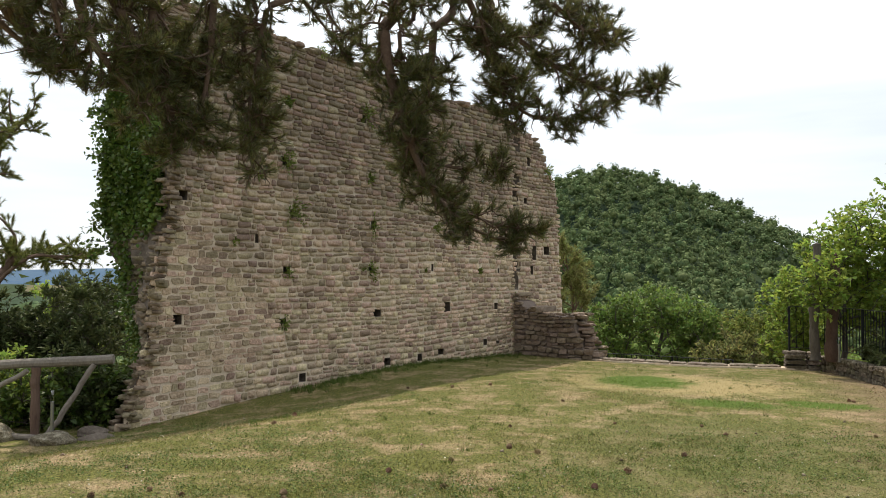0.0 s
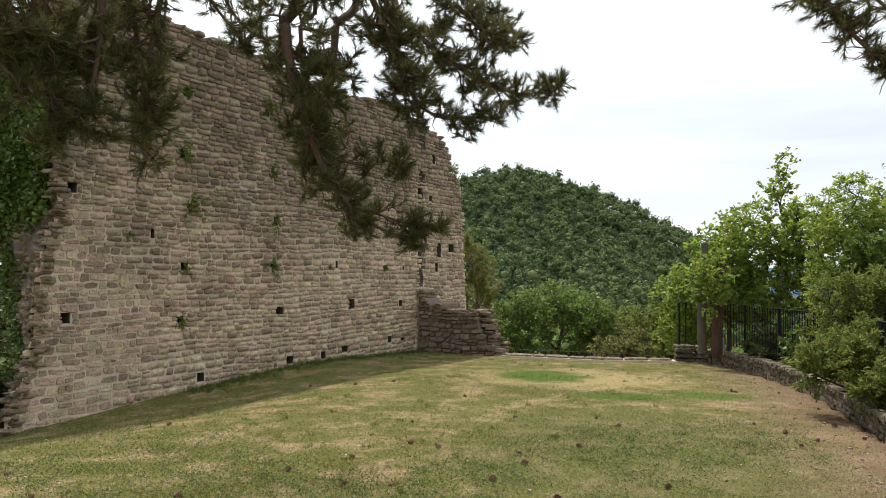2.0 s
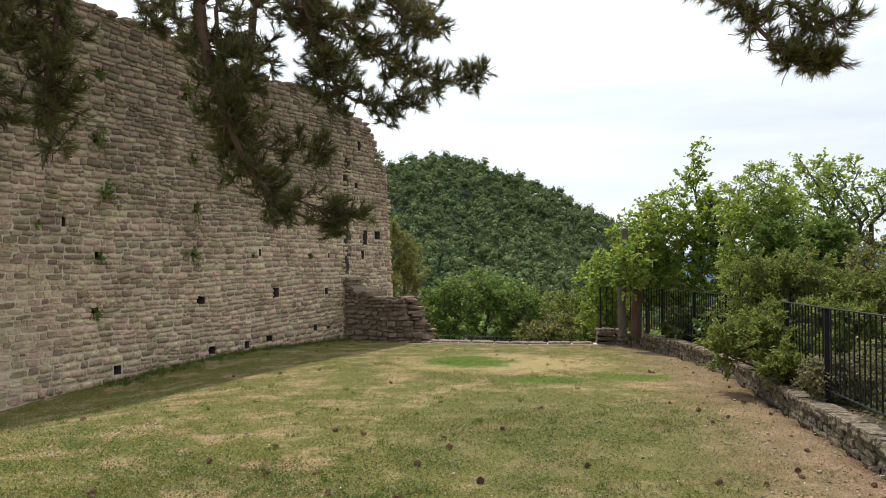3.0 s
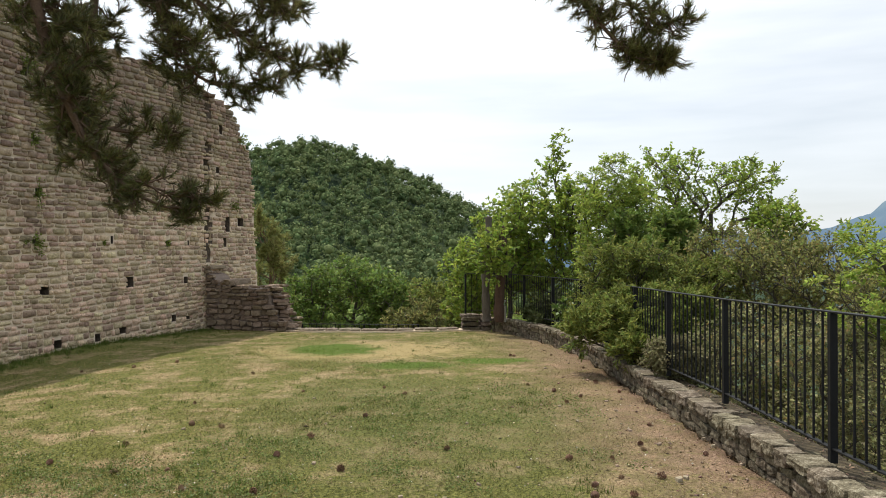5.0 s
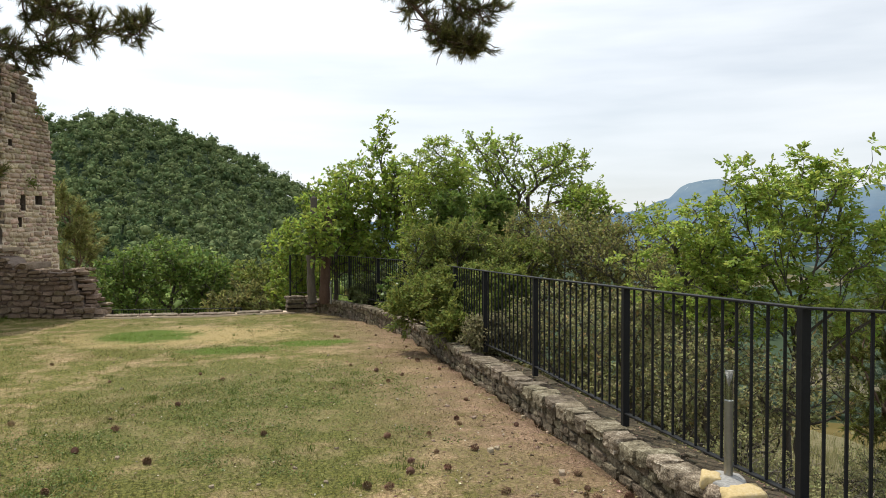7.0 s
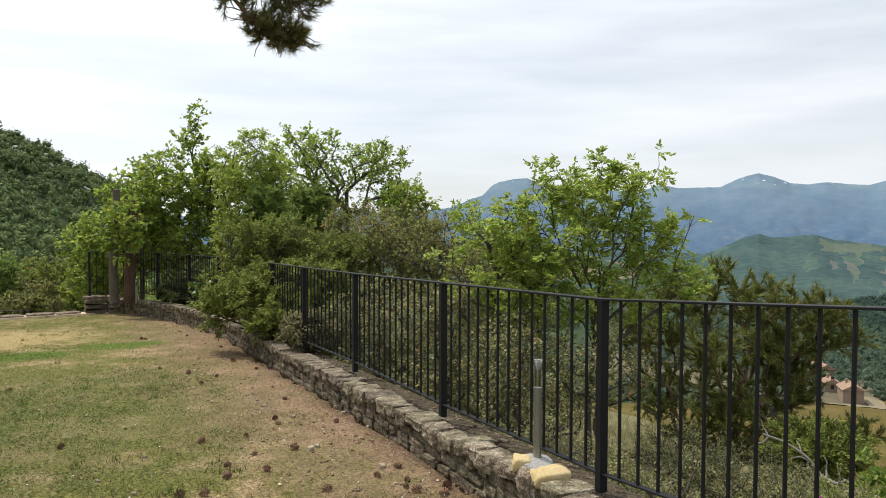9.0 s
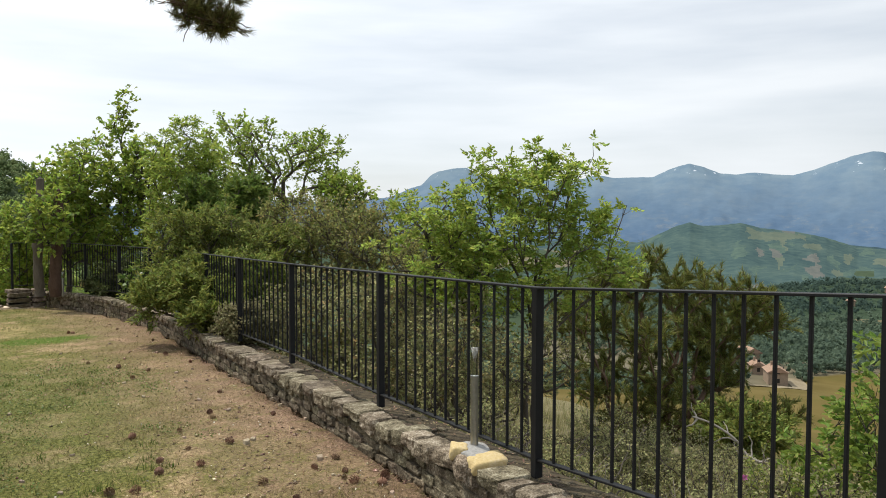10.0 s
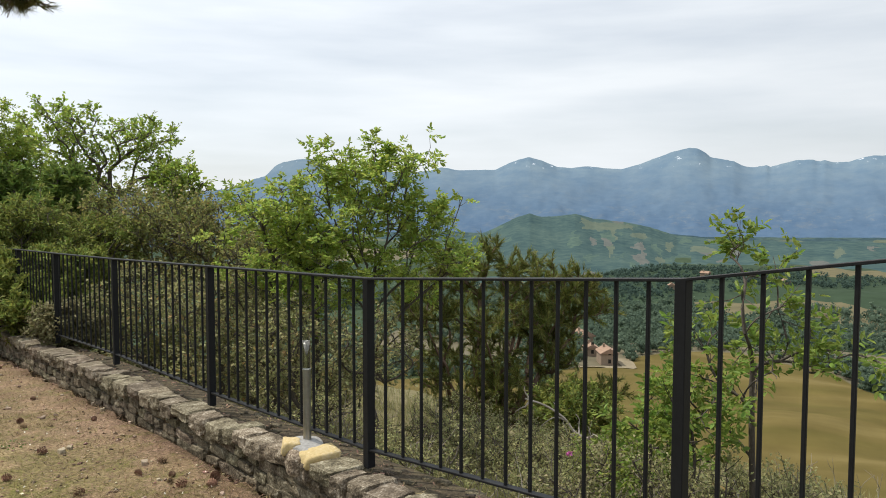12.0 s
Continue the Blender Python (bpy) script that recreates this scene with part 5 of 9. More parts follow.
def far_parapet():
    wall = new("wall_far_edge")
    tagged(wall, "pale flat edging stones along the lawn's far rim", "wall", kind="structure")
    rng = random.Random(43)
    caps, cv, cf = stone_bank(10, "edging_stone", M_CAP, 0.14, 71, slab_mesh)
    bank, bv, bf = stone_bank(10, "stone", M_PARAPET, 0.24, 52)
    line = FAR_EDGE[:5]
    q, p, d = along(line, 0.05)
    right = np.stack([d[:, 1], -d[:, 0]], 1)
    v, f = [], []
    for k in range(len(q)):
        g = float(terrace(np.array(p[k, 0]), np.array(p[k, 1])))
        a, b = p[k] - right[k] * 0.02, p[k] + right[k] * 0.34
        v.extend(([a[0], a[1], g - 0.1], [a[0], a[1], g + 0.03], [b[0], b[1], g + 0.03], [b[0], b[1], g - 1.3]))
    for k in range(len(q) - 1):
        a, b = 4 * k, 4 * k + 4
        f.extend(((a, b, b + 1, a + 1), (a + 1, b + 1, b + 2, a + 2), (a + 2, b + 2, b + 3, a + 3)))
    put("mortar_core", mesh_of("mortar_core", np.array(v), f, M_MORTAR), wall)
    s = 0.0
    while s < q[-1] - 0.05:
        w = rng.uniform(0.26, 0.60)
        k = min(len(q) - 1, int((s + w / 2) / 0.05))
        g = float(terrace(np.array(p[k, 0]), np.array(p[k, 1])))
        m = Matrix.Identity(4)
        m.col[0][:3] = (d[k][0], d[k][1], 0)
        m.col[1][:3] = (right[k][0], right[k][1], 0)
        tall = 0.34 if q[k] < 0.75 else 0.03
        m.col[3][:3] = (p[k][0], p[k][1], g + tall)
        put("edging_stone", caps[rng.randrange(10)], wall, "", m @ Matrix.Rotation(rng.uniform(-.1, .1), 4, "Z") @ Matrix.Translation((0, 0.34, 0)) @ Matrix.Diagonal((w + 0.01, 0.34, rng.uniform(0.06, 0.08), 1)))
        if tall > 0.1:
            for row in range(3):
                put("stone", bank[rng.randrange(10)], wall, "", m @ Matrix.Translation((0, 0.09, -0.07 - 0.11 * row)) @ Matrix.Diagonal((w - 0.012, 0.12, 0.1, 1)))
                put("stone", bank[rng.randrange(10)], wall, "", m @ Matrix.Translation((0, 0.05, -0.07 - 0.11 * row)) @ Matrix.Rotation(math.pi, 4, "Z") @ Matrix.Diagonal((w - 0.012, 0.3, 0.1, 1)))
        s += w


far_parapet()

# ---- iron railing on the parapet ----
# foot of each post and height of the handrail there
POSTS = [(2.20, -1.42, 0.54, 1.46), (2.82, 0.16, 0.24, 1.185), (3.43, 1.71, 0.125, 1.065), (4.11, 3.32, 0.08, 1.015), (4.89, 5.07, 0.045, 0.955), (5.52, 6.60, 0.0, 0.92), (6.14, 8.02, -0.04, 0.885),
         (6.84, 9.66, -0.08, 0.85), (7.42, 11.3, -0.12, 0.815), (7.86, 13.0, -0.16, 0.785), (8.08, 14.6, -0.2, 0.77), (8.12, 15.85, -0.2, 0.77), (7.35, 16.1, -0.2, 0.77)]


def railing(posts, name, label, group, rail_top=True):
    rail = new(name)
    tagged(rail, label, "railing", group)
    post_me, bar_me = {}, {}
    for k, (x, y, z, top) in enumerate(posts):
        a = posts[min(k + 1, len(posts) - 1)]
        b = posts[max(k - 1, 0)]
        yaw = math.atan2(a[1] - b[1], a[0] - b[0])
        h = round(top - z, 2)
        if h not in post_me:
            post_me[h] = box_mesh("post", 0.042, 0.046, h - 0.006, M_IRON, 0.003)
        put("post", post_me[h], rail, "", Matrix.Translation((x, y, z)) @ Matrix.Rotation(yaw, 4, "Z"))
    for (ax, ay, az, at), (bx, by, bz, bt) in zip(posts[:-1], posts[1:]):
        run = math.hypot(bx - ax, by - ay)
        yaw = math.atan2(by - ay, bx - ax)
        for part_name, za, zb, w, t in (("handrail", at, bt, 0.046, 0.011), ("bottom_rail", az + 0.085, bz + 0.085, 0.034, 0.011)):
            tilt = math.atan2(zb - za, run)
            length = math.hypot(run, zb - za)
            me = box_mesh(part_name, length + (0.004 if part_name == "handrail" else -0.04), w, t, M_IRON, 0.002, -t if part_name == "handrail" else 0)
            put(part_name, me, rail, "", Matrix.Translation(((ax + bx) / 2, (ay + by) / 2, (za + zb) / 2)) @ Matrix.Rotation(yaw, 4, "Z") @ Matrix.Rotation(-tilt, 4, "Y"))
        count = max(2, round(run / 0.129))
        for k in range(1, count):
            s = k / count
            z0, z1 = az + (bz - az) * s + 0.09, at + (bt - at) * s - 0.008
            h = round(z1 - z0, 2)
            if h not in bar_me:
                bar_me[h] = box_mesh("bar", 0.0135, 0.0135, h, M_IRON, 0.0025)
            put("bar", bar_me[h], rail, "", Matrix.Translation((ax + (bx - ax) * s, ay + (by - ay) * s, z0)) @ Matrix.Rotation(yaw, 4, "Z"))
    return rail


railing(POSTS, "iron_railing", "dark grey iron railing with upright bars on the parapet", "")
LOWER = [(2.8, 20.6, -1.62, -0.62), (4.3, 19.9, -1.62, -0.63), (5.8, 19.2, -1.62, -0.64), (7.1, 18.6, -1.62, -0.65)]
railing(LOWER, "iron_railing", "grey iron railing of the lower terrace behind the lawn's rim", "")

# ---- plants ----
def unit(v):
    return v / (np.linalg.norm(v, axis=-1, keepdims=True) + 1e-9)


def leaves(rng, at, way, length, width, fold=0.25, spread=0.6, flat=0.0, full=False):
    """One folded leaf at each place, pointing about along way; flat: how far it turns its face to the sky; full: rounded, six corners."""
    n = len(at)
    way = unit(unit(way) + spread * rng.normal(size=(n, 3)))
    if flat:
        way = unit(way * np.array([1, 1, 1 - 0.6 * flat]) - np.array([0, 0, 0.18 * flat]))
    side = unit(np.cross(way, rng.normal(size=(n, 3)) * (1 - 0.65 * flat) + np.array([0, 0, 1.7 * flat])))
    up = np.cross(side, way)
    ln = length * rng.uniform(0.65, 1.2, (n, 1))
    wd = width * rng.uniform(0.7, 1.2, (n, 1))
    a, c = at, at + way * ln - up * ln * 0.10 * (flat > 0)
    if full:
        m1, m2 = at + way * ln * 0.30, at + way * ln * 0.68
        lift = up * wd * fold
        v = np.stack([a, m1 + side * wd * 0.42 + lift, m2 + side * wd * 0.40 + lift * 0.8, c, m2 - side * wd * 0.40 + lift * 0.8, m1 - side * wd * 0.42 + lift], 1).reshape(-1, 3)
        k = 6 * np.arange(n)[:, None]
        return v, np.concatenate([k + np.array([[0, 1, 2, 3]]), k + np.array([[0, 3, 4, 5]])])
    mid = at + way * ln * 0.48
    b, d = mid + side * wd / 2 + up * wd * fold, mid - side * wd / 2 + up * wd * fold
    v = np.stack([a, b, c, d], 1).reshape(-1, 3)
    return v, np.arange(4 * n).reshape(n, 4)


def pinnate(rng, at, way, rachis, pairs, length, width, full=False):
    """Compound leaves that spread level and droop at the tip: pairs of leaflets along a stalk, one at its end."""
    n = len(at)
    way = unit(unit(way) * np.array([1, 1, 0.7]) + 0.60 * rng.normal(size=(n, 3)) * np.array([1, 1, 0.8]) + np.array([0, 0, 0.05]))
    side = unit(np.cross(way, np.array([[0, 0, 1.0]]) + 0.55 * rng.normal(size=(n, 3))))
    size = rng.uniform(0.7, 1.15, (n, 1))
    spots, ways = [], []
    for k in range(pairs):
        s = 0.30 + 0.62 * k / max(1, pairs - 1)
        p = at + way * rachis * size * s - np.array([0, 0, 1.0]) * 0.22 * rachis * s * s
        for sign in (-1, 1):
            spots.append(p)
            ways.append(unit(way * 0.60 + side * sign))
    spots.append(at + way * rachis * size * 0.97 - np.array([0, 0, 1.0]) * 0.22 * rachis)
    ways.append(way)
    return leaves(rng, np.concatenate(spots), np.concatenate(ways), length, width, 0.15, 0.22, 0.38, full)


def needle_tufts(rng, at, way, count, length, half=0.0022):
    """Brushes of needles swept forward round the ends of shoots: thin three-cornered blades."""
    n = len(at) * count
    axis = np.repeat(unit(way), count, 0)
    back = rng.random((n, 1))
    p = np.repeat(at, count, 0) - axis * 1.15 * length * back
    out = unit(np.cross(axis, rng.normal(size=(n, 3))))
    d = unit(axis + out * rng.uniform(0.25, 1.05, (n, 1)) * (0.7 + 0.5 * back) + 0.12 * rng.normal(size=(n, 3)))
    side = unit(np.cross(d, rng.normal(size=(n, 3)))) * half
    tip = p + d * length * rng.uniform(0.7, 1.1, (n, 1))
    v = np.stack([p - side, p + side, tip], 1).reshape(-1, 3)
    return v, np.arange(3 * n).reshape(n, 3)


def bent(rng, start, way, length, pieces=6, wobble=0.25, lift=0.2):
    """A wandering line that bends upwards (lift above 0) or droops."""
    p, d = [np.array(start, float)], unit(np.array(way, float))
    for _ in range(pieces):
        d = unit(d + wobble * rng.normal(size=3) + np.array([0, 0, lift]))
        p.append(p[-1] + d * length / pieces)
    return np.array(p)


def on_line(line, s):
    q = np.linspace(0, 1, len(line))
    return np.stack([np.interp(s, q, line[:, k]) for k in range(3)], -1)


def woody(name, base, height, spread, seed, leaf_mat, label, category, style="oak", density=1.0, stems=1, clear=0.2, radius=0.05, lift=0.12, taper=0.75,
          bark=None, group="", tip_only=0.35, limb_count=16, leaf_scale=1.0, lean=(0, 0), dry=0, crown_name="crown", fan=0.32):
    """A tree or bush: stems, limbs, twigs and many single leaves. taper: how far the crown narrows to its top."""
    rng = np.random.default_rng(seed)
    tree = thing(name, base, label, category, group)
    wood, twigs, spots, ways = Heap(), Heap(), [], []
    for s in range(stems):
        a = 2 * math.pi * (s + rng.random()) / stems
        off = 0.0 if stems == 1 else fan * rng.uniform(0.5, 1.2)
        way = np.array([math.cos(a) * off + lean[0], math.sin(a) * off + lean[1], 1.0])
        start = np.array([math.cos(a), math.sin(a), 0]) * (0.0 if stems == 1 else radius * 1.6)
        stem = bent(rng, start - np.array([0, 0, 0.25]), way, height * (1.0 if s == 0 else rng.uniform(0.72, 0.98)) * math.sqrt(1 + off * off) * 0.97 + 0.25, 9, 0.10, 0.03)
        r = radius / math.sqrt(stems)
        wood.add(*tube_arrays(stem, np.linspace(r, r * 0.18, len(stem)), 7))
        for k in range(limb_count // stems + 1):
            t = clear + (1 - clear) * (k + rng.random()) / (limb_count // stems + 1)
            t = min(t, 0.98)
            p = on_line(stem, np.array([t]))[0]
            az = rng.uniform(0, 2 * math.pi) if stems == 1 else a + rng.normal() * 1.1
            rel = (t - clear) / (1 - clear)
            reach = spread * (1 - taper * rel) * (0.55 + 0.45 * min(1, rel * 5 + 0.4)) * rng.uniform(0.6, 1.1)
            limb = bent(rng, p, (math.cos(az), math.sin(az), rng.uniform(0.1, 0.7)), reach, 6, 0.2, lift)
            wood.add(*tube_arrays(limb, np.linspace(max(0.006, r * 0.42 * (1 - 0.6 * t)), 0.004, len(limb)), 5))
            shoots = max(5, int(reach / 0.075))
            for j in range(shoots):
                u = rng.uniform(tip_only, 1.0)
                q = on_line(limb, np.array([u]))[0]
                d = unit(limb[-1] - limb[0]) + 0.9 * rng.normal(size=3) + np.array([0, 0, 0.25])
                shoot = bent(rng, q, d, rng.uniform(0.14, 0.34) * (0.6 + spread * 0.25), 2, 0.25, 0.12)
                twigs.add(*tube_arrays(shoot, np.linspace(0.004, 0.0018, len(shoot)), 3))
                m = max(2, int(rng.poisson(7 * density)))
                u2 = rng.uniform(0.25, 1.0, m)
                spots.append(on_line(shoot, u2))
                ways.append(np.repeat(unit(shoot[-1] - shoot[0])[None], m, 0))
        top = stem[-1]
        m = int(5 * density)
        spots.append(np.repeat(top[None], m, 0) + rng.normal(size=(m, 3)) * 0.05)
        ways.append(np.repeat(np.array([[0, 0, 1.0]]), m, 0))
    spots, ways = np.concatenate(spots), np.concatenate(ways)
    spots = spots + rng.normal(size=spots.shape) * (0.05 if style == "oak" else 0.025)
    put("trunk", wood.mesh("trunk", bark or M_BARK, True), tree)
    tagged(put("brushwood", twigs.mesh("brushwood", bark or M_BARK), tree), kind="stuff")
    h = Heap()
    k = leaf_scale
    if style == "ash":
        h.add(*pinnate(rng, spots, ways, 0.17 * k, 4, 0.060 * k, 0.024 * k))
    elif style == "oak":
        three = np.repeat(spots, 3, 0)
        h.add(*leaves(rng, three + rng.normal(size=three.shape) * 0.03, np.repeat(ways, 3, 0), 0.085 * k, 0.055 * k, 0.2, 0.9, 0.4))
    elif style == "juniper":
        many = np.repeat(spots, 4, 0)
        h.add(*leaves(rng, many + rng.normal(size=many.shape) * 0.018, np.repeat(ways, 4, 0) + np.array([0, 0, 0.3]), 0.080 * k, 0.026 * k, 0.4, 0.5))
    elif style == "small":
        many = np.repeat(spots, 4, 0)
        h.add(*leaves(rng, many + rng.normal(size=many.shape) * 0.03, np.repeat(ways, 4, 0), 0.034 * k, 0.020 * k, 0.2, 0.9, 0.35))
    elif style == "needle":
        many = np.repeat(spots, 9, 0)
        h.add(*leaves(rng, many, np.repeat(ways, 9, 0), 0.10 * k, 0.010 * k, 0.1, 0.55))
    tagged(put(crown_name, h.mesh(crown_name, leaf_mat), tree), kind="stuff")
    if dry:
        pick = rng.integers(0, len(spots), dry)
        v, f = leaves(rng, spots[pick], ways[pick], 0.07, 0.035, 0.2, 0.9)
        put("dry_foliage", mesh_of("dry_foliage", v, f, M_DRYLEAF), tree, "withered yellow leaves")
    return tree


def foot(x, y, sink=0.0):
    return (x, y, float(height(np.array([x]), np.array([y]))[0]) - sink)


def rooted(x, y, top):
    """Foot of a plant at x, y, and how tall it stands so that it reaches the height top."""
    f = foot(x, y)
    return f, top - f[2]


# trees behind the railing
def add_tree(name, x, y, top, spread, seed, mat, label, category, **more):
    f, h = rooted(x, y, top - 0.12 - 0.10 * spread)
    return woody(name, f, h, spread, seed, mat, label, category, **more)


def sight(heading, dist):
    return dist * math.sin(radians(heading)) + 0.2, dist * math.cos(radians(heading)) - 0.09


def smooth_line(points, n):
    """A soft curve through points (Catmull-Rom)."""
    p = np.array(points, float)
    p = np.vstack([2 * p[0] - p[1], p, 2 * p[-1] - p[-2]])
    out = []
    for k in range(1, len(p) - 2):
        t = np.linspace(0, 1, n, endpoint=False)[:, None]
        a, b, c, d = p[k - 1], p[k], p[k + 1], p[k + 2]
        out.append(0.5 * (2 * b + (c - a) * t + (2 * a - 5 * b + 4 * c - d) * t ** 2 + (3 * b - a - 3 * c + d) * t ** 3))
    return np.vstack(out + [p[-2][None]])


def crown_tree(name, heading, dist, blobs, seed, leaf_mat, label, category, style="oak", radius=0.06, twigs=6, per=8, leaf=1.0, spacing=0.2, bark=None, group="", fork=0.45, dry=0, shoot=0.22, lean=0.0):
    """A tree whose limbs grow out to fill a crown. blobs: (sideways, away, height, half width, half height, clumps) of the crown's lobes."""
    rng = np.random.default_rng(seed)
    x, y = sight(heading, dist)
    f = np.array(foot(x, y))
    h = radians(heading)
    right, away = np.array([math.cos(h), -math.sin(h), 0]), np.array([math.sin(h), math.cos(h), 0])
    tree = thing(name, tuple(f), label, category, group)
    pts = []
    for side, back, z, rw, rh, count in blobs:
        got, tries = 0, 0
        while got < count and tries < count * 30:
            tries += 1
            d = unit(rng.normal(size=3)) * rng.random() ** 0.42
            p = right * (side + d[0] * rw) + away * (back + d[1] * rw * 0.85) + np.array([0, 0, z + d[2] * rh - f[2]])
            if not pts or min(np.sum((np.array(pts) - p) ** 2, 1)) > spacing ** 2:
                pts.append(p)
                got += 1
    pts = np.array(pts)
    low = np.quantile(pts[:, 2], 0.12)
    mid = pts.mean(0)
    n_trunk = 7
    t = np.linspace(0, 1, n_trunk)[:, None]
    aim = np.array([mid[0] * 0.7, mid[1] * 0.7, max(0.25, low + 0.1)])
    trunk = np.array([0, 0, -0.25]) * (1 - t) + aim * t + rng.normal(size=(n_trunk, 3)) * 0.03 * np.sin(np.pi * t)
    nodes, parent = [*trunk], [-1] + list(range(n_trunk - 1))
    path = list(np.concatenate([[0], np.cumsum(np.linalg.norm(np.diff(trunk, axis=0), axis=1))]))
    left = list(range(len(pts)))
    best = np.full(len(pts), 1e9)
    who = np.zeros(len(pts), int)

    def offer(k):
        step = pts - nodes[k]
        ln = np.linalg.norm(step, axis=1)
        cost = ln * (1 + 0.9 * np.clip(-step[:, 2] / (ln + 1e-6), 0, 1)) + fork * path[k]
        better = cost < best
        best[better], who[better] = cost[better], k

    for k in range(n_trunk // 2, n_trunk):
        offer(k)
    while left:
        i = min(left, key=lambda j: best[j])
        left.remove(i)
        nodes.append(pts[i])
        parent.append(int(who[i]))
        path.append(path[who[i]] + float(np.linalg.norm(pts[i] - nodes[who[i]])))
        offer(len(nodes) - 1)
    n = len(nodes)
    load = np.full(n, 0.35)
    for k in range(n - 1, 0, -1):
        load[parent[k]] += load[k]
    thick = np.clip(radius * (load / load[0]) ** 0.46, 0.0045, None)
    wood, brush, spots, ways = Heap(), Heap(), [], []
    wood.add(*tube_arrays(trunk, np.linspace(radius * 1.15, thick[n_trunk - 1] * 1.05, n_trunk), 8))
    into = {0: np.array([0, 0, 1.0])}
    for k in range(1, n):
        a, b = nodes[parent[k]], nodes[k]
        d = unit(b - a)
        into[k] = d
        if k < n_trunk:
            continue
        ln = np.linalg.norm(b - a)
        line = smooth_line([a, a + (into[parent[k]] * 0.30 + d * 0.70) * ln * 0.5 + rng.normal(size=3) * 0.03 * ln, b], 2)
        wood.add(*tube_arrays(line, np.linspace(min(thick[parent[k]], thick[k] * 1.25), thick[k], len(line)), 4 if thick[k] < 0.02 else 6))
        for _ in range(twigs):
            q = on_line(line, np.array([rng.uniform(0.55, 1.0)]))[0]
            twig = bent(rng, q, d * 0.55 + 0.85 * rng.normal(size=3) + np.array([0, 0, 0.22]), shoot * rng.uniform(0.5, 1.3), 1 if dist > 11 else 2, 0.25, 0.12)
            brush.add(*tube_arrays(twig, np.linspace(0.0042, 0.0020, len(twig)), 3))
            m = max(2, int(rng.poisson(per)))
            spots.append(on_line(twig, 1 - 0.75 * rng.random(m) ** 1.6))
            ways.append(np.repeat(unit(twig[-1] - twig[0])[None], m, 0))
    spots, ways = np.concatenate(spots), np.concatenate(ways)
    put("trunk", wood.mesh("trunk", bark or M_BARK, True), tree)
    tagged(put("brushwood", brush.mesh("brushwood", bark or M_BARK), tree), kind="stuff")
    if style == "ash":
        v, fc = pinnate(rng, spots, ways, 0.18 * leaf, 4, 0.068 * leaf, 0.032 * leaf, dist < 9)
    elif style == "needle":
        v, fc = needle_tufts(rng, spots, ways, 11, 0.082 * leaf, 0.0048 * leaf)
    elif style == "juniper":
        many = np.repeat(spots, 3, 0)
        v, fc = leaves(rng, many + rng.normal(size=many.shape) * 0.02, np.repeat(ways, 3, 0) + np.array([0, 0, 0.15]), 0.070 * leaf, 0.022 * leaf, 0.3, 0.55, 0.45)
    elif style == "small":
        many = np.repeat(spots, 2, 0)
        v, fc = leaves(rng, many + rng.normal(size=many.shape) * 0.025, np.repeat(ways, 2, 0), 0.042 * leaf, 0.026 * leaf, 0.2, 0.9, 0.35)
    else:
        v, fc = leaves(rng, spots + rng.normal(size=spots.shape) * 0.025, ways, 0.105 * leaf, 0.068 * leaf, 0.2, 0.8, 0.40)
    tagged(put("crown", mesh_of("crown", v, fc, leaf_mat), tree), kind="stuff")
    if dry:
        pick = rng.integers(0, len(spots), dry)
        v, fc = leaves(rng, spots[pick], ways[pick], 0.07, 0.035, 0.2, 0.9)
        put("dry_foliage", mesh_of("dry_foliage", v, fc, M_DRYLEAF), tree, "withered yellow leaves")
    return tree


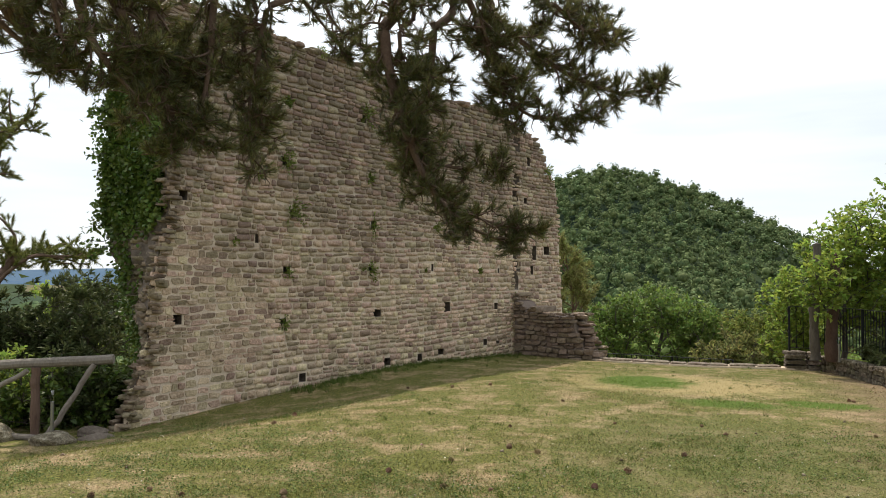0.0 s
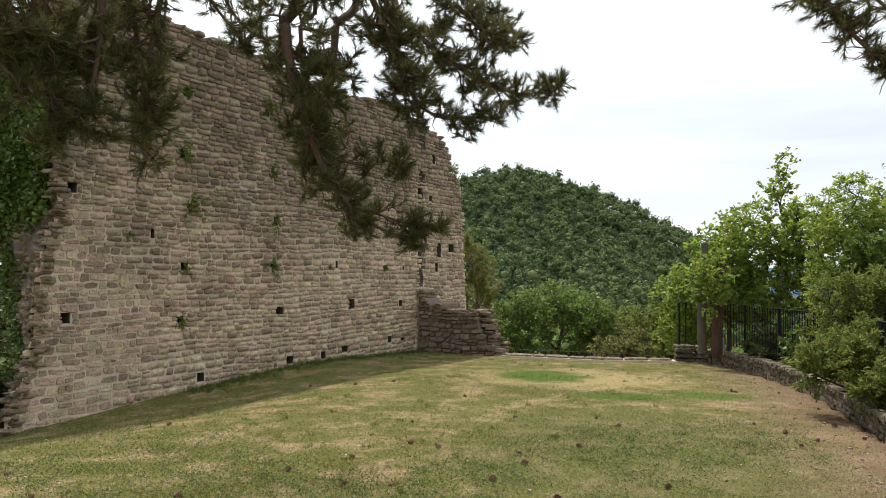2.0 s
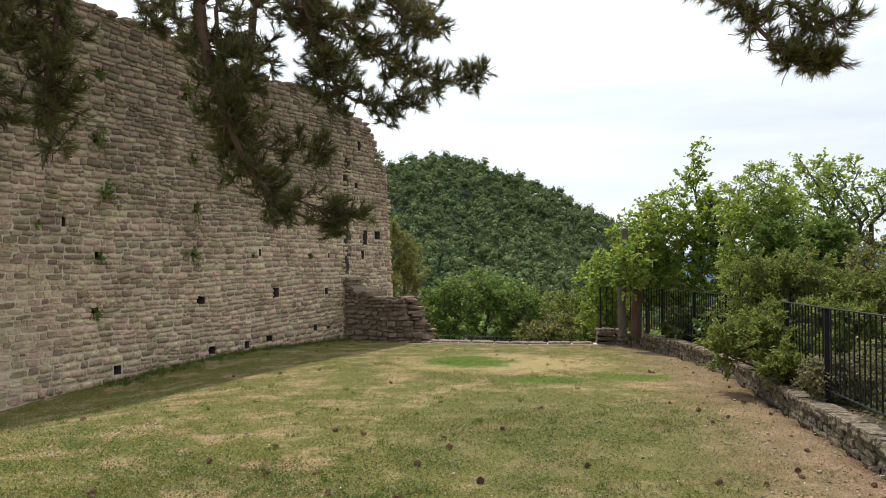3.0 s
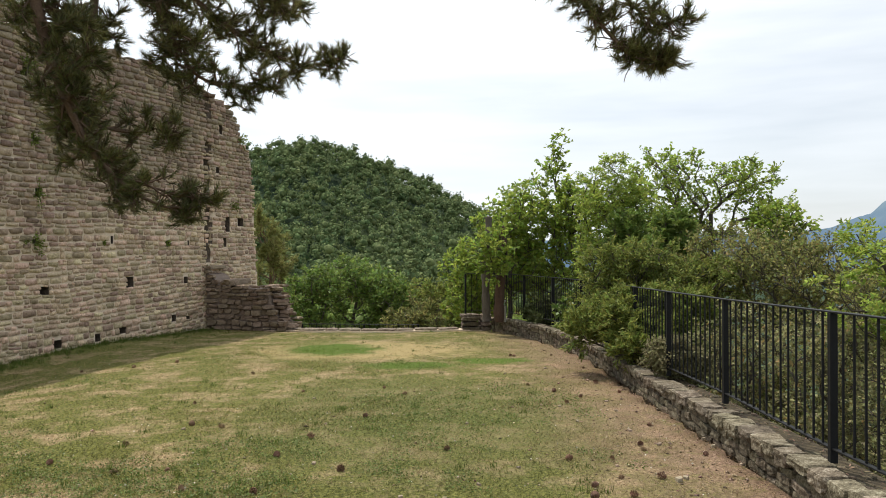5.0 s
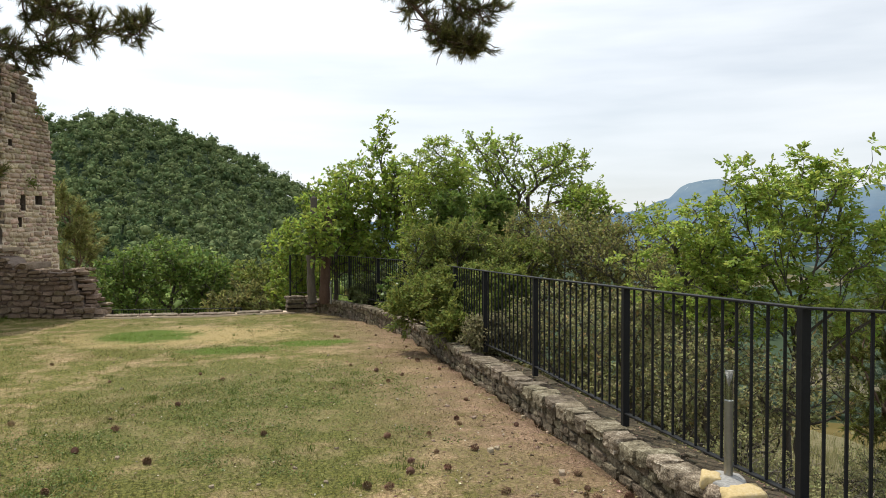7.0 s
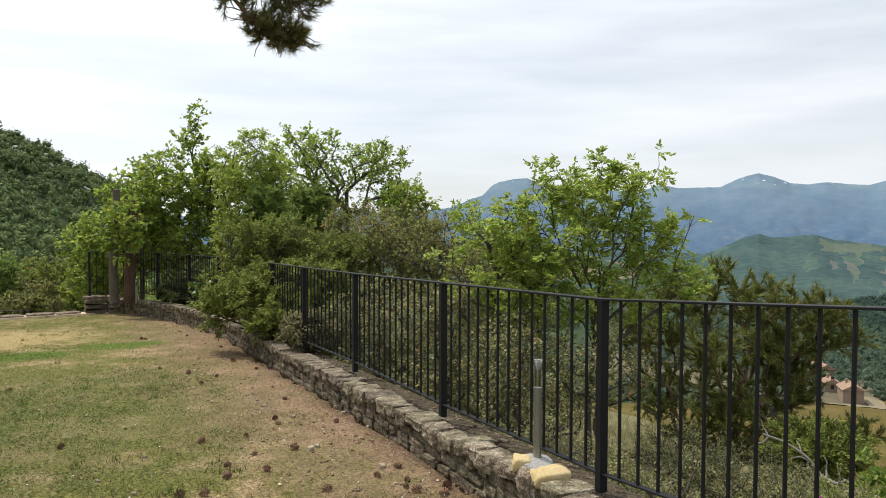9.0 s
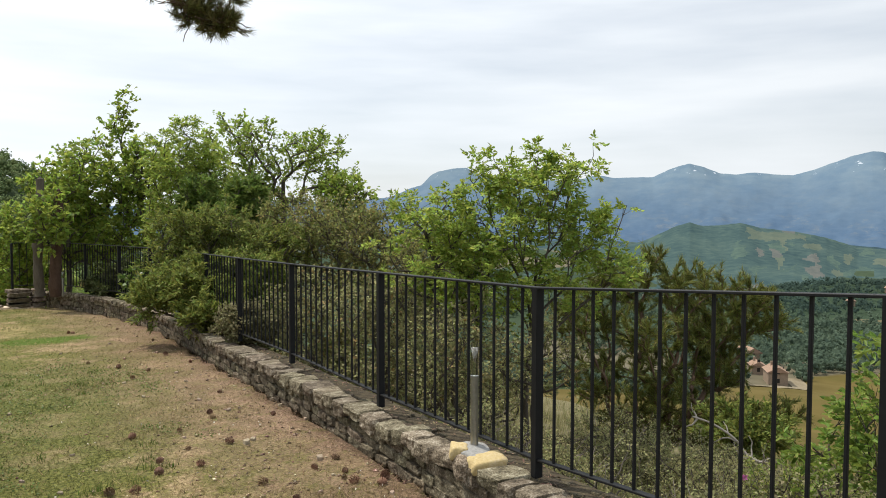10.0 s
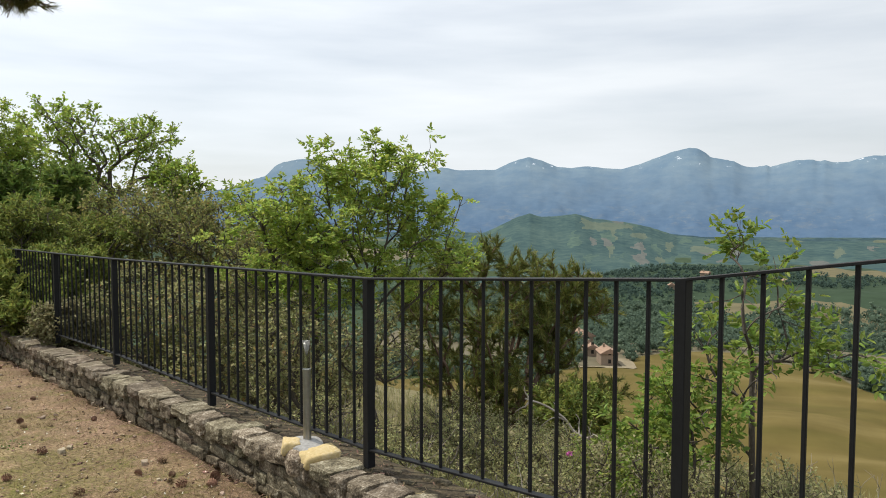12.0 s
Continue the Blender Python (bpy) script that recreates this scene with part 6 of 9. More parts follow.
# crowns behind the railing: heading and distance of the foot, lobes of the crown
CROWNS = [
    ("oak_tree", 29.8, 19.0, ((0.0, 0, 2.15, 1.05, 1.2, 105), (0.3, 0, 3.5, 0.22, 0.75, 11), (-0.55, 0.2, 1.2, 0.8, 0.7, 36), (0.0, 0, 0.6, 1.0, 0.6, 40)), M_OAK, "tall young oak with bright green leaves and one slim leader", "tree", dict(radius=0.10, per=6, twigs=5, leaf=1.1)),
    ("oak_tree", 27.3, 18.2, ((-0.38, -1.5, 1.25, 0.42, 0.6, 30), (0.0, 0, 1.75, 0.85, 0.95, 95), (0.1, 0, 0.75, 0.7, 0.6, 40)), M_OAK, "leafy young oak behind two timber posts", "tree", dict(radius=0.07, per=5.5, twigs=5, leaf=1.1)),
    ("oak_tree", 24.4, 19.6, ((0.0, 0, 0.75, 0.85, 0.75, 60), (0.1, 0, 0.0, 0.9, 0.6, 40)), M_OAK, "low green oak scrub beyond the parapet's corner", "tree", dict(radius=0.05, per=8)),
    ("oak_tree", 32.2, 18.4, ((0.0, 0, 2.3, 0.62, 0.75, 60), (0.0, 0, 1.1, 0.8, 0.7, 55)), M_OAK, "green oak crown beside a taller one", "tree", dict(radius=0.07, per=5.5, twigs=5, leaf=1.1)),
    ("ash_tree", 34.3, 16.2, ((0.0, 0, 2.2, 0.62, 0.80, 60), (0.15, 0, 2.95, 0.20, 0.30, 8), (0.0, 0, 1.1, 0.7, 0.6, 34)), M_ASH, "slender ash with pale green feathered leaves", "tree", dict(style="ash", radius=0.05, per=2.5, twigs=4, leaf=1.1)),
    ("ash_tree", 36.3, 16.4, ((0.0, 0, 2.0, 0.55, 0.75, 46), (0.0, 0, 1.0, 0.6, 0.5, 24)), M_ASH, "light green ash sapling among denser crowns", "tree", dict(style="ash", radius=0.05, per=3.2, twigs=4, leaf=1.1)),
    ("oak_tree", 42.0, 17.8, ((-1.05, 0, 2.95, 0.95, 0.66, 56), (-0.6, -0.2, 2.2, 0.7, 0.4, 20), (0.55, 0, 2.75, 0.74, 0.66, 46), (1.05, 0, 2.1, 0.6, 0.4, 20), (0.0, 0, 1.7, 0.5, 0.4, 10)), M_OAK, "forked old oak with dark crooked limbs and an open crown", "tree", dict(radius=0.085, per=8, twigs=5, fork=0.25, leaf=0.82)),
    ("oak_tree", 38.6, 18.9, ((0.0, 0, 1.45, 1.0, 0.6, 50), (0.3, 0, 0.8, 1.0, 0.6, 46)), M_OAK, "light green oak filling a row of trees", "tree", dict(radius=0.08, per=6.5, twigs=5)),
    ("oak_tree", 46.2, 17.0, ((0.0, 0, 1.75, 0.65, 0.45, 34), (0.0, 0, 1.1, 0.7, 0.4, 24)), M_OAK, "lower oak at the end of a row of trees", "tree", dict(radius=0.06, per=8)),
    ("juniper_bush", 35.8, 15.4, ((0.0, 0, 1.5, 0.34, 0.55, 34), (0.0, 0, 0.8, 0.5, 0.5, 30)), M_RIM, "dark upright juniper among lighter trees", "bush", dict(style="juniper", radius=0.06, per=9, twigs=8, leaf=1.6)),
    ("juniper_bush", 38.9, 14.6, ((0.0, 0, 1.45, 0.42, 0.55, 38), (0.1, 0, 0.7, 0.7, 0.5, 34)), M_RIM, "dark juniper in the shade of oaks", "bush", dict(style="juniper", radius=0.06, per=9, twigs=8, leaf=1.6)),
    ("juniper_bush", 31.2, 16.2, ((0.0, 0, -0.1, 0.85, 0.5, 60),), M_DARKPINE, "dark low bush behind the far railing", "bush", dict(style="juniper", radius=0.04, per=14, twigs=7, leaf=1.2)),
    ("oak_bush", 33.6, 14.4, ((0.0, 0, 0.2, 0.8, 0.6, 70),), M_IVY, "dark leafy bush behind the railing", "bush", dict(radius=0.04, per=9)),
    ("juniper_bush", 35.0, 11.6, ((0.0, 0, 1.00, 0.40, 0.36, 34), (0.0, 0, 0.5, 0.50, 0.35, 26)), M_JUNIPER, "yellow-green juniper growing behind the iron railing", "bush", dict(style="juniper", radius=0.05, per=10, twigs=5, leaf=1.0, spacing=0.17, shoot=0.32)),
    ("juniper_bush", 37.0, 11.5, ((0.0, 0, 1.05, 0.34, 0.42, 32), (0.0, 0, 0.5, 0.45, 0.35, 26)), M_JUNIPER, "upright juniper with feathery yellow-green boughs", "bush", dict(style="juniper", radius=0.05, per=10, twigs=5, leaf=1.0, spacing=0.17, shoot=0.32)),
    ("juniper_bush", 39.9, 12.0, ((0.0, 0, 0.75, 0.55, 0.35, 46), (0.4, 0, 0.9, 0.4, 0.25, 24)), M_JUNIPER, "spreading juniper bush behind the railing", "bush", dict(style="juniper", radius=0.05, per=10, twigs=5, leaf=1.0, spacing=0.17, shoot=0.32)),
    ("hawthorn_bush", 42.6, 13.0, ((0.0, 0, 1.15, 0.8, 0.55, 80), (0.1, 0, 0.3, 0.9, 0.6, 36)), M_BROWNBUSH, "olive-brown thorny bush behind the railing", "bush", dict(style="small", radius=0.05, per=6.5, twigs=5, leaf=1.35, dry=60)),
    ("hawthorn_bush", 45.8, 11.8, ((0.0, 0, 1.10, 0.75, 0.50, 80), (0.0, 0, 0.4, 0.8, 0.5, 36)), M_BROWNBUSH, "broad olive-brown bush with reddish twigs", "bush", dict(style="small", radius=0.05, per=6, twigs=5, leaf=1.3, dry=70)),
    ("hawthorn_bush", 49.0, 10.9, ((0.0, 0, 1.02, 0.70, 0.42, 70), (0.1, 0, 0.4, 0.8, 0.5, 36)), M_BROWNBUSH, "olive-brown bush thinning to bare twigs", "bush", dict(style="small", radius=0.05, per=5.5, twigs=5, leaf=1.25, dry=80)),
    ("hawthorn_bush", 52.6, 9.8, ((0.0, 0, 0.80, 0.6, 0.35, 44), (0.0, 0, 0.2, 0.8, 0.5, 50)), M_BROWNBUSH, "low brown-leaved bush between ash and thorn", "bush", dict(style="small", radius=0.04, per=8, twigs=5, leaf=1.15, dry=50)),
    ("hawthorn_bush", 43.8, 9.2, ((0.0, 0, 0.30, 0.55, 0.40, 34), (0.0, 0, -0.3, 0.6, 0.4, 18)), M_PALE, "tangled thicket with yellowing leaves behind the railing", "bush", dict(style="small", radius=0.03, per=6.5, twigs=5, leaf=1.1, dry=120)),
    ("hawthorn_bush", 49.4, 7.9, ((0.0, 0, 0.35, 0.50, 0.35, 34), (0.0, 0, -0.2, 0.6, 0.4, 18)), M_PALE, "thicket of grey-green twigs and withered leaves", "bush", dict(style="small", radius=0.03, per=8, twigs=6, leaf=1.1, dry=150)),
    ("hawthorn_bush", 54.6, 7.2, ((0.0, 0, 0.15, 0.50, 0.38, 30), (0.0, 0, -0.3, 0.6, 0.3, 14)), M_PALE, "low thicket of thin twigs below the railing", "bush", dict(style="small", radius=0.03, per=8, twigs=6, leaf=1.0, dry=70)),
    ("hawthorn_bush", 60.5, 7.0, ((0.0, 0, 0.05, 0.45, 0.30, 30),), M_PALE, "twiggy thicket at the foot of an ash", "bush", dict(style="small", radius=0.03, per=7, twigs=6, leaf=1.0, dry=30)),
    ("ash_tree", 59.6, 7.8, ((-0.05, 0, 1.48, 0.66, 0.45, 32), (0.10, 0, 1.74, 0.42, 0.20, 10), (0.38, 0, 1.90, 0.30, 0.08, 7), (-0.34, 0, 1.74, 0.14, 0.08, 3), (0.62, 0, 1.20, 0.34, 0.36, 12), (0.95, 0, 1.50, 0.16, 0.1, 4), (-0.1, 0, 0.75, 0.6, 0.3, 14), (0.75, 0, 0.80, 0.4, 0.3, 11)), M_ASH, "flowering ash with fresh green feathered leaves behind the railing", "tree", dict(style="ash", radius=0.032, per=5.6, twigs=3, leaf=0.82, spacing=0.19, shoot=0.20, fork=0.8)),
    ("ash_tree", 53.0, 7.9, ((0.0, 0, 1.28, 0.58, 0.40, 26), (0.0, 0, 0.75, 0.55, 0.32, 14)), M_ASH, "smaller bushy green ash beside a taller one", "tree", dict(style="ash", radius=0.035, per=5.2, twigs=3, leaf=0.78, spacing=0.16, shoot=0.2)),
    ("ash_tree", 56.2, 7.6, ((0.0, 0, 0.95, 0.42, 0.34, 20), (0.0, 0, 0.40, 0.45, 0.3, 9)), M_ASH, "low leafy ash shoots growing through the railing's shade", "tree", dict(style="ash", radius=0.03, per=4.4, twigs=4, leaf=0.75, spacing=0.14, shoot=0.18)),
    ("ash_tree", 88.2, 5.1, ((0.0, 0, 0.62, 0.44, 0.50, 13), (0.02, 0, 1.12, 0.16, 0.14, 4), (0.42, 0, 0.52, 0.25, 0.2, 5), (-0.3, 0, 0.2, 0.2, 0.3, 5)), M_SAPLING, "thin ash sapling with large leaves on the slope", "tree", dict(style="ash", radius=0.022, per=2.4, twigs=3, leaf=0.86, spacing=0.13, shoot=0.17)),
    ("ash_tree", 84.3, 4.9, ((0.0, 0, 0.10, 0.22, 0.36, 11),), M_SAPLING, "low ash shoot with large leaves on the slope", "tree", dict(style="ash", radius=0.014, per=2.2, twigs=3, leaf=0.85, spacing=0.13, shoot=0.15)),
    ("pine_tree", 69.6, 10.4, ((-0.25, 0, -0.85, 0.95, 0.45, 60), (-0.1, 0, -0.15, 0.95, 0.40, 54), (0.45, 0, 0.42, 0.50, 0.34, 30), (0.95, 0, 0.10, 0.36, 0.12, 12), (1.45, 0, -1.15, 0.35, 0.12, 12), (0.15, 0, -1.35, 0.95, 0.35, 60), (0.95, -0.1, -1.25, 0.5, 0.22, 22), (-0.55, 0, 0.45, 0.45, 0.34, 24), (0.75, 0, -0.6, 0.4, 0.3, 22), (-1.0, 0, 0.0, 0.45, 0.45, 26), (1.05, 0, 0.30, 0.36, 0.22, 18), (1.30, 0, 0.02, 0.26, 0.14, 12), (0.7, 0.1, -0.15, 0.45, 0.25, 20), (-0.1, 0, 0.78, 0.16, 0.18, 6)), M_PINE_GREEN, "bushy young pine on the slope below the railing", "tree", dict(style="needle", radius=0.09, per=5, twigs=5, leaf=1.2, spacing=0.16, bark=M_PINE_BARK, shoot=0.20)),
    ("juniper_bush", 75.6, 8.8, ((0.0, 0, -0.98, 0.42, 0.24, 30),), M_JUNIPER, "low green juniper on the slope", "bush", dict(style="juniper", radius=0.03, per=14, twigs=7, spacing=0.13)),
    ("juniper_bush", 70.5, 7.4, ((0.0, 0, -1.02, 0.6, 0.22, 40),), M_PALE, "low dark scrub under a young pine", "bush", dict(style="small", radius=0.02, per=15, twigs=6, leaf=0.62, spacing=0.13)),
    ("juniper_bush", 75.5, 7.0, ((0.0, 0, -0.95, 0.5, 0.2, 30),), M_PALE, "low grey-green scrub with bare twigs", "bush", dict(style="small", radius=0.02, per=12, twigs=6, leaf=0.6, spacing=0.13)),
    ("juniper_bush", 66.0, 7.8, ((0.0, 0, -0.9, 0.6, 0.22, 36),), M_PALE, "low scrub at the slope's head", "bush", dict(style="small", radius=0.02, per=13, twigs=6, leaf=0.62, spacing=0.13)),
    ("ash_tree", 81.2, 5.3, ((0.0, 0, -0.15, 0.30, 0.34, 13),), M_SAPLING, "low leafy ash shoot beside the railing's corner", "tree", dict(style="ash", radius=0.014, per=2.6, twigs=3, leaf=0.9, spacing=0.13, shoot=0.15)),
    ("scrub_bush", 86.5, 5.7, ((0.0, 0, -0.72, 0.55, 0.24, 36),), M_PALE, "dark twiggy scrub under an ash sapling", "bush", dict(style="small", radius=0.02, per=11, twigs=6, leaf=0.62, spacing=0.12, dry=30)),
    ("scrub_bush", 91.0, 5.3, ((0.0, 0, -0.60, 0.45, 0.22, 28),), M_PALE, "low twiggy scrub at the slope's edge", "bush", dict(style="small", radius=0.02, per=11, twigs=6, leaf=0.62, spacing=0.12)),
    ("scrub_bush", 80.5, 6.4, ((0.0, 0, -0.82, 0.50, 0.24, 34),), M_JUNIPER, "low olive scrub below the railing", "bush", dict(style="small", radius=0.02, per=11, twigs=6, leaf=0.7, spacing=0.12)),
    ("hawthorn_bush", 41.0, 10.3, ((0.0, 0, -0.25, 0.75, 0.55, 44),), M_PALE, "shady tangled thicket behind the iron railing", "bush", dict(style="small", radius=0.03, per=7, twigs=6, leaf=1.25, spacing=0.16, dry=70)),
    ("hawthorn_bush", 46.6, 9.6, ((0.0, 0, -0.35, 0.75, 0.55, 44),), M_BROWNBUSH, "olive thicket with withered leaves behind the bars", "bush", dict(style="small", radius=0.03, per=7, twigs=6, leaf=1.25, spacing=0.16, dry=110)),
    ("hawthorn_bush", 51.6, 9.2, ((0.0, 0, -0.45, 0.75, 0.55, 44),), M_PALE, "low thicket of leaves and dead twigs on the slope", "bush", dict(style="small", radius=0.03, per=7, twigs=6, leaf=1.2, spacing=0.16, dry=80)),
    ("hawthorn_bush", 57.2, 8.8, ((0.0, 0, -0.60, 0.70, 0.45, 38),), M_PALE, "grey-green thicket in the shade of ash trees", "bush", dict(style="small", radius=0.03, per=7, twigs=6, leaf=1.15, spacing=0.16, dry=40)),
    ("sage_bush", 38.4, 8.75, ((0.05, 0, 0.17, 0.27, 0.21, 46), (0.30, 0.05, 0.06, 0.16, 0.12, 14)), M_GREYBUSH, "small grey-green bush on the parapet by a railing post", "bush", dict(style="small", radius=0.02, per=13, twigs=7, leaf=0.95, spacing=0.07, shoot=0.10)),
]
for k, (name, hd, dist, blobs, mat, label, kind, more) in enumerate(CROWNS):
    crown_tree(name, hd, dist, blobs, 500 + k, mat, label, kind, **more)
# juniper boughs that push through the railing and hang over the capstones
crown_tree("juniper_bush", 36.3, 10.8, ((0.0, -0.5, 0.46, 0.62, 0.32, 60), (-0.60, -0.3, 0.34, 0.34, 0.24, 18), (0.62, -0.55, 0.52, 0.36, 0.28, 32), (0.05, -1.05, 0.16, 0.42, 0.20, 30), (0.45, -0.8, 0.18, 0.36, 0.22, 28)), 560, M_JUNIPER,
           "sprawling juniper boughs hanging over the parapet's capstones", "bush", style="juniper", radius=0.05, per=13, twigs=5, leaf=1.1, spacing=0.125, shoot=0.24, fork=0.7)
# thicket beyond the far rim
for k, (hd, dist, top, wide, mat, style, label) in enumerate(((12.6, 25.4, 0.78, 1.0, M_RIM, "oak", "light green leafy tree below the far rim"), (15.4, 26.6, 1.0, 1.25, M_RIM, "oak", "rounded light green tree beyond the rim"),
                                                              (17.8, 26.0, 0.50, 1.0, M_RIM, "oak", "yellow-green tree in the thicket beyond the rim"), (20.4, 27.0, 0.15, 1.2, M_JUNIPER, "oak", "leafy tree at the thicket's thinner side"),
                                                              (22.6, 24.6, 0.30, 0.9, M_JUNIPER, "juniper", "upright olive juniper beyond the lawn's rim"), (24.4, 25.4, 0.45, 0.9, M_JUNIPER, "juniper", "olive-green juniper beyond the rim"),
                                                              (9.8, 24.6, -0.10, 0.9, M_RIM, "oak", "low light-green scrub beyond the lower railing"), (20.2, 22.6, -0.30, 0.9, M_BROWNBUSH, "juniper", "brownish juniper scrub behind the lower railing"))):
    crown_tree("rim_tree" if style == "oak" else "juniper_bush", hd, dist, ((0, 0, top - 0.75, wide, 0.75, 66), (0.2, 0.3, top - 1.9, wide * 1.1, 0.8, 36)), 600 + k, mat, label, "tree" if style == "oak" else "bush", style=style, radius=0.08, per=7 if style == "oak" else 5, twigs=6, leaf=1.25 if style == "oak" else 2.1, spacing=0.22, shoot=0.3)
# dark scrub behind the log fence
for k, (hd, dist, z, wide, tall, mat, style) in enumerate(((-25.5, 12.6, -0.55, 0.5, 0.6, M_IVY, "oak"), (-26.6, 12.8, -0.35, 0.7, 0.65, M_DARKPINE, "juniper"), (-29.0, 12.6, -0.45, 0.8, 0.6, M_IVY, "oak"), (-31.5, 12.8, -0.3, 0.8, 0.7, M_OAK, "oak"),
                                                           (-25.4, 14.8, 0.1, 0.8, 0.8, M_DARKPINE, "juniper"), (-28.0, 15.4, 0.3, 1.0, 0.8, M_DARKPINE, "juniper"), (-31.0, 15.6, 0.4, 1.1, 0.9, M_DARKPINE, "juniper"), (-24.7, 19.0, 0.75, 1.0, 0.7, M_DARKPINE, "juniper"))):
    crown_tree("dark_bush", hd, dist, ((0, 0, z, wide, tall, 54), (0.1, -0.2, z - 0.8, wide, tall * 0.7, 26)), 640 + k, mat, "dense dark green scrub behind the log fence", "bush", style=style, radius=0.04, per=7 if style == "oak" else 5, twigs=6, leaf=0.9 if style == "oak" else 1.8, spacing=0.13, group="scrub behind the log fence")
add_tree("pine_tree", 6.6, 38.0, 3.3, 2.6, 137, M_BROWNBUSH, "brown-tinged pine standing beyond the end of the wall", "tree", style="needle", density=0.45, limb_count=30, radius=0.16, clear=0.3, taper=0.5, leaf_scale=2.6, bark=M_PINE_BARK)
# trees past the near end of the wall
crown_tree("pine_tree", -36.5, 15.0, ((1.35, 0, 4.0, 0.72, 1.1, 40), (0.9, 0, 2.6, 0.9, 0.5, 20), (2.1, 0, 1.75, 1.0, 0.22, 34), (0.6, 0, 0.9, 1.0, 0.4, 20), (-0.6, 0, 3.0, 0.9, 1.4, 40)), 660, M_PINE_GREEN, "dark pine with flat boughs past the end of the wall", "tree",
           style="needle", radius=0.14, per=8, twigs=6, leaf=1.15, spacing=0.2, bark=M_PINE_BARK, shoot=0.26)
add_tree("cypress_tree", -9.3, 19.6, 1.6, 0.75, 142, M_DARKPINE, "narrow dark cypress below the terrace", "tree", style="juniper", density=0.8, limb_count=36, radius=0.1, clear=0.05, taper=0.8, leaf_scale=1.6)
add_tree("oak_tree", -10.6, 22.0, 1.1, 2.2, 145, M_OAK, "green oak seen past the end of the wall", "tree", style="oak", density=0.6, limb_count=36, radius=0.1, clear=0.1, taper=0.5, leaf_scale=1.5)


# ---- the pine whose boughs hang over the lawn ----
TRUNK_AT = np.array([-3.4, -1.6])


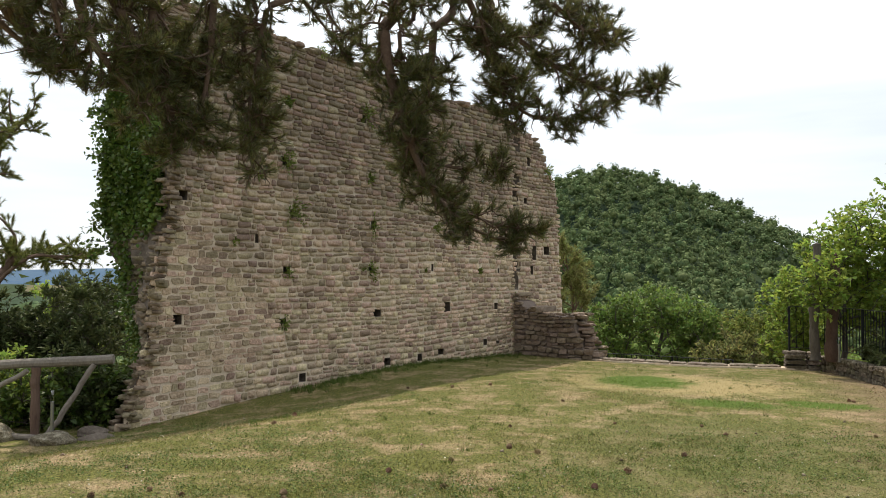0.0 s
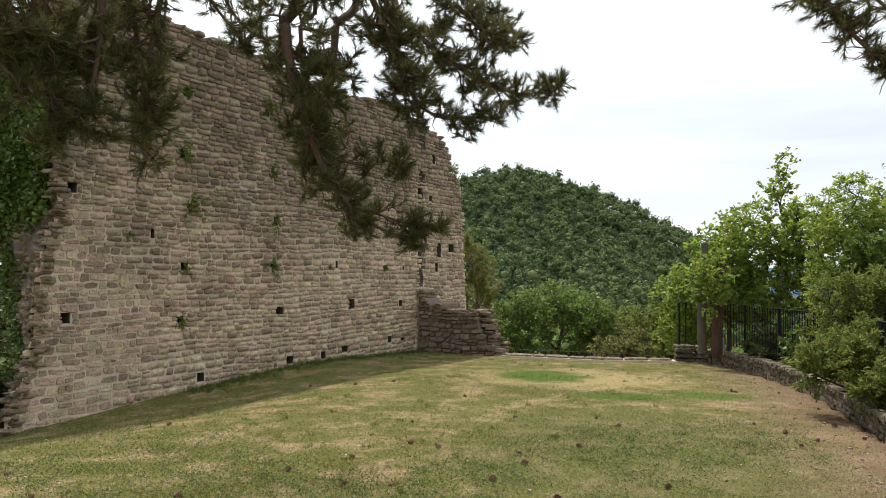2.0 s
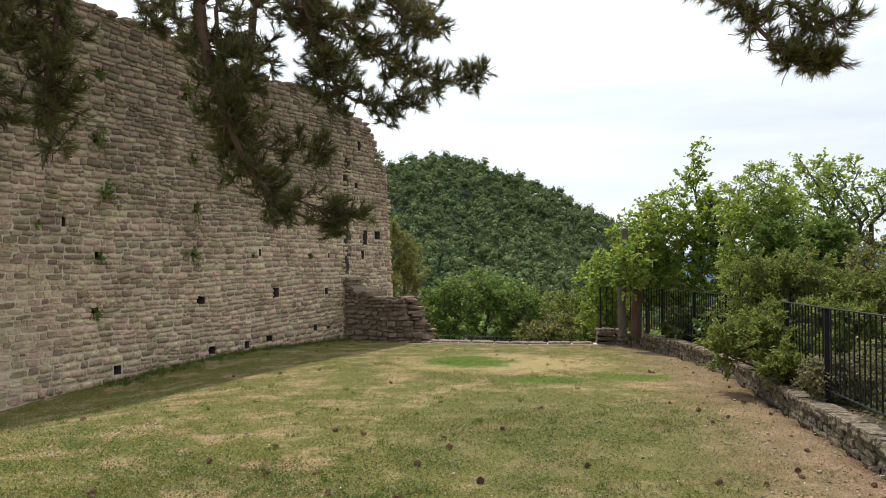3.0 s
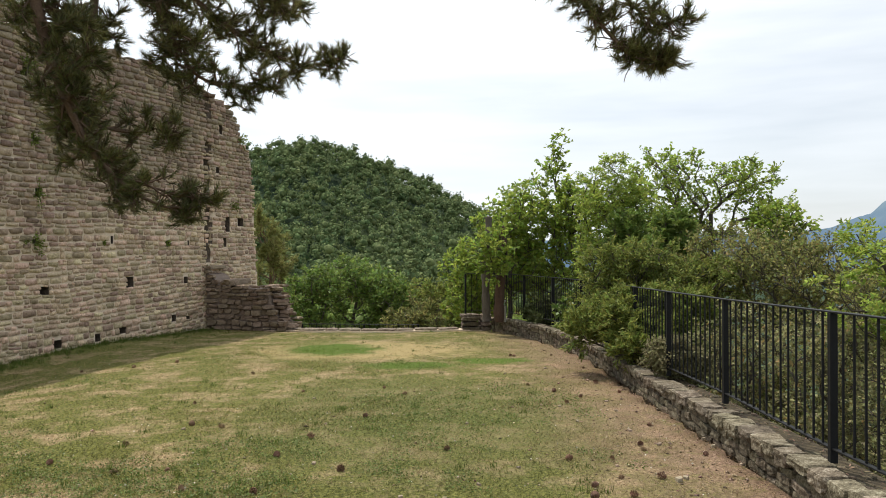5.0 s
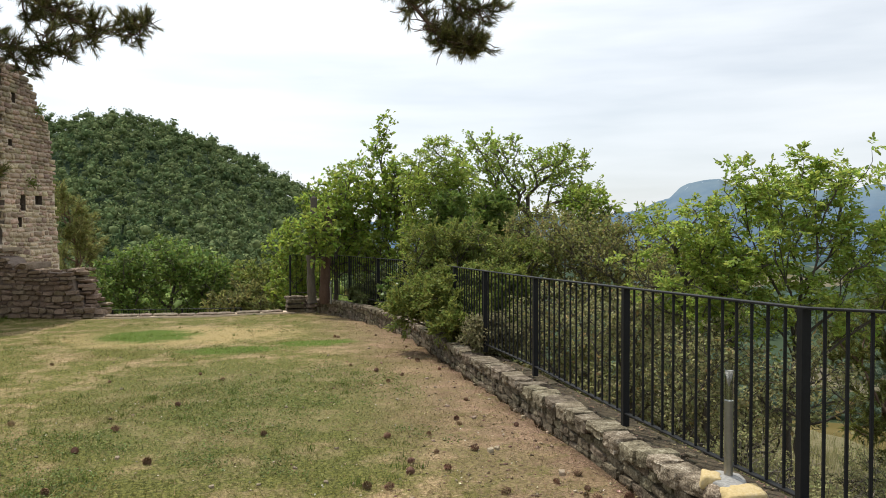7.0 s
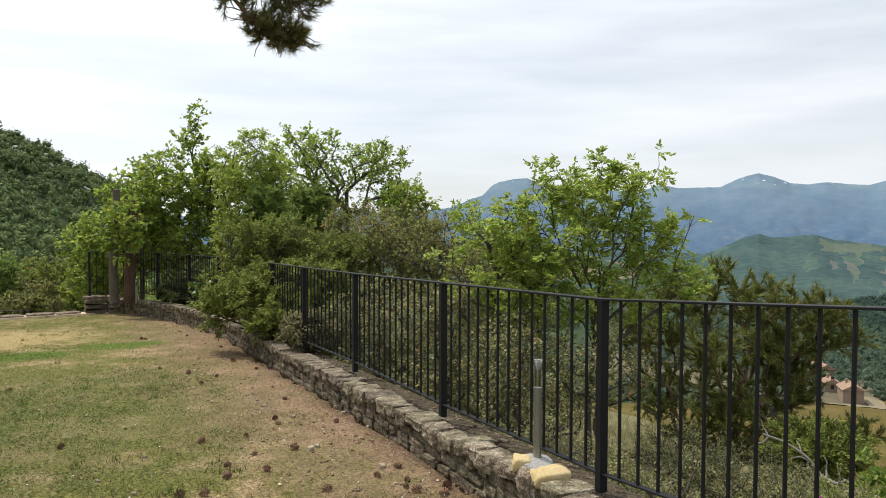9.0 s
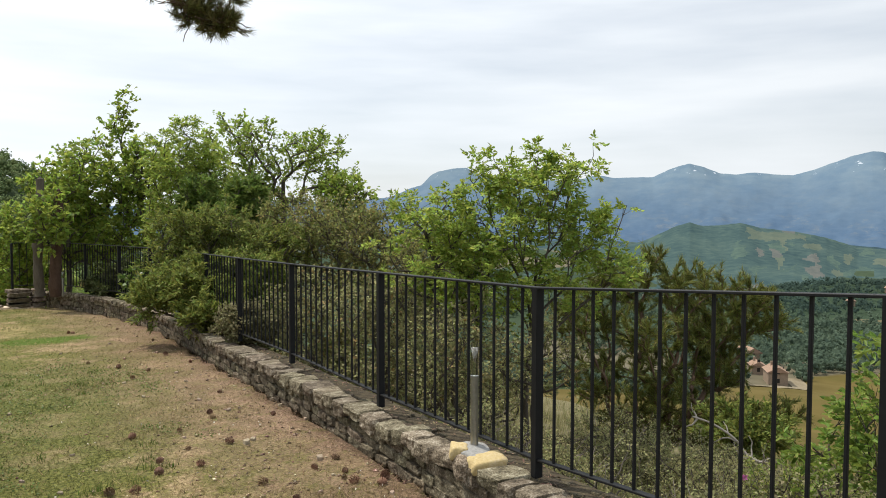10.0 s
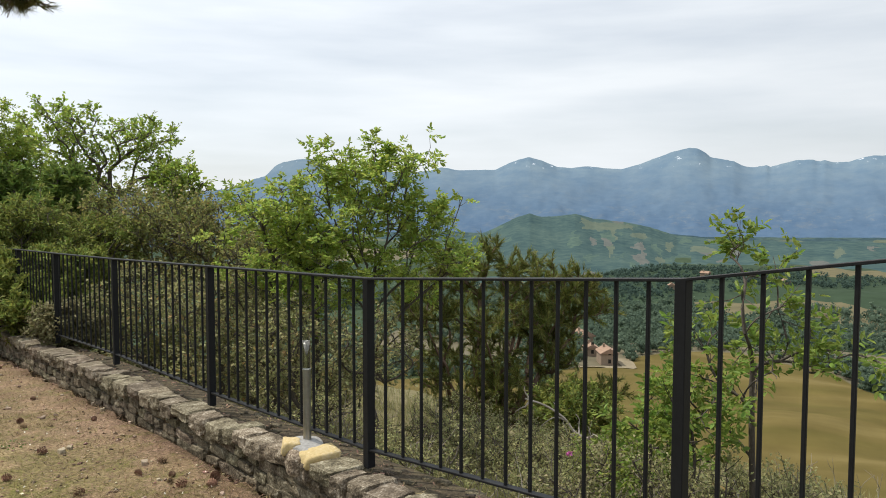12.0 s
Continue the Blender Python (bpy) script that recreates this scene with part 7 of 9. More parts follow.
# visible ends of the boughs: shape, thickness, how bushy, reach of side shoots
BOUGHS = [
    ([(0.23, 5.60, 3.75), (0.40, 5.59, 3.36), (0.69, 5.56, 3.08), (0.98, 5.51, 2.88), (1.29, 5.45, 2.76), (1.55, 5.38, 2.80)], 0.030, 1.9, 0.32),
    ([(0.06, 5.00, 3.50), (0.25, 4.99, 3.04), (0.40, 4.98, 2.70), (0.58, 4.97, 2.49), (1.00, 4.90, 2.46)], 0.024, 1.7, 0.30),
    ([(-0.42, 4.78, 3.49), (-0.38, 4.79, 2.98), (-0.34, 4.79, 2.72), (-0.25, 4.79, 2.38), (-0.07, 4.80, 1.98), (0.16, 4.80, 1.75), (0.43, 4.78, 1.63)], 0.045, 1.6, 0.34),
    ([(0.16, 4.80, 1.82), (0.38, 4.79, 1.75), (0.63, 4.76, 1.71)], 0.010, 1.8, 0.18),
    ([(-0.02, 5.20, 3.67), (-0.07, 5.20, 3.11), (-0.09, 5.20, 2.79), (-0.17, 5.20, 2.42), (-0.22, 5.20, 2.09)], 0.036, 1.6, 0.36),
    ([(-1.91, 3.74, 3.15), (-1.84, 3.78, 2.82), (-1.78, 3.80, 2.62), (-1.66, 3.86, 2.44), (-1.54, 3.91, 2.31)], 0.040, 1.03, 0.36),
    ([(-1.23, 4.22, 3.38), (-1.29, 4.21, 2.98), (-1.31, 4.20, 2.63), (-1.36, 4.18, 2.34), (-1.50, 4.14, 2.11)], 0.028, 1.03, 0.40),
    ([(-0.97, 4.50, 3.43), (-1.06, 4.48, 3.01), (-1.11, 4.46, 2.67), (-1.15, 4.45, 2.40), (-1.12, 4.46, 2.06)], 0.024, 1.3, 0.34),
    ([(-2.46, 3.76, 2.99), (-2.29, 3.87, 2.74), (-2.16, 3.95, 2.62), (-2.02, 4.02, 2.55)], 0.022, 1.13, 0.30),
    ([(-0.87, 5.13, 3.63), (-0.81, 5.14, 3.28), (-0.68, 5.16, 3.09), (-0.49, 5.18, 2.98)], 0.016, 0.7, 0.24),
    ([(0.55, 5.50, 3.90), (0.80, 5.50, 3.60), (1.05, 5.48, 3.36), (1.28, 5.45, 3.20)], 0.016, 1.6, 0.26),
    ([(-1.62, 3.98, 3.27), (-1.56, 4.01, 2.85), (-1.53, 4.02, 2.55), (-1.47, 4.04, 2.31), (-1.25, 4.11, 2.10)], 0.030, 1.03, 0.40),
    ([(-2.3, 3.68, 2.96), (-2.2, 3.8, 2.81), (-2.1, 3.9, 2.67), (-2.02, 3.98, 2.54)], 0.018, 1.46, 0.3),
    ([(-1.98, 3.62, 2.96), (-1.94, 3.71, 2.8), (-1.92, 3.77, 2.65), (-1.88, 3.82, 2.54)], 0.018, 1.38, 0.26),
    ([(-1.78, 3.82, 3.02), (-1.69, 3.93, 2.82), (-1.62, 4.02, 2.64), (-1.54, 4.1, 2.48)], 0.03, 1.73, 0.34),
    ([(-1.67, 4.06, 3.12), (-1.62, 4.18, 2.85), (-1.56, 4.27, 2.65), (-1.55, 4.33, 2.4)], 0.024, 1.38, 0.32),
    ([(-1.21, 4.39, 3.25), (-1.22, 4.5, 2.95), (-1.19, 4.59, 2.67), (-1.16, 4.68, 2.34), (-1.18, 4.71, 2.13)], 0.018, 1.30, 0.28),
    ([(-1.03, 4.81, 3.42), (-0.89, 4.92, 3.21), (-0.77, 4.99, 3.06), (-0.66, 5.05, 2.93)], 0.014, 1.13, 0.2),
    ([(0.57, 5.15, 3.57), (0.79, 5.22, 3.31), (0.97, 5.24, 3.16), (1.15, 5.24, 3.06)], 0.02, 2.2, 0.26),
    ([(0.17, 4.81, 3.42), (0.24, 4.91, 3.13), (0.36, 4.99, 2.85), (0.53, 5.02, 2.71)], 0.014, 1.5, 0.22),
    ([(-0.29, 4.61, 3.35), (-0.28, 4.75, 2.97), (-0.25, 4.86, 2.59), (-0.16, 4.94, 2.17)], 0.018, 1.5, 0.3),
    ([(-0.05, 4.85, 2.15), (0.13, 4.85, 2.12), (0.29, 4.84, 2.15), (0.38, 4.84, 2.11)], 0.01, 1.9, 0.2),
    ([(2.30, 3.56, 3.10), (2.42, 3.48, 2.80), (2.54, 3.40, 2.58), (2.66, 3.32, 2.46), (2.80, 3.20, 2.44)], 0.016, 3.2, 0.11),
    ([(2.49, 3.42, 2.91), (2.64, 3.31, 2.71), (2.74, 3.24, 2.61), (2.87, 3.13, 2.64)], 0.010, 1.6, 0.12),
]


def overhanging_pine():
    rng = np.random.default_rng(77)
    g = float(terrace(np.array(TRUNK_AT[0]), np.array(TRUNK_AT[1])))
    pine = thing("pine_tree", (TRUNK_AT[0], TRUNK_AT[1], g), "old black pine with dark boughs hanging over the lawn", "tree")
    o = np.array([TRUNK_AT[0], TRUNK_AT[1], g])
    trunk = smooth_line([(0, 0, -0.3), (0.05, 0.1, 2.0), (0.2, 0.3, 5.0), (0.3, 0.5, 8.5)], 6)
    put("trunk", mesh_of("trunk", *tube_arrays(trunk, np.linspace(0.30, 0.12, len(trunk)), 12), M_PINE_BARK, True), pine)
    for line, thick, bushy, reach in BOUGHS:
        tip = np.array(line) - o
        wood, tufts_at, tufts_way = Heap(), [], []
        if thick > 0.0101:
            start = np.array([0.15, 0.25, 4.2 + 2.0 * rng.random()])
            middle = start * 0.45 + tip[0] * 0.55 + np.array([0, 0, 0.9])
            full = smooth_line([start, middle, *tip], 7)
            wood.add(*tube_arrays(full, np.concatenate([np.linspace(thick * 1.15, thick, 14), np.linspace(thick, 0.005, len(full) - 14)]), 8))
        hang = smooth_line(tip, 8)
        if thick <= 0.0101:
            wood.add(*tube_arrays(hang, np.linspace(thick, 0.004, len(hang)), 6))
        span = np.linalg.norm(np.diff(hang, axis=0), axis=1).sum()
        for _ in range(int(span / 0.048 * bushy)):
            u = rng.random() ** 0.8
            p = on_line(hang, np.array([u]))[0]
            along_way = unit(on_line(hang, np.array([min(1, u + 0.1)]))[0] - on_line(hang, np.array([max(0, u - 0.1)]))[0])
            d = along_way * 0.75 + rng.normal(size=3) * 0.75 + np.array([0, 0, -0.05])
            ln = reach * rng.uniform(0.45, 1.3) * (1.1 - 0.78 * u)
            branch = bent(rng, p, d, ln, 5, 0.26, 0.0)
            wood.add(*tube_arrays(branch, np.linspace(0.0085, 0.0035, len(branch)), 4))
            # shoots crowd the outer half of each branch and turn up at their ends
            for _ in range(max(4, int(ln / 0.021))):
                q = on_line(branch, np.array([1 - 0.72 * rng.random() ** 1.4]))[0]
                twig = bent(rng, q, unit(branch[-1] - branch[0]) * 0.75 + 0.7 * rng.normal(size=3), rng.uniform(0.03, 0.11), 2, 0.2, 0.22)
                wood.add(*tube_arrays(twig, np.linspace(0.0046, 0.0032, len(twig)), 3))
                tufts_at.append(twig[-1:])
                tufts_way.append((unit(twig[-1] - twig[-2]) + np.array([0, 0, 0.25]))[None])
            # bare crooked spurs
            for _ in range(2):
                q = on_line(branch, np.array([rng.random()]))[0]
                spur = bent(rng, q, rng.normal(size=3), rng.uniform(0.05, 0.16), 4, 0.4, 0.0)
                wood.add(*tube_arrays(spur, np.linspace(0.0045, 0.0022, len(spur)), 3))
        m = 8
        tufts_at.append(on_line(hang, np.linspace(0.80, 1, m)))
        tufts_way.append(np.repeat(unit(hang[-1] - hang[-2])[None], m, 0))
        at, way = np.concatenate(tufts_at), np.concatenate(tufts_way)
        bough = put("bough", wood.mesh("bough", M_PINE_BARK, True), pine)
        v, f = needle_tufts(rng, at, way, 50, 0.060, 0.0017)
        put("needle_brush", mesh_of("needle_brush", v, f, M_NEEDLE), bough, "dark green tufts of pine needles")


overhanging_pine()


# ---- woods ----
def ball_arrays():
    """A coarse ball of twenty triangles."""
    g = (1 + 5 ** 0.5) / 2
    v = unit(np.array([(-1, g, 0), (1, g, 0), (-1, -g, 0), (1, -g, 0), (0, -1, g), (0, 1, g), (0, -1, -g), (0, 1, -g), (g, 0, -1), (g, 0, 1), (-g, 0, -1), (-g, 0, 1)], float))
    d = np.linalg.norm(v[:, None] - v[None], axis=-1)
    f = [(i, j, k) for i in range(12) for j in range(i + 1, 12) for k in range(j + 1, 12) if max(d[i, j], d[j, k], d[i, k]) < 1.2]
    f = [t if np.dot(np.cross(v[t[1]] - v[t[0]], v[t[2]] - v[t[0]]), v[t[0]]) > 0 else (t[0], t[2], t[1]) for t in f]
    return v, np.array(f)


def wood_crowns(rng, x, y, size, quads, leafy, lobes=5, tall=1.0, core=0.66, z=None):
    """Crowns of distant trees: leafy hearts in a cluster of lobes, each wrapped in small ragged leaf patches."""
    n = len(x)
    z = height(x, y) if z is None else z
    size = np.broadcast_to(size, (n,)) * rng.uniform(0.75, 1.3, n)
    lob = rng.normal(size=(n, lobes, 3)) * np.array([0.22, 0.22, 0.20])
    lob[:, :, 2] += 0.55 * tall
    big = rng.uniform(0.22, 0.34, (n, lobes, 1))
    ball, tri = ball_arrays()
    foot_at = np.stack([x, y, z], -1)
    heart = ball[None, None] * rng.uniform(0.75, 1.05, (n, lobes, 12, 1)) * big[..., None] * core + lob[:, :, None]
    heart = (heart * size[:, None, None, None] + foot_at[:, None, None]).reshape(-1, 3)
    ht = (tri[None] + 12 * np.arange(n * lobes)[:, None, None]).reshape(-1, 3)
    pick = rng.integers(0, lobes, (n, quads))
    centre = np.take_along_axis(lob, pick[..., None], 1)
    span = np.take_along_axis(big, pick[..., None], 1)
    out = unit(rng.normal(size=(n, quads, 3)) + np.array([0, 0, 0.5]))
    at = centre + out * span * rng.uniform(0.62, 1.25, (n, quads, 1))
    at = at * size[:, None, None] + foot_at[:, None]
    s = leafy * size[:, None, None] * rng.uniform(0.6, 1.3, (n, quads, 1))
    way = unit(out + 0.45 * rng.normal(size=out.shape))
    a = unit(np.cross(way, rng.normal(size=way.shape)))
    b = np.cross(way, a)
    v = np.stack([at + a * s, at - a * s * 0.6 + b * s * 0.8, at - a * s * 0.5 - b * s * 0.8 + way * s * 0.4], 2).reshape(-1, 3)
    return np.concatenate([heart, v]), np.concatenate([ht, np.arange(len(v)).reshape(-1, 3) + len(heart)])


def scatter(rng, heads, radii, spacing):
    """Jittered places over a sector: heads in degrees, radii in metres."""
    lim = radii[1]
    g = np.arange(-lim, lim, spacing)
    x, y = np.meshgrid(g, g)
    x = x.ravel() + rng.uniform(-0.45, 0.45, x.size) * spacing
    y = y.ravel() + rng.uniform(-0.45, 0.45, y.size) * spacing
    r, h = np.hypot(x, y), np.degrees(np.arctan2(x, y))
    keep = (r > radii[0]) & (r < radii[1]) & (h > heads[0]) & (h < heads[1])
    return x[keep], y[keep]


def woods():
    rng = np.random.default_rng(5)
    x, y = scatter(rng, (7.3, 30), (195, 394), 4.7)
    tallness = rng.uniform(0.7, 1.2, len(x)) * (1 + 0.25 * noise2(x * 0.03, y * 0.03, 61, 2))
    v, f = wood_crowns(rng, x, y, 5.4 * tallness, 92, 0.076, 4, 1.35, 0.66)
    tagged(put("hill_woods", mesh_of("hill_woods", v, f, M_WOODS)), "dense dark green forest covering the hill", "forest", kind="stuff")
    x, y = scatter(rng, (7, 31), (46, 175), 4.4)
    v, f = wood_crowns(rng, x, y, 4.2, 160, 0.056, 5, 1.1)
    tagged(put("valley_thicket", mesh_of("valley_thicket", v, f, M_WOODS_PALE)), "light green thicket in the dip before the hill", "forest", kind="stuff")
    x, y = scatter(rng, (-36, -18), (34, 170), 5.0)
    v, f = wood_crowns(rng, x, y, 4.8, 90, 0.060, 4)
    tagged(put("slope_woods", mesh_of("slope_woods", v, f, M_WOODS)), "wooded slope falling away past the wall's end", "forest", kind="stuff")
    # hedgerow and copses round the hay field, then woods across the valley
    hd = np.concatenate([rng.uniform(56, 99, 240), rng.uniform(91.5, 98.5, 90)])
    r = hay_reach(hd) + np.concatenate([rng.uniform(2, 15, 240), rng.uniform(2, 34, 90)])
    keep = (noise2(hd * 0.9, hd * 0, 17, 2) > -0.25) & (np.abs(hd - 77.3) > 1.5)
    v, f = wood_crowns(rng, r[keep] * np.sin(np.radians(hd[keep])), r[keep] * np.cos(np.radians(hd[keep])), 4.6, 80, 0.075, 4, 0.8)
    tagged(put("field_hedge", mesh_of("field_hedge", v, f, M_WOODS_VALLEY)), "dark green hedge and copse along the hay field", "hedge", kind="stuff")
    x, y = scatter(rng, (50, 98), (215, 470), 6.2)
    hd, r = np.degrees(np.arctan2(x, y)), np.hypot(x, y)
    keep = (r > hay_reach(hd) + 9) & (noise2(x * 0.016, y * 0.016, 31, 3) > -0.22) & (np.hypot(hd - 77.6, (r - 275) / 9) > 2.2)
    v, f = wood_crowns(rng, x[keep], y[keep], 6.6, 40, 0.115, 3, 0.7, 0.5)
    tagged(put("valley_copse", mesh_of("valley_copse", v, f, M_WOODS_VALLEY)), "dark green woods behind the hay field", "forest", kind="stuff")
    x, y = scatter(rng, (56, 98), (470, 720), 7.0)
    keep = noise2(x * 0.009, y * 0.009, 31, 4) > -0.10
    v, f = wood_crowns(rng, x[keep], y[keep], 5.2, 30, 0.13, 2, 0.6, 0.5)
    tagged(put("valley_woods", mesh_of("valley_woods", v, f, M_WOODS_FAR)), "scattered green woods across the valley, tinted for distance haze", "forest", kind="stuff")


woods()

# ---- distance ----
def ridge(name, dist, crest, foot_z, mat, label, depth=700, seed=1, rough=18.0, fine=0.14):
    """A far range: a gullied slope that climbs from foot_z to a crest given by (heading, height over the eye as a tangent) rows."""
    crest = np.array(crest)
    heads = np.unique(np.concatenate([np.arange(crest[0, 0], 44, 0.8), np.arange(max(44, crest[0, 0]), 104, fine), np.arange(104, crest[-1, 0] + 1e-6, 0.8)]))
    rows = np.linspace(0, 1, 64)
    h, t = np.meshgrid(heads, rows)
    top = np.interp(h, crest[:, 0], crest[:, 1]) * dist + dist * 0.0005 * noise2(h * 4.3, h * 0.0, seed + 8, 4)
    folds = 0.7 * noise2(h * 0.5 + 1.5 * t, t * 5.0 - h * 0.12, seed, 5) 
    # the slopes follow a softened crest; its notches and peaks fade out below it
    broad = np.mean([np.interp(h + q, crest[:, 0], crest[:, 1]) for q in np.linspace(-3, 3, 13)], axis=0) * dist
    z = foot_z + (broad - foot_z) * (t ** 1.25) + (top - broad) * t ** 5 + rough * folds * np.sin(np.pi * t) * 1.3
    r = dist - depth * (1 - t)
    v = np.stack([r * np.sin(np.radians(h)), r * np.cos(np.radians(h)), z + 1.444], -1).reshape(-1, 3)
    b = len(heads)
    i = (np.arange(len(rows) - 1)[:, None] * b + np.arange(b - 1)).ravel()
    f = np.stack([i, i + b, i + b + 1, i + 1], -1)[:, ::-1]
    return tagged(put(name, mesh_of(name, v, f, mat, True)), label, "mountain", kind="structure")


RANGE = [(-60, 0.004), (-45, 0.012), (-32, 0.002), (-24, 0.006), (-10, 0.0), (10, 0.01), (28, 0.004), (40, 0.012), (46, 0.011), (49.5, 0.018), (51.1, 0.030), (51.9, 0.034), (52.6, 0.047), (53.2, 0.052), (54.3, 0.056), (55.3, 0.057),
         (56.4, 0.047), (57.9, 0.042), (62.9, 0.040), (64.1, 0.042), (64.9, 0.047), (66.1, 0.043), (69.0, 0.0435), (70.0, 0.052), (70.8, 0.057), (71.5, 0.060), (72.5, 0.055), (73.6, 0.047), (74.6, 0.0455), (75.8, 0.0476),
         (77.1, 0.0445), (78.3, 0.0436), (79.5, 0.049), (80.7, 0.057), (81.9, 0.065), (83.0, 0.0688), (83.5, 0.0685), (84.0, 0.064), (84.5, 0.057), (86.0, 0.0515), (86.6, 0.046), (87.2, 0.0436), (88.1, 0.046), (88.4, 0.044),
         (89.0, 0.047), (90.0, 0.0514), (91.0, 0.052), (91.4, 0.049), (91.7, 0.0513), (92.1, 0.0485), (93.1, 0.048), (94.1, 0.0534), (94.6, 0.055), (98, 0.053), (104, 0.05), (120, 0.06)]
ridge("backdrop", 4600, RANGE, -215, M_MOUNTAIN, "long mountain range with blue distance haze in its colours", 1500, 3, 22)
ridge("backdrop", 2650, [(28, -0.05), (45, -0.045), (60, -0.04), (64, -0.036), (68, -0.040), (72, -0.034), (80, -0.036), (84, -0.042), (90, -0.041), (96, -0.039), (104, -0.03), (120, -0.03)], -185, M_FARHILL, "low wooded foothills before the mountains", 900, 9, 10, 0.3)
# the green hill across the valley: woods, pastures and hay, laid out in hedged plots
HILL_CREST = np.array([(40, -0.075), (56, -0.070), (62, -0.060), (64.5, -0.054), (66.6, -0.047), (68.4, -0.038), (69.7, -0.027), (70.8, -0.0175), (71.6, -0.0138), (72.5, -0.0182), (73.6, -0.0172), (75.0, -0.0140), (76.3, -0.0200),
                       (78.4, -0.0237), (80.4, -0.0307), (82.3, -0.041), (86.2, -0.047), (89.8, -0.046), (93.2, -0.044), (98, -0.047), (104, -0.05), (120, -0.05)])


def hill_surface(h, t):
    """Place on the hill: heading h in degrees, t from its foot (0) to its crest (1)."""
    folds = 0.8 * noise2(h * 0.28, t * 2.4, 14, 3) + 0.3 * (1 - 2 * np.abs(noise2(h * 0.45 + 1.2 * t, t * 1.3, 19, 2)))
    top = np.interp(h, HILL_CREST[:, 0], HILL_CREST[:, 1]) * 1150 + 0.7 * noise2(h * 3, h * 0, 22, 3)
    z = 1.43 - 78 + (top + 78) * t ** 1.1 + 7 * folds * np.sin(np.pi * t)
    r = 1150 - 500 * (1 - t) + 25 * folds * (1 - t)
    return r * np.sin(np.radians(h)), r * np.cos(np.radians(h)), z


PLOT_RNG = np.random.default_rng(29)
PLOTS = np.stack([PLOT_RNG.uniform(52, 104, 640), PLOT_RNG.uniform(0, 1, 640)], 1)
PLOT_KIND = PLOT_RNG.choice(4, 640, p=(0.82, 0.12, 0.025, 0.035))


def plot_at(h, t):
    """Which plot a place on the hill lies in: 0 wood, 1 pasture, 2 hay, 3 fallow."""
    hh, tt = h + 0.5 * noise2(h * 1.6, t * 12, 33, 5), t + 0.05 * noise2(h * 1.6, t * 12, 34, 5)
    d = ((hh[..., None] - PLOTS[:, 0]) / 1.0) ** 2 + ((tt[..., None] - PLOTS[:, 1]) / 0.16) ** 2
    kind = PLOT_KIND[np.argmin(d, -1)]
    kind = np.where((hh > 75.4) & (hh < 79.2) & (tt > 0.74 + 0.03 * (hh - 75.4)) & (tt < 0.94), 2, kind)
    return np.where((hh > 69.5) & (hh < 74.8) & (tt > 0.62), 0, kind)


def green_hill():
    heads = np.concatenate([np.arange(40, 60, 0.6), np.arange(60, 100, 0.1), np.arange(100, 120.1, 0.8)])
    h, t = np.meshgrid(heads, np.linspace(0, 1, 90))
    v = np.stack(hill_surface(h, t), -1).reshape(-1, 3)
    b = len(heads)
    i = (np.arange(89)[:, None] * b + np.arange(b - 1)).ravel()
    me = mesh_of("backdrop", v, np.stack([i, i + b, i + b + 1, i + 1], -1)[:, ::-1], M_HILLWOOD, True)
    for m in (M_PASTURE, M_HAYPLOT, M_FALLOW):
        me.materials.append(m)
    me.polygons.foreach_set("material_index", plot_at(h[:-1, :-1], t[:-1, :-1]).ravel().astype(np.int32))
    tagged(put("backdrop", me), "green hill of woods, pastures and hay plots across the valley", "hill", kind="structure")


green_hill()


def farmhouse(x, y, w, d, h, yaw, label, group):
    z = float(height(np.array([x]), np.array([y]))[0])
    house = thing("farmhouse", (x, y, z), label, "house", group, rz=yaw)
    bm = bmesh.new()
    bmesh.ops.create_cube(bm, size=1)
    bmesh.ops.scale(bm, vec=(w, d, h + 3), verts=bm.verts)
    bmesh.ops.translate(bm, vec=(0, 0, (h - 3) / 2), verts=bm.verts)
    put("wall", bm_mesh("wall", bm, M_PLASTER), house)
    o = 0.5
    a, b = w / 2 + o, d / 2 + o
    v = [(-a, -b, h - .2), (a, -b, h - .2), (a, b, h - .2), (-a, b, h - .2), (-a, 0, h + d * .28), (a, 0, h + d * .28)]
    put("roof", mesh_of("roof", np.array(v), [(0, 1, 5, 4), (2, 3, 4, 5), (0, 4, 3), (1, 2, 5), (0, 3, 2, 1)], M_ROOF), house)
    pane = box_mesh("window", 1.0, 0.12, 1.4, M_DARK, 0)
    for floor in (0, 1):
        for k in range(max(2, int(w / 3.2))):
            px = -w / 2 + (k + 0.5) * w / max(2, int(w / 3.2))
            if h > 4 or floor == 0:
                put("window", pane, house, "", pose(px, -d / 2, 1.0 + 2.9 * floor))
        put("window", pane, house, "", pose(-w / 2, 0, 1.0 + 2.9 * floor, 0, 0, 90))
    put("chimney", box_mesh("chimney", 0.7, 0.7, 1.6, M_PLASTER, 0.05), house, "", pose(w * 0.2, d * 0.15, h + d * 0.16))
    return house


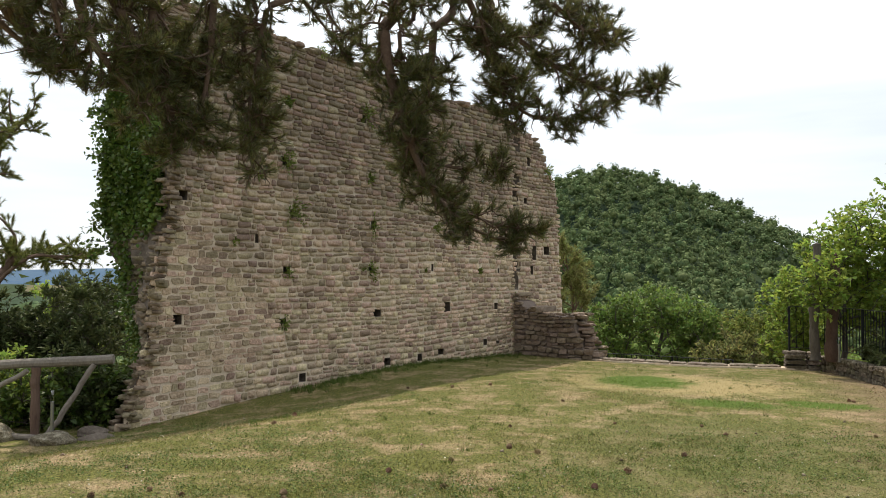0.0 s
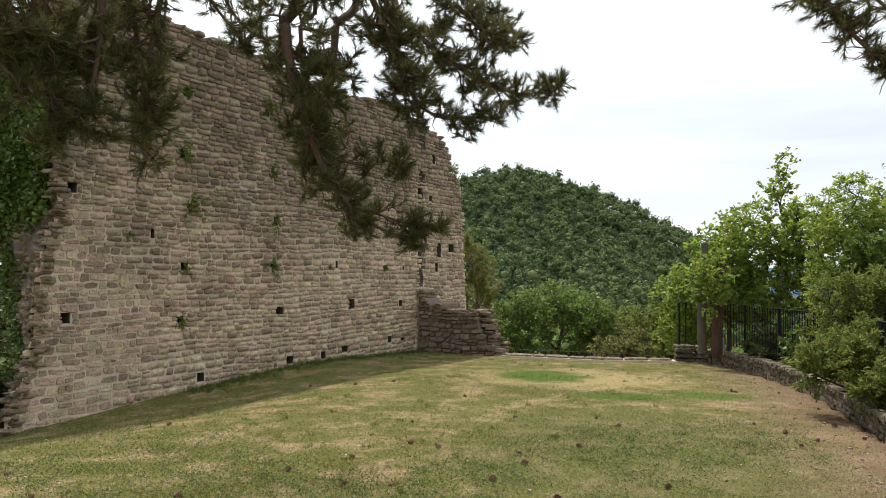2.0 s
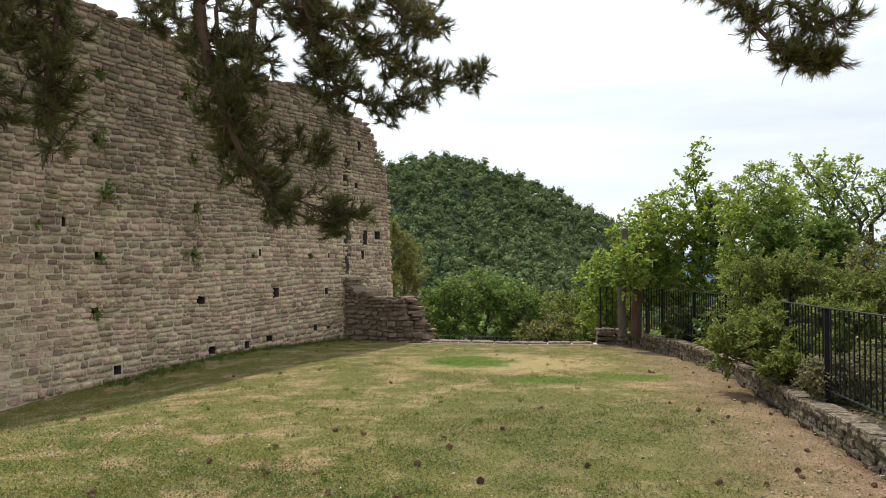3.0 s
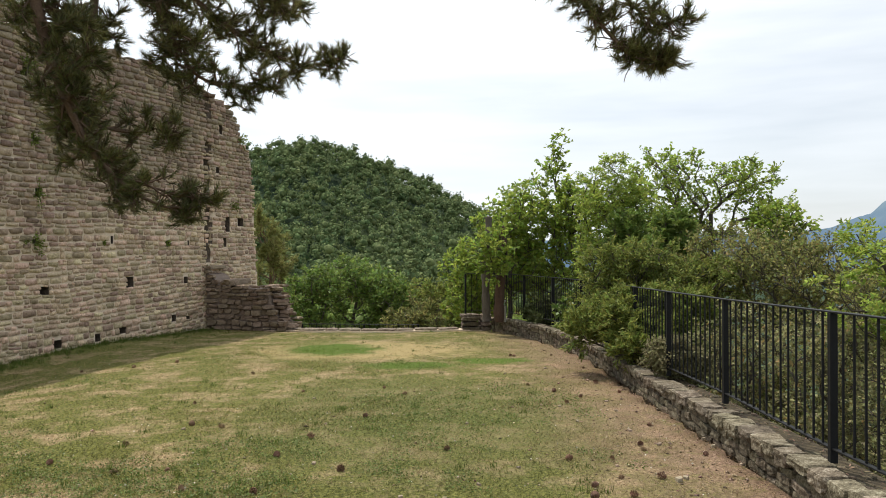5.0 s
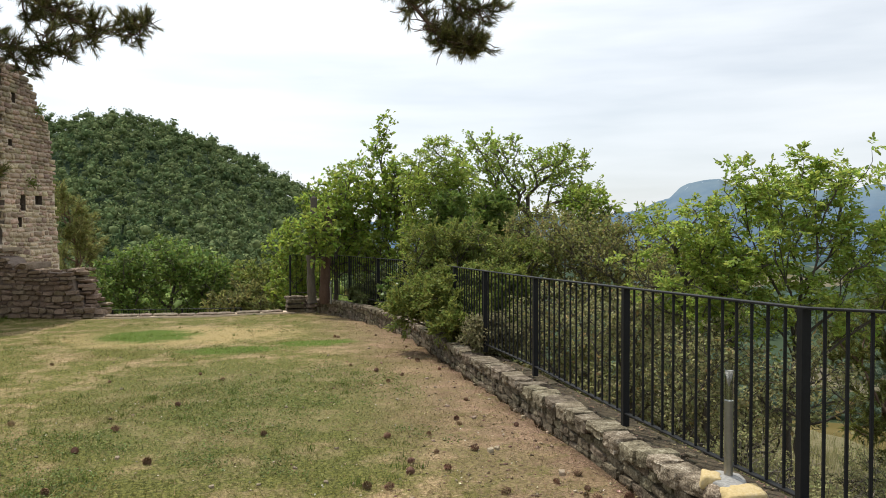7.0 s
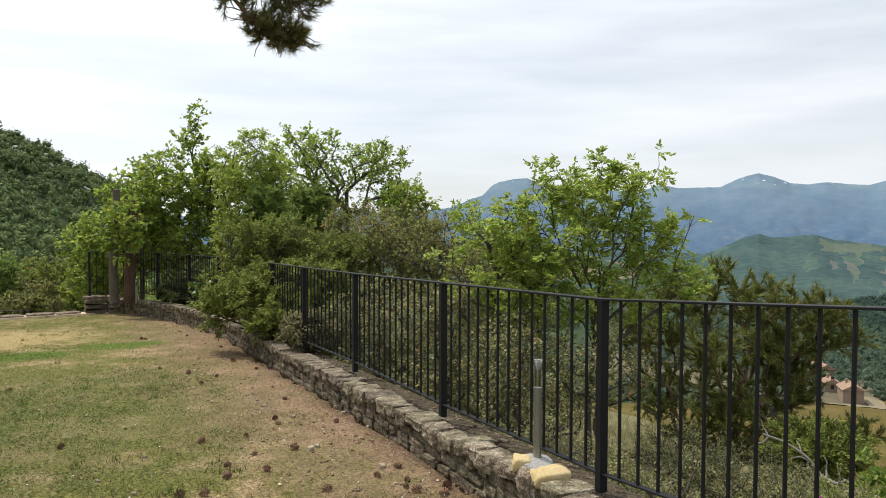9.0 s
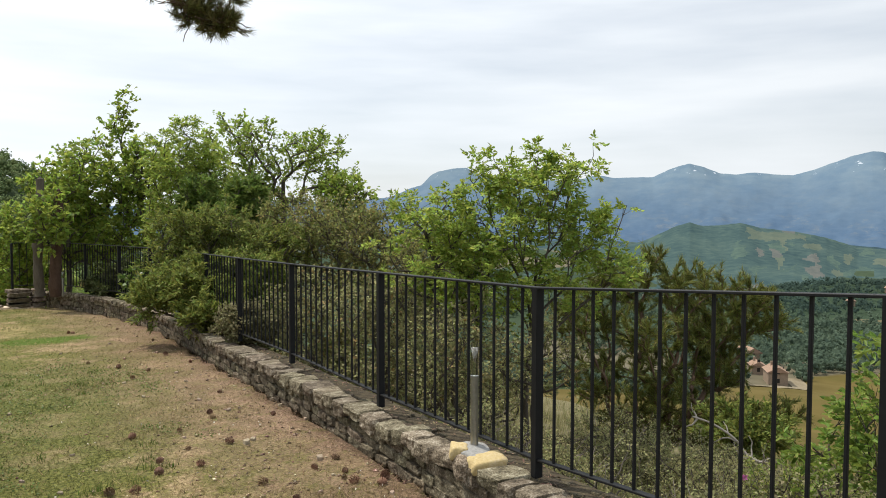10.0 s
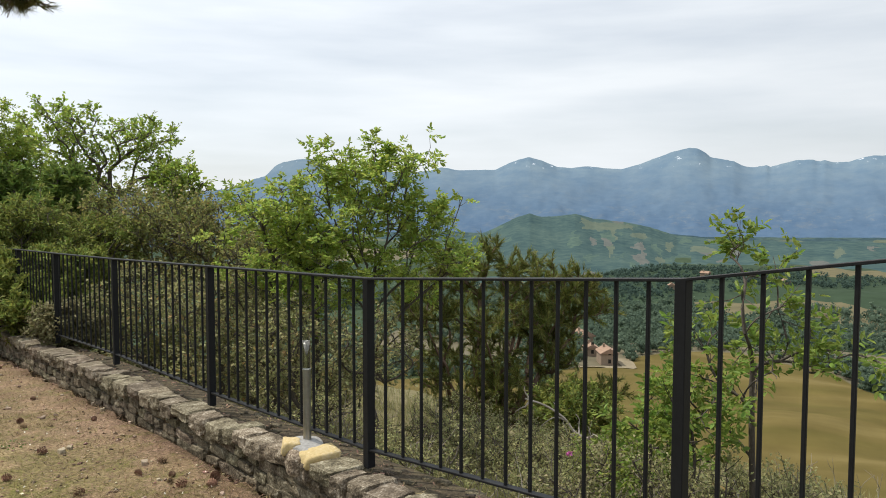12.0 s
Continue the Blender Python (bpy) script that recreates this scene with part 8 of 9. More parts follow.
for hd, r, w, d, h, yaw, label in ((77.5, 274, 8.2, 6.0, 4.6, 25, "old stone farmhouse with a terracotta roof among fields"),
                                   (76.3, 287, 6.0, 4.6, 3.2, 25, "low outbuilding with a terracotta roof beside a farmhouse"),
                                   (75.7, 312, 9.0, 6.5, 4.6, 40, "pale farm building half hidden by trees"),
                                   (82.0, 560, 6.5, 5.0, 3.6, 10, "distant pale house in the valley"), (84.3, 640, 6.5, 5.0, 3.8, 70, "distant house with a reddish roof"),
                                   (89.6, 640, 6.5, 5.0, 3.6, 35, "distant pale valley house"), (73.0, 760, 7.5, 5.5, 4.0, 20, "far house among woods"), (79.5, 880, 8.0, 6.0, 4.2, 55, "far pale house on the valley floor")):
    farmhouse(r * math.sin(radians(hd)), r * math.cos(radians(hd)), w, d, h, yaw, label, "valley houses")

def farm_track():
    """A pale dirt lane that bends round the farmhouse at the field's edge."""
    line = smooth_line([(75.2, 258, 0), (76.2, 263, 0), (77.4, 263, 0), (78.6, 262, 0), (79.1, 267, 0), (78.9, 276, 0), (78.3, 284, 0)], 8)
    a, b = [], []
    for k, (hd, r, _) in enumerate(line):
        half = 2.0 + 2.2 * math.exp(-((hd - 78.0) / 0.9) ** 2)
        d = line[min(k + 1, len(line) - 1)] - line[max(k - 1, 0)]
        side = Vector((d[1], -d[0] * r * 0.01745, 0)).normalized() * half
        x, y = r * math.sin(radians(hd)), r * math.cos(radians(hd))
        u, w = Vector((math.cos(radians(hd)), -math.sin(radians(hd)), 0)), Vector((math.sin(radians(hd)), math.cos(radians(hd)), 0))
        for out, sign in ((a, 1), (b, -1)):
            p = Vector((x, y, 0)) + (u * side.x + w * side.y) * sign
            out.append((p.x, p.y, float(height(np.array([p.x]), np.array([p.y]))[0]) + 0.22))
    n = len(a)
    tagged(put("road", mesh_of("road", np.array(a + b), [(k, k + 1, n + k + 1, n + k) for k in range(n - 1)], M_TRACK)), "pale dirt lane round the farmhouse", "road", kind="structure")


farm_track()

# ---- timber fence at the near end of the wall ----
def log_mesh(name, a, b, ra, rb, mat, seed, o):
    """A weathered round timber from a to b, a little uneven."""
    rng = np.random.default_rng(seed)
    a, b = np.array(a) - o, np.array(b) - o
    t = np.linspace(0, 1, 12)[:, None]
    line = a + (b - a) * t + rng.normal(size=(12, 3)) * np.array([0.006, 0.006, 0.006])
    r = (ra + (rb - ra) * t[:, 0]) * (1 + 0.06 * rng.normal(size=12))
    v, f = tube_arrays(line, r, 10)
    n = len(v)
    v = np.concatenate([v, [line[0]], [line[-1]]])
    faces = [tuple(q) for q in f.tolist()] + [(n, (k + 1) % 10, k) for k in range(10)] + [(n + 1, n - 10 + k, n - 10 + (k + 1) % 10) for k in range(10)]
    return mesh_of(name, v, faces, mat, False)


def timber_fence():
    base = np.array([-5.49, 10.25, -0.80])
    fence = thing("timber_fence", tuple(base), "rustic grey log fence with slanting braces by the wall's end", "fence")
    for name, a, b, ra, rb, mat, seed in (
            ("top_rail", (-7.6, 10.05, 0.14), (-4.52, 10.40, 0.265), 0.066, 0.068, M_TIMBER, 1),
            ("post", (-5.49, 10.25, -0.90), (-5.49, 10.25, 0.17), 0.062, 0.058, M_TIMBER_RED, 2),
            ("brace", (-5.33, 10.18, -0.80), (-4.74, 10.33, 0.20), 0.040, 0.036, M_TIMBER, 3),
            ("brace", (-6.35, 10.10, -0.30), (-5.58, 10.20, 0.13), 0.036, 0.036, M_TIMBER, 4),
            ("bottom_rail", (-7.4, 10.02, -0.52), (-5.15, 10.22, -0.80), 0.040, 0.045, M_TIMBER, 5),
            ("post", (-7.2, 10.08, -0.95), (-7.2, 10.08, 0.12), 0.060, 0.056, M_TIMBER_RED, 6)):
        put(name, log_mesh(name, a, b, ra, rb, mat, seed, base), fence)


timber_fence()


def boulder(name, at, size, mat, seed, label, category="rock", group="", flat=0.6):
    rng = np.random.default_rng(seed)
    bm = bmesh.new()
    bmesh.ops.create_icosphere(bm, subdivisions=3, radius=0.5)
    off = rng.random(3) * 50
    for v in bm.verts:
        c = noise.cell(Vector(v.co) * 2.6 + Vector(off))
        n = noise.noise(Vector(v.co) * 2.2 + Vector(off)) * 0.28 + noise.noise(Vector(v.co) * 6.0 + Vector(off)) * 0.10 + 0.05 * c
        v.co = v.co * (1 + n)
        v.co.z = v.co.z * flat + 0.02
    bmesh.ops.scale(bm, vec=size, verts=bm.verts)
    ob = put(name, bm_mesh(name, bm, mat, False), None, label, pose(*at, 0, 0, float(rng.uniform(0, 360))))
    return tagged(ob, "", category, group)


boulder("rock", (-5.05, 9.88, -0.74), (0.62, 0.42, 0.40), M_CAP, 1, "pale flat rock at the foot of a small lamp post")
boulder("rock", (-5.95, 10.1, -0.74), (0.50, 0.40, 0.62), M_CAP, 2, "pale boulder behind the fence's post")
boulder("rock", (-4.62, 10.15, -0.80), (0.55, 0.35, 0.30), M_CORE, 3, "dark fallen stone at the broken wall's foot")
boulder("rock", (-4.80, 10.45, -0.76), (0.42, 0.36, 0.34), M_CORE, 4, "dark weathered block by the wall's foot")
boulder("rock", (-1.42, 10.40, -0.42), (0.34, 0.20, 0.09), M_STUB, 5, "flat stone lying in the grass in the wall's shade")
boulder("rock", (2.95, 18.05, -0.52), (0.75, 0.4, 0.22), M_CAP, 6, "flat fallen stone at the stub wall's end")


# ---- small lamp posts ----
def bollard(at, tall, label, stones=True, r=0.021, tilt=0.0):
    lamp = thing("bollard_lamp", at, label, "lamp", "small garden lamp posts")
    head = 0.30 * tall
    bm = bmesh.new()
    bmesh.ops.create_cone(bm, cap_ends=True, segments=24, radius1=r, radius2=r, depth=tall - head)
    bmesh.ops.translate(bm, vec=(0, 0, (tall - head) / 2), verts=bm.verts)
    put("tube", bm_mesh("tube", bm, M_STEEL, False), lamp, "brushed steel tube")
    bm = bmesh.new()
    bmesh.ops.create_cone(bm, cap_ends=False, segments=24, radius1=r * 0.96, radius2=r * 0.96, depth=head)
    bmesh.ops.translate(bm, vec=(0, 0, tall - head / 2), verts=bm.verts)
    for v in bm.verts:
        if v.co.z > tall - 0.01:
            v.co.z += v.co.x * 0.55
    glass = put("diffuser", bm_mesh("diffuser", bm, M_GLASS, True), lamp, "clear glass sleeve cut slanting at its top")
    bm = bmesh.new()
    bmesh.ops.create_cone(bm, cap_ends=True, segments=20, radius1=r * 0.15, radius2=r * 0.85, depth=head * 0.42)
    bmesh.ops.translate(bm, vec=(0, 0, tall - head * 0.36), verts=bm.verts)
    put("reflector", bm_mesh("reflector", bm, M_WHITEMORTAR, True), glass, "pale cone-shaped reflector")
    bm = bmesh.new()
    bmesh.ops.create_cone(bm, cap_ends=True, segments=24, radius1=r * 1.08, radius2=r * 1.08, depth=0.012)
    bmesh.ops.translate(bm, vec=(0, 0, tall - head), verts=bm.verts)
    put("collar", bm_mesh("collar", bm, M_STEEL, False), lamp)
    return lamp


bollard((3.49, 2.12, 0.135), 0.605, "slim steel lamp post with clear glass head among mortared stones")
bollard((7.70, 14.75, -0.26), 0.50, "slim steel lamp post on the parapet by the timber posts")
bollard((-5.08, 9.90, -0.64), 0.58, "slim steel lamp post on a rock before the log fence")
def lamp_stone(name, at, size, mat, seed, turn, label, category, rough=0.22):
    me = rock_mesh(random.Random(seed), name, mat, rough * 0.45, 7, 3.0)
    me.polygons.foreach_set("use_smooth", np.ones(len(me.polygons), bool))
    me.transform(Matrix.Translation((0, 0.5, 0)))
    ob = put(name, me, None, label, pose(*at, 6, -5, turn) @ Matrix.Diagonal((*size, 1)))
    return tagged(ob, "", category, "stones round the lamp post")


lamp_stone("stone", (3.425, 2.175, 0.165), (0.13, 0.10, 0.085), M_YELLOWROCK, 12, 40, "yellow sandstone lump at the lamp's foot", "rock")
lamp_stone("stone", (3.42, 2.00, 0.140), (0.20, 0.13, 0.08), M_YELLOWROCK, 13, -35, "flat yellow sandstone before the lamp's foot", "rock")
lamp_stone("mortar_lump", (3.445, 2.10, 0.150), (0.18, 0.17, 0.085), M_WHITEMORTAR, 14, 15, "white smeared cement round the lamp's foot", "mortar", 0.4)
lamp_stone("stone", (3.375, 2.11, 0.11), (0.13, 0.09, 0.12), M_CAP, 15, 60, "grey stone bedded in cement below the lamp", "rock")


# ---- two old timber posts at the corner ----
def timber_post(x, y, top, r, mat, seed, label):
    z = float(terrace(np.array(x), np.array(y))) + 0.25
    rng = np.random.default_rng(seed)
    post = thing("timber_post", (x, y, z), label, "post", "corner timber posts")
    zs = np.linspace(0, top - z, 22)
    line = np.stack([0.035 * np.sin(zs * 2.1 + seed), 0.03 * np.cos(zs * 1.7), zs], 1)
    put("shaft", mesh_of("shaft", *tube_arrays(line, r * (1 + 0.09 * rng.normal(size=22)) * np.linspace(1.15, 0.78, 22), 12), mat, True), post)
    cap = tube_arrays(np.array([(line[-1][0], line[-1][1], top - z - 0.01), (line[-1][0], line[-1][1], top - z + 0.03)]), [r * 0.8, r * 0.25], 12)
    put("end_grain", mesh_of("end_grain", *cap, mat, True), post, "weathered sawn end")
    for k in range(5):
        zz = (0.35 + 0.5 * rng.random()) * (top - z)
        ang = rng.uniform(0, 6.28)
        stub = np.array([(0, 0, zz), (math.cos(ang) * r * 1.7, math.sin(ang) * r * 1.7, zz + 0.06)])
        put("branch_stub", mesh_of("branch_stub", *tube_arrays(stub, [0.035, 0.025], 7), mat, True), post)


timber_post(7.60, 15.45, 2.06, 0.090, M_POLE, 3, "tall grey weathered timber post on the parapet")
timber_post(7.80, 15.15, 1.84, 0.108, M_POLE_RED, 4, "tall brown weathered timber post on the parapet")


# ---- ivy and plants on the wall ----
def ivy():
    rng = np.random.default_rng(61)
    m = face_basis()
    plant = new("ivy")
    plant.matrix_basis = m
    tagged(plant, "thick dark green ivy hanging over the broken wall's end", "ivy")
    stems, spots, ways = Heap(), [], []
    for k in range(46):
        y = rng.uniform(0.15, 2.0)
        z1 = rng.uniform(2.6, 5.5)
        z0 = max(2.0 + 0.5 * rng.random(), z1 - rng.uniform(0.6, 2.4))
        t = np.linspace(0, 1, 10)
        zz = z0 + (z1 - z0) * t
        yy = y + 0.15 * np.sin(t * 5 + k) * rng.random() + (rng.random() - .5) * 0.3 * t
        yy = np.clip(yy, 0.02, 2.2)
        uu = wall_start(zz) + yy * (0.50 - 0.42 * smooth01(0.2, 2.2, zz)) + 0.17 * noise2(yy * 1.6, zz * 1.4, 8, 4) - 0.02
        line = np.stack([uu, yy, zz], 1)
        stems.add(*tube_arrays(line, np.linspace(0.010, 0.004, 10), 4))
        n = int(150 * (z1 - z0)) + 60
        s = rng.random(n)
        spots.append(on_line(line, s) + rng.normal(size=(n, 3)) * np.array([0.05, 0.10, 0.08]) - np.array([0.10, 0, 0]) * rng.random((n, 1)))
        ways.append(np.tile(np.array([[-0.6, -0.25, -0.5]]), (n, 1)))
    # shoots that stand out from the back edge, and a strand lower down
    for k in range(26):
        y, z = rng.uniform(1.5, 2.1), rng.uniform(1.3, 5.4)
        p = np.array([float(wall_start(z)) + y * (0.50 - 0.42 * float(smooth01(0.2, 2.2, z))), y, z])
        line = bent(rng, p, (-0.7, 0.9, rng.uniform(-0.4, 0.4)), rng.uniform(0.2, 0.55), 5, 0.3, -0.05)
        stems.add(*tube_arrays(line, np.linspace(0.007, 0.003, len(line)), 4))
        s = rng.random(26)
        spots.append(on_line(line, s) + rng.normal(size=(26, 3)) * 0.05)
        ways.append(np.tile(np.array([[-0.6, 0.3, -0.4]]), (26, 1)))
    for k in range(44):
        y, z = rng.uniform(0.75, 1.6), rng.uniform(-0.75, 2.2)
        p = np.array([float(wall_start(z)) + y * (0.50 - 0.42 * float(smooth01(0.2, 2.2, z))) + 0.02, y, z])
        n = 34
        spots.append(p + rng.normal(size=(n, 3)) * np.array([0.08, 0.12, 0.16]))
        ways.append(np.tile(np.array([[-0.7, -0.1, -0.4]]), (n, 1)))
    at, way = np.concatenate(spots), np.concatenate(ways)
    put("stem", stems.mesh("stem", M_BARK), plant)
    v, f = leaves(rng, at, way, 0.074, 0.066, 0.14, 0.7, 0.0, True)
    tagged(put("foliage", mesh_of("foliage", v, f, M_IVY), plant), kind="stuff")


ivy()


def wall_plant(u, z, size, seed, hang=-0.3, mat=None, style="leaf"):
    rng = np.random.default_rng(seed)
    o = on_wall(u, z - 0.04, 0.0)
    ob = thing("wall_plant", tuple(o), "small green plant rooted in a putlog hole of the wall", "plant", "plants in the wall")
    stems, spots, ways = Heap(), [], []
    out = np.array([-WALL_N[0], -WALL_N[1], 0])
    for _ in range(int(12 + size * 75)):
        d = out * rng.uniform(0.2, 0.9) + rng.normal(size=3) * 0.55 + np.array([0, 0, 0.35 + hang * rng.random() * 2])
        line = bent(rng, -out * 0.06, d, size * rng.uniform(0.5, 1.1), 4, 0.2, -0.10)
        stems.add(*tube_arrays(line, np.linspace(0.003, 0.0015, len(line)), 3))
        n = 9
        s = rng.uniform(0.25, 1, n)
        spots.append(on_line(line, s))
        ways.append(np.repeat(unit(line[-1] - line[0])[None], n, 0))
    put("stem", stems.mesh("stem", M_BARK), ob)
    v, f = leaves(rng, np.concatenate(spots), np.concatenate(ways), 0.055, 0.026 if style == "leaf" else 0.007, 0.2, 0.7)
    tagged(put("foliage", mesh_of("foliage", v, f, mat or M_WALLPLANT), ob), kind="stuff")


for k, (u, z, size, hang) in enumerate(((8.57, 0.62, 0.16, -0.3), (8.66, 1.50, 0.13, 0.0), (10.71, 1.53, 0.22, 0.0), (8.74, 2.52, 0.34, 0.1), (10.78, 2.42, 0.24, -0.2), (12.73, 2.45, 0.18, 0.0),
                                        (8.57, 3.42, 0.30, -0.2), (10.69, 3.32, 0.18, 0.1), (7.52, 2.04, 0.12, 0.0), (8.03, 3.10, 0.14, 0.0), (17.12, 2.50, 0.22, 0.0), (10.55, 4.55, 0.30, -0.3),
                                        (8.65, 4.45, 0.12, 0.0), (12.4, 1.56, 0.08, 0.0), (14.42, 1.53, 0.09, 0.0), (17.5, 4.15, 0.26, 0.3), (9.4, 5.45, 0.16, 0.4), (11.4, 4.7, 0.2, -0.2), (15.9, 0.95, 0.10, 0.3))):
    wall_plant(u, z, size * 1.2, 300 + k, hang)


# ---- lawn ----
def lawn_spots(rng, n, near, far, heads=(-34, 96)):
    """Places on the lawn, evenly over the picture rather than over the ground."""
    h = np.radians(rng.uniform(*heads, n))
    r = near * (far / near) ** rng.random(n)
    x, y = r * np.sin(h), r * np.cos(h)
    keep = (outside(x, y) < -0.05) & (x * WALL_N[0] + y * WALL_N[1] < WALL_C - 0.03)
    return x[keep], y[keep]


def grass():
    rng = np.random.default_rng(81)
    x, y = lawn_spots(rng, 690000, 2.6, 21)
    bare = smooth01(1.3, 3.0, x - 0.40 * y + 1.6 * noise2(x * 0.9, y * 0.9, 77, 3))
    thick = 0.5 + 0.5 * noise2(x * 1.3, y * 1.3, 55, 3)
    keep = rng.random(len(x)) < (1 - 0.62 * bare) * (0.35 + 0.65 * thick)
    x, y, thick = x[keep], y[keep], thick[keep]
    n = len(x)
    z = terrace(x, y)
    wall_near = 0.6 * np.exp(-np.clip(WALL_C - (x * WALL_N[0] + y * WALL_N[1]), 0, 9) / 0.25) * smooth01(9, 13, x * WALL_A[0] + y * WALL_A[1])
    tall = (0.014 + 0.022 * rng.random(n) ** 2 + 0.026 * smooth01(0.6, 0.95, thick) * rng.random(n)) * (1 + 4.0 * wall_near)
    wide = 0.0013 + 0.00022 * np.hypot(x, y)
    a = rng.uniform(0, 2 * np.pi, n)
    p = np.stack([x, y, z - 0.004], -1)
    side = np.stack([np.cos(a), np.sin(a), np.zeros(n)], -1) * wide[:, None]
    lean = rng.normal(size=(n, 2)) * 1.25
    tip = p + np.stack([lean[:, 0] * tall, lean[:, 1] * tall, tall], -1)
    v = np.stack([p - side, p + side, tip], 1).reshape(-1, 3)
    dry = rng.random(n) < 0.07 + 0.26 * smooth01(0.1, -0.35, noise2(x * 1.1, y * 1.1, 58, 3))
    tri = v.reshape(n, 3, 3)
    green, straw = tri[~dry].reshape(-1, 3), tri[dry].reshape(-1, 3)
    tagged(put("grass", mesh_of("grass", green, np.arange(len(green)).reshape(-1, 3), M_BLADE)), "short patchy summer grass", "grass", kind="stuff")
    tagged(put("dry_grass", mesh_of("dry_grass", straw, np.arange(len(straw)).reshape(-1, 3), M_STRAW)), "bleached dry grass blades in the lawn", "grass", kind="stuff")
    # clover and broad-leaved weeds in ragged patches
    x, y = lawn_spots(rng, 26000, 2.8, 17)
    patch = noise2(x * 0.55, y * 0.55, 91, 3) + 0.5 * noise2(x * 2.2, y * 2.2, 92, 2) + 0.4 * np.exp(-((x - 2.5) / 1.5) ** 2 - ((y - 6.6) / 1.8) ** 2)
    keep = (patch > 0.10 + 0.25 * rng.random(len(x))) & (x - 0.4 * y + 0.8 * noise2(x, y, 93, 2) < 1.9)
    x, y = x[keep], y[keep]
    k = 11
    at = np.repeat(np.stack([x, y, terrace(x, y) + 0.012], -1), k, 0) + rng.normal(size=(len(x) * k, 3)) * np.array([0.045, 0.045, 0.006])
    way = rng.normal(size=at.shape) * np.array([1, 1, 0.2]) + np.array([0, 0, 0.2])
    v, f = leaves(rng, at, way, 0.018, 0.013, 0.15, 0.5, 0.4)
    tagged(put("weeds", mesh_of("weeds", v, f, M_WEED)), "low patches of clover and weeds in the lawn", "weeds", kind="stuff")
    # tussocks of longer green grass, thickest at the wall's foot
    x, y = lawn_spots(rng, 1500, 3.0, 19)
    off = WALL_C - (x * WALL_N[0] + y * WALL_N[1])
    u = x * WALL_A[0] + y * WALL_A[1]
    keep = ((noise2(x * 0.7, y * 0.7, 63, 3) > 0.02) & (x - 0.4 * y < 1.4) & (rng.random(len(x)) < 0.5)) | ((off < 0.9) & (u > 9))
    x, y, off, u = x[keep], y[keep], off[keep], u[keep]
    wx = rng.uniform(8.6, 15.8, 260)
    wo = rng.exponential(0.16, 260) + 0.05
    x = np.concatenate([x, wx * WALL_A[0] + (WALL_C - wo) * WALL_N[0]])
    y = np.concatenate([y, wx * WALL_A[1] + (WALL_C - wo) * WALL_N[1]])
    tall = np.concatenate([np.full(len(off), 0.055), 0.05 + 0.07 * rng.random(260)])
    k = 22
    m = len(x) * k
    p = np.repeat(np.stack([x, y, terrace(x, y) - 0.005], -1), k, 0) + rng.normal(size=(m, 3)) * np.array([0.03, 0.03, 0.0])
    tip = p + np.concatenate([rng.normal(size=(m, 2)) * 0.35, np.ones((m, 1))], 1) * (np.repeat(tall, k) * rng.uniform(0.5, 1.2, m))[:, None]
    a = rng.uniform(0, 2 * np.pi, m)
    side = np.stack([np.cos(a), np.sin(a), np.zeros(m)], -1) * 0.0035
    v = np.stack([p - side, p + side, tip], 1).reshape(-1, 3)
    tagged(put("grass_tussocks", mesh_of("grass_tussocks", v, np.arange(3 * m).reshape(m, 3), M_TUSSOCK)), "longer green grass tufts in the lawn and along the wall", "grass", kind="stuff")
    # small white flower heads and bleached leaves
    x, y = lawn_spots(rng, 1500, 3.0, 18)
    at = np.stack([x, y, terrace(x, y) + 0.02], -1)
    v, f = leaves(rng, at, rng.normal(size=at.shape) * np.array([1, 1, 0.15]), 0.016, 0.012, 0.05, 0.1)
    tagged(put("flower_specks", mesh_of("flower_specks", v, f, M_SPECK)), "tiny white flowers and bleached leaf scraps in the lawn", "flowers", kind="stuff")
    # fallen needles and straw on the bare soil
    x, y = lawn_spots(rng, 85000, 2.6, 16, (10, 96))
    keep = smooth01(1.2, 2.6, x - 0.40 * y + 1.2 * noise2(x * 0.9, y * 0.9, 77, 3)) > rng.random(len(x))
    x, y = x[keep], y[keep]
    n = len(x)
    p = np.stack([x, y, terrace(x, y) + 0.006 + 0.008 * rng.random(n)], -1)
    a = rng.uniform(0, 2 * np.pi, n)
    d = np.stack([np.cos(a), np.sin(a), 0.15 * rng.normal(size=n)], -1) * rng.uniform(0.012, 0.042, (n, 1))
    s = np.stack([-np.sin(a), np.cos(a), np.zeros(n)], -1) * rng.uniform(0.0009, 0.0030, (n, 1))
    v = np.stack([p - s, p + s, p + d], 1).reshape(-1, 3)
    tagged(put("needle_litter", mesh_of("needle_litter", v, np.arange(3 * n).reshape(n, 3), M_LITTER)), "dry fallen pine needles and straw", "litter", kind="stuff")


grass()


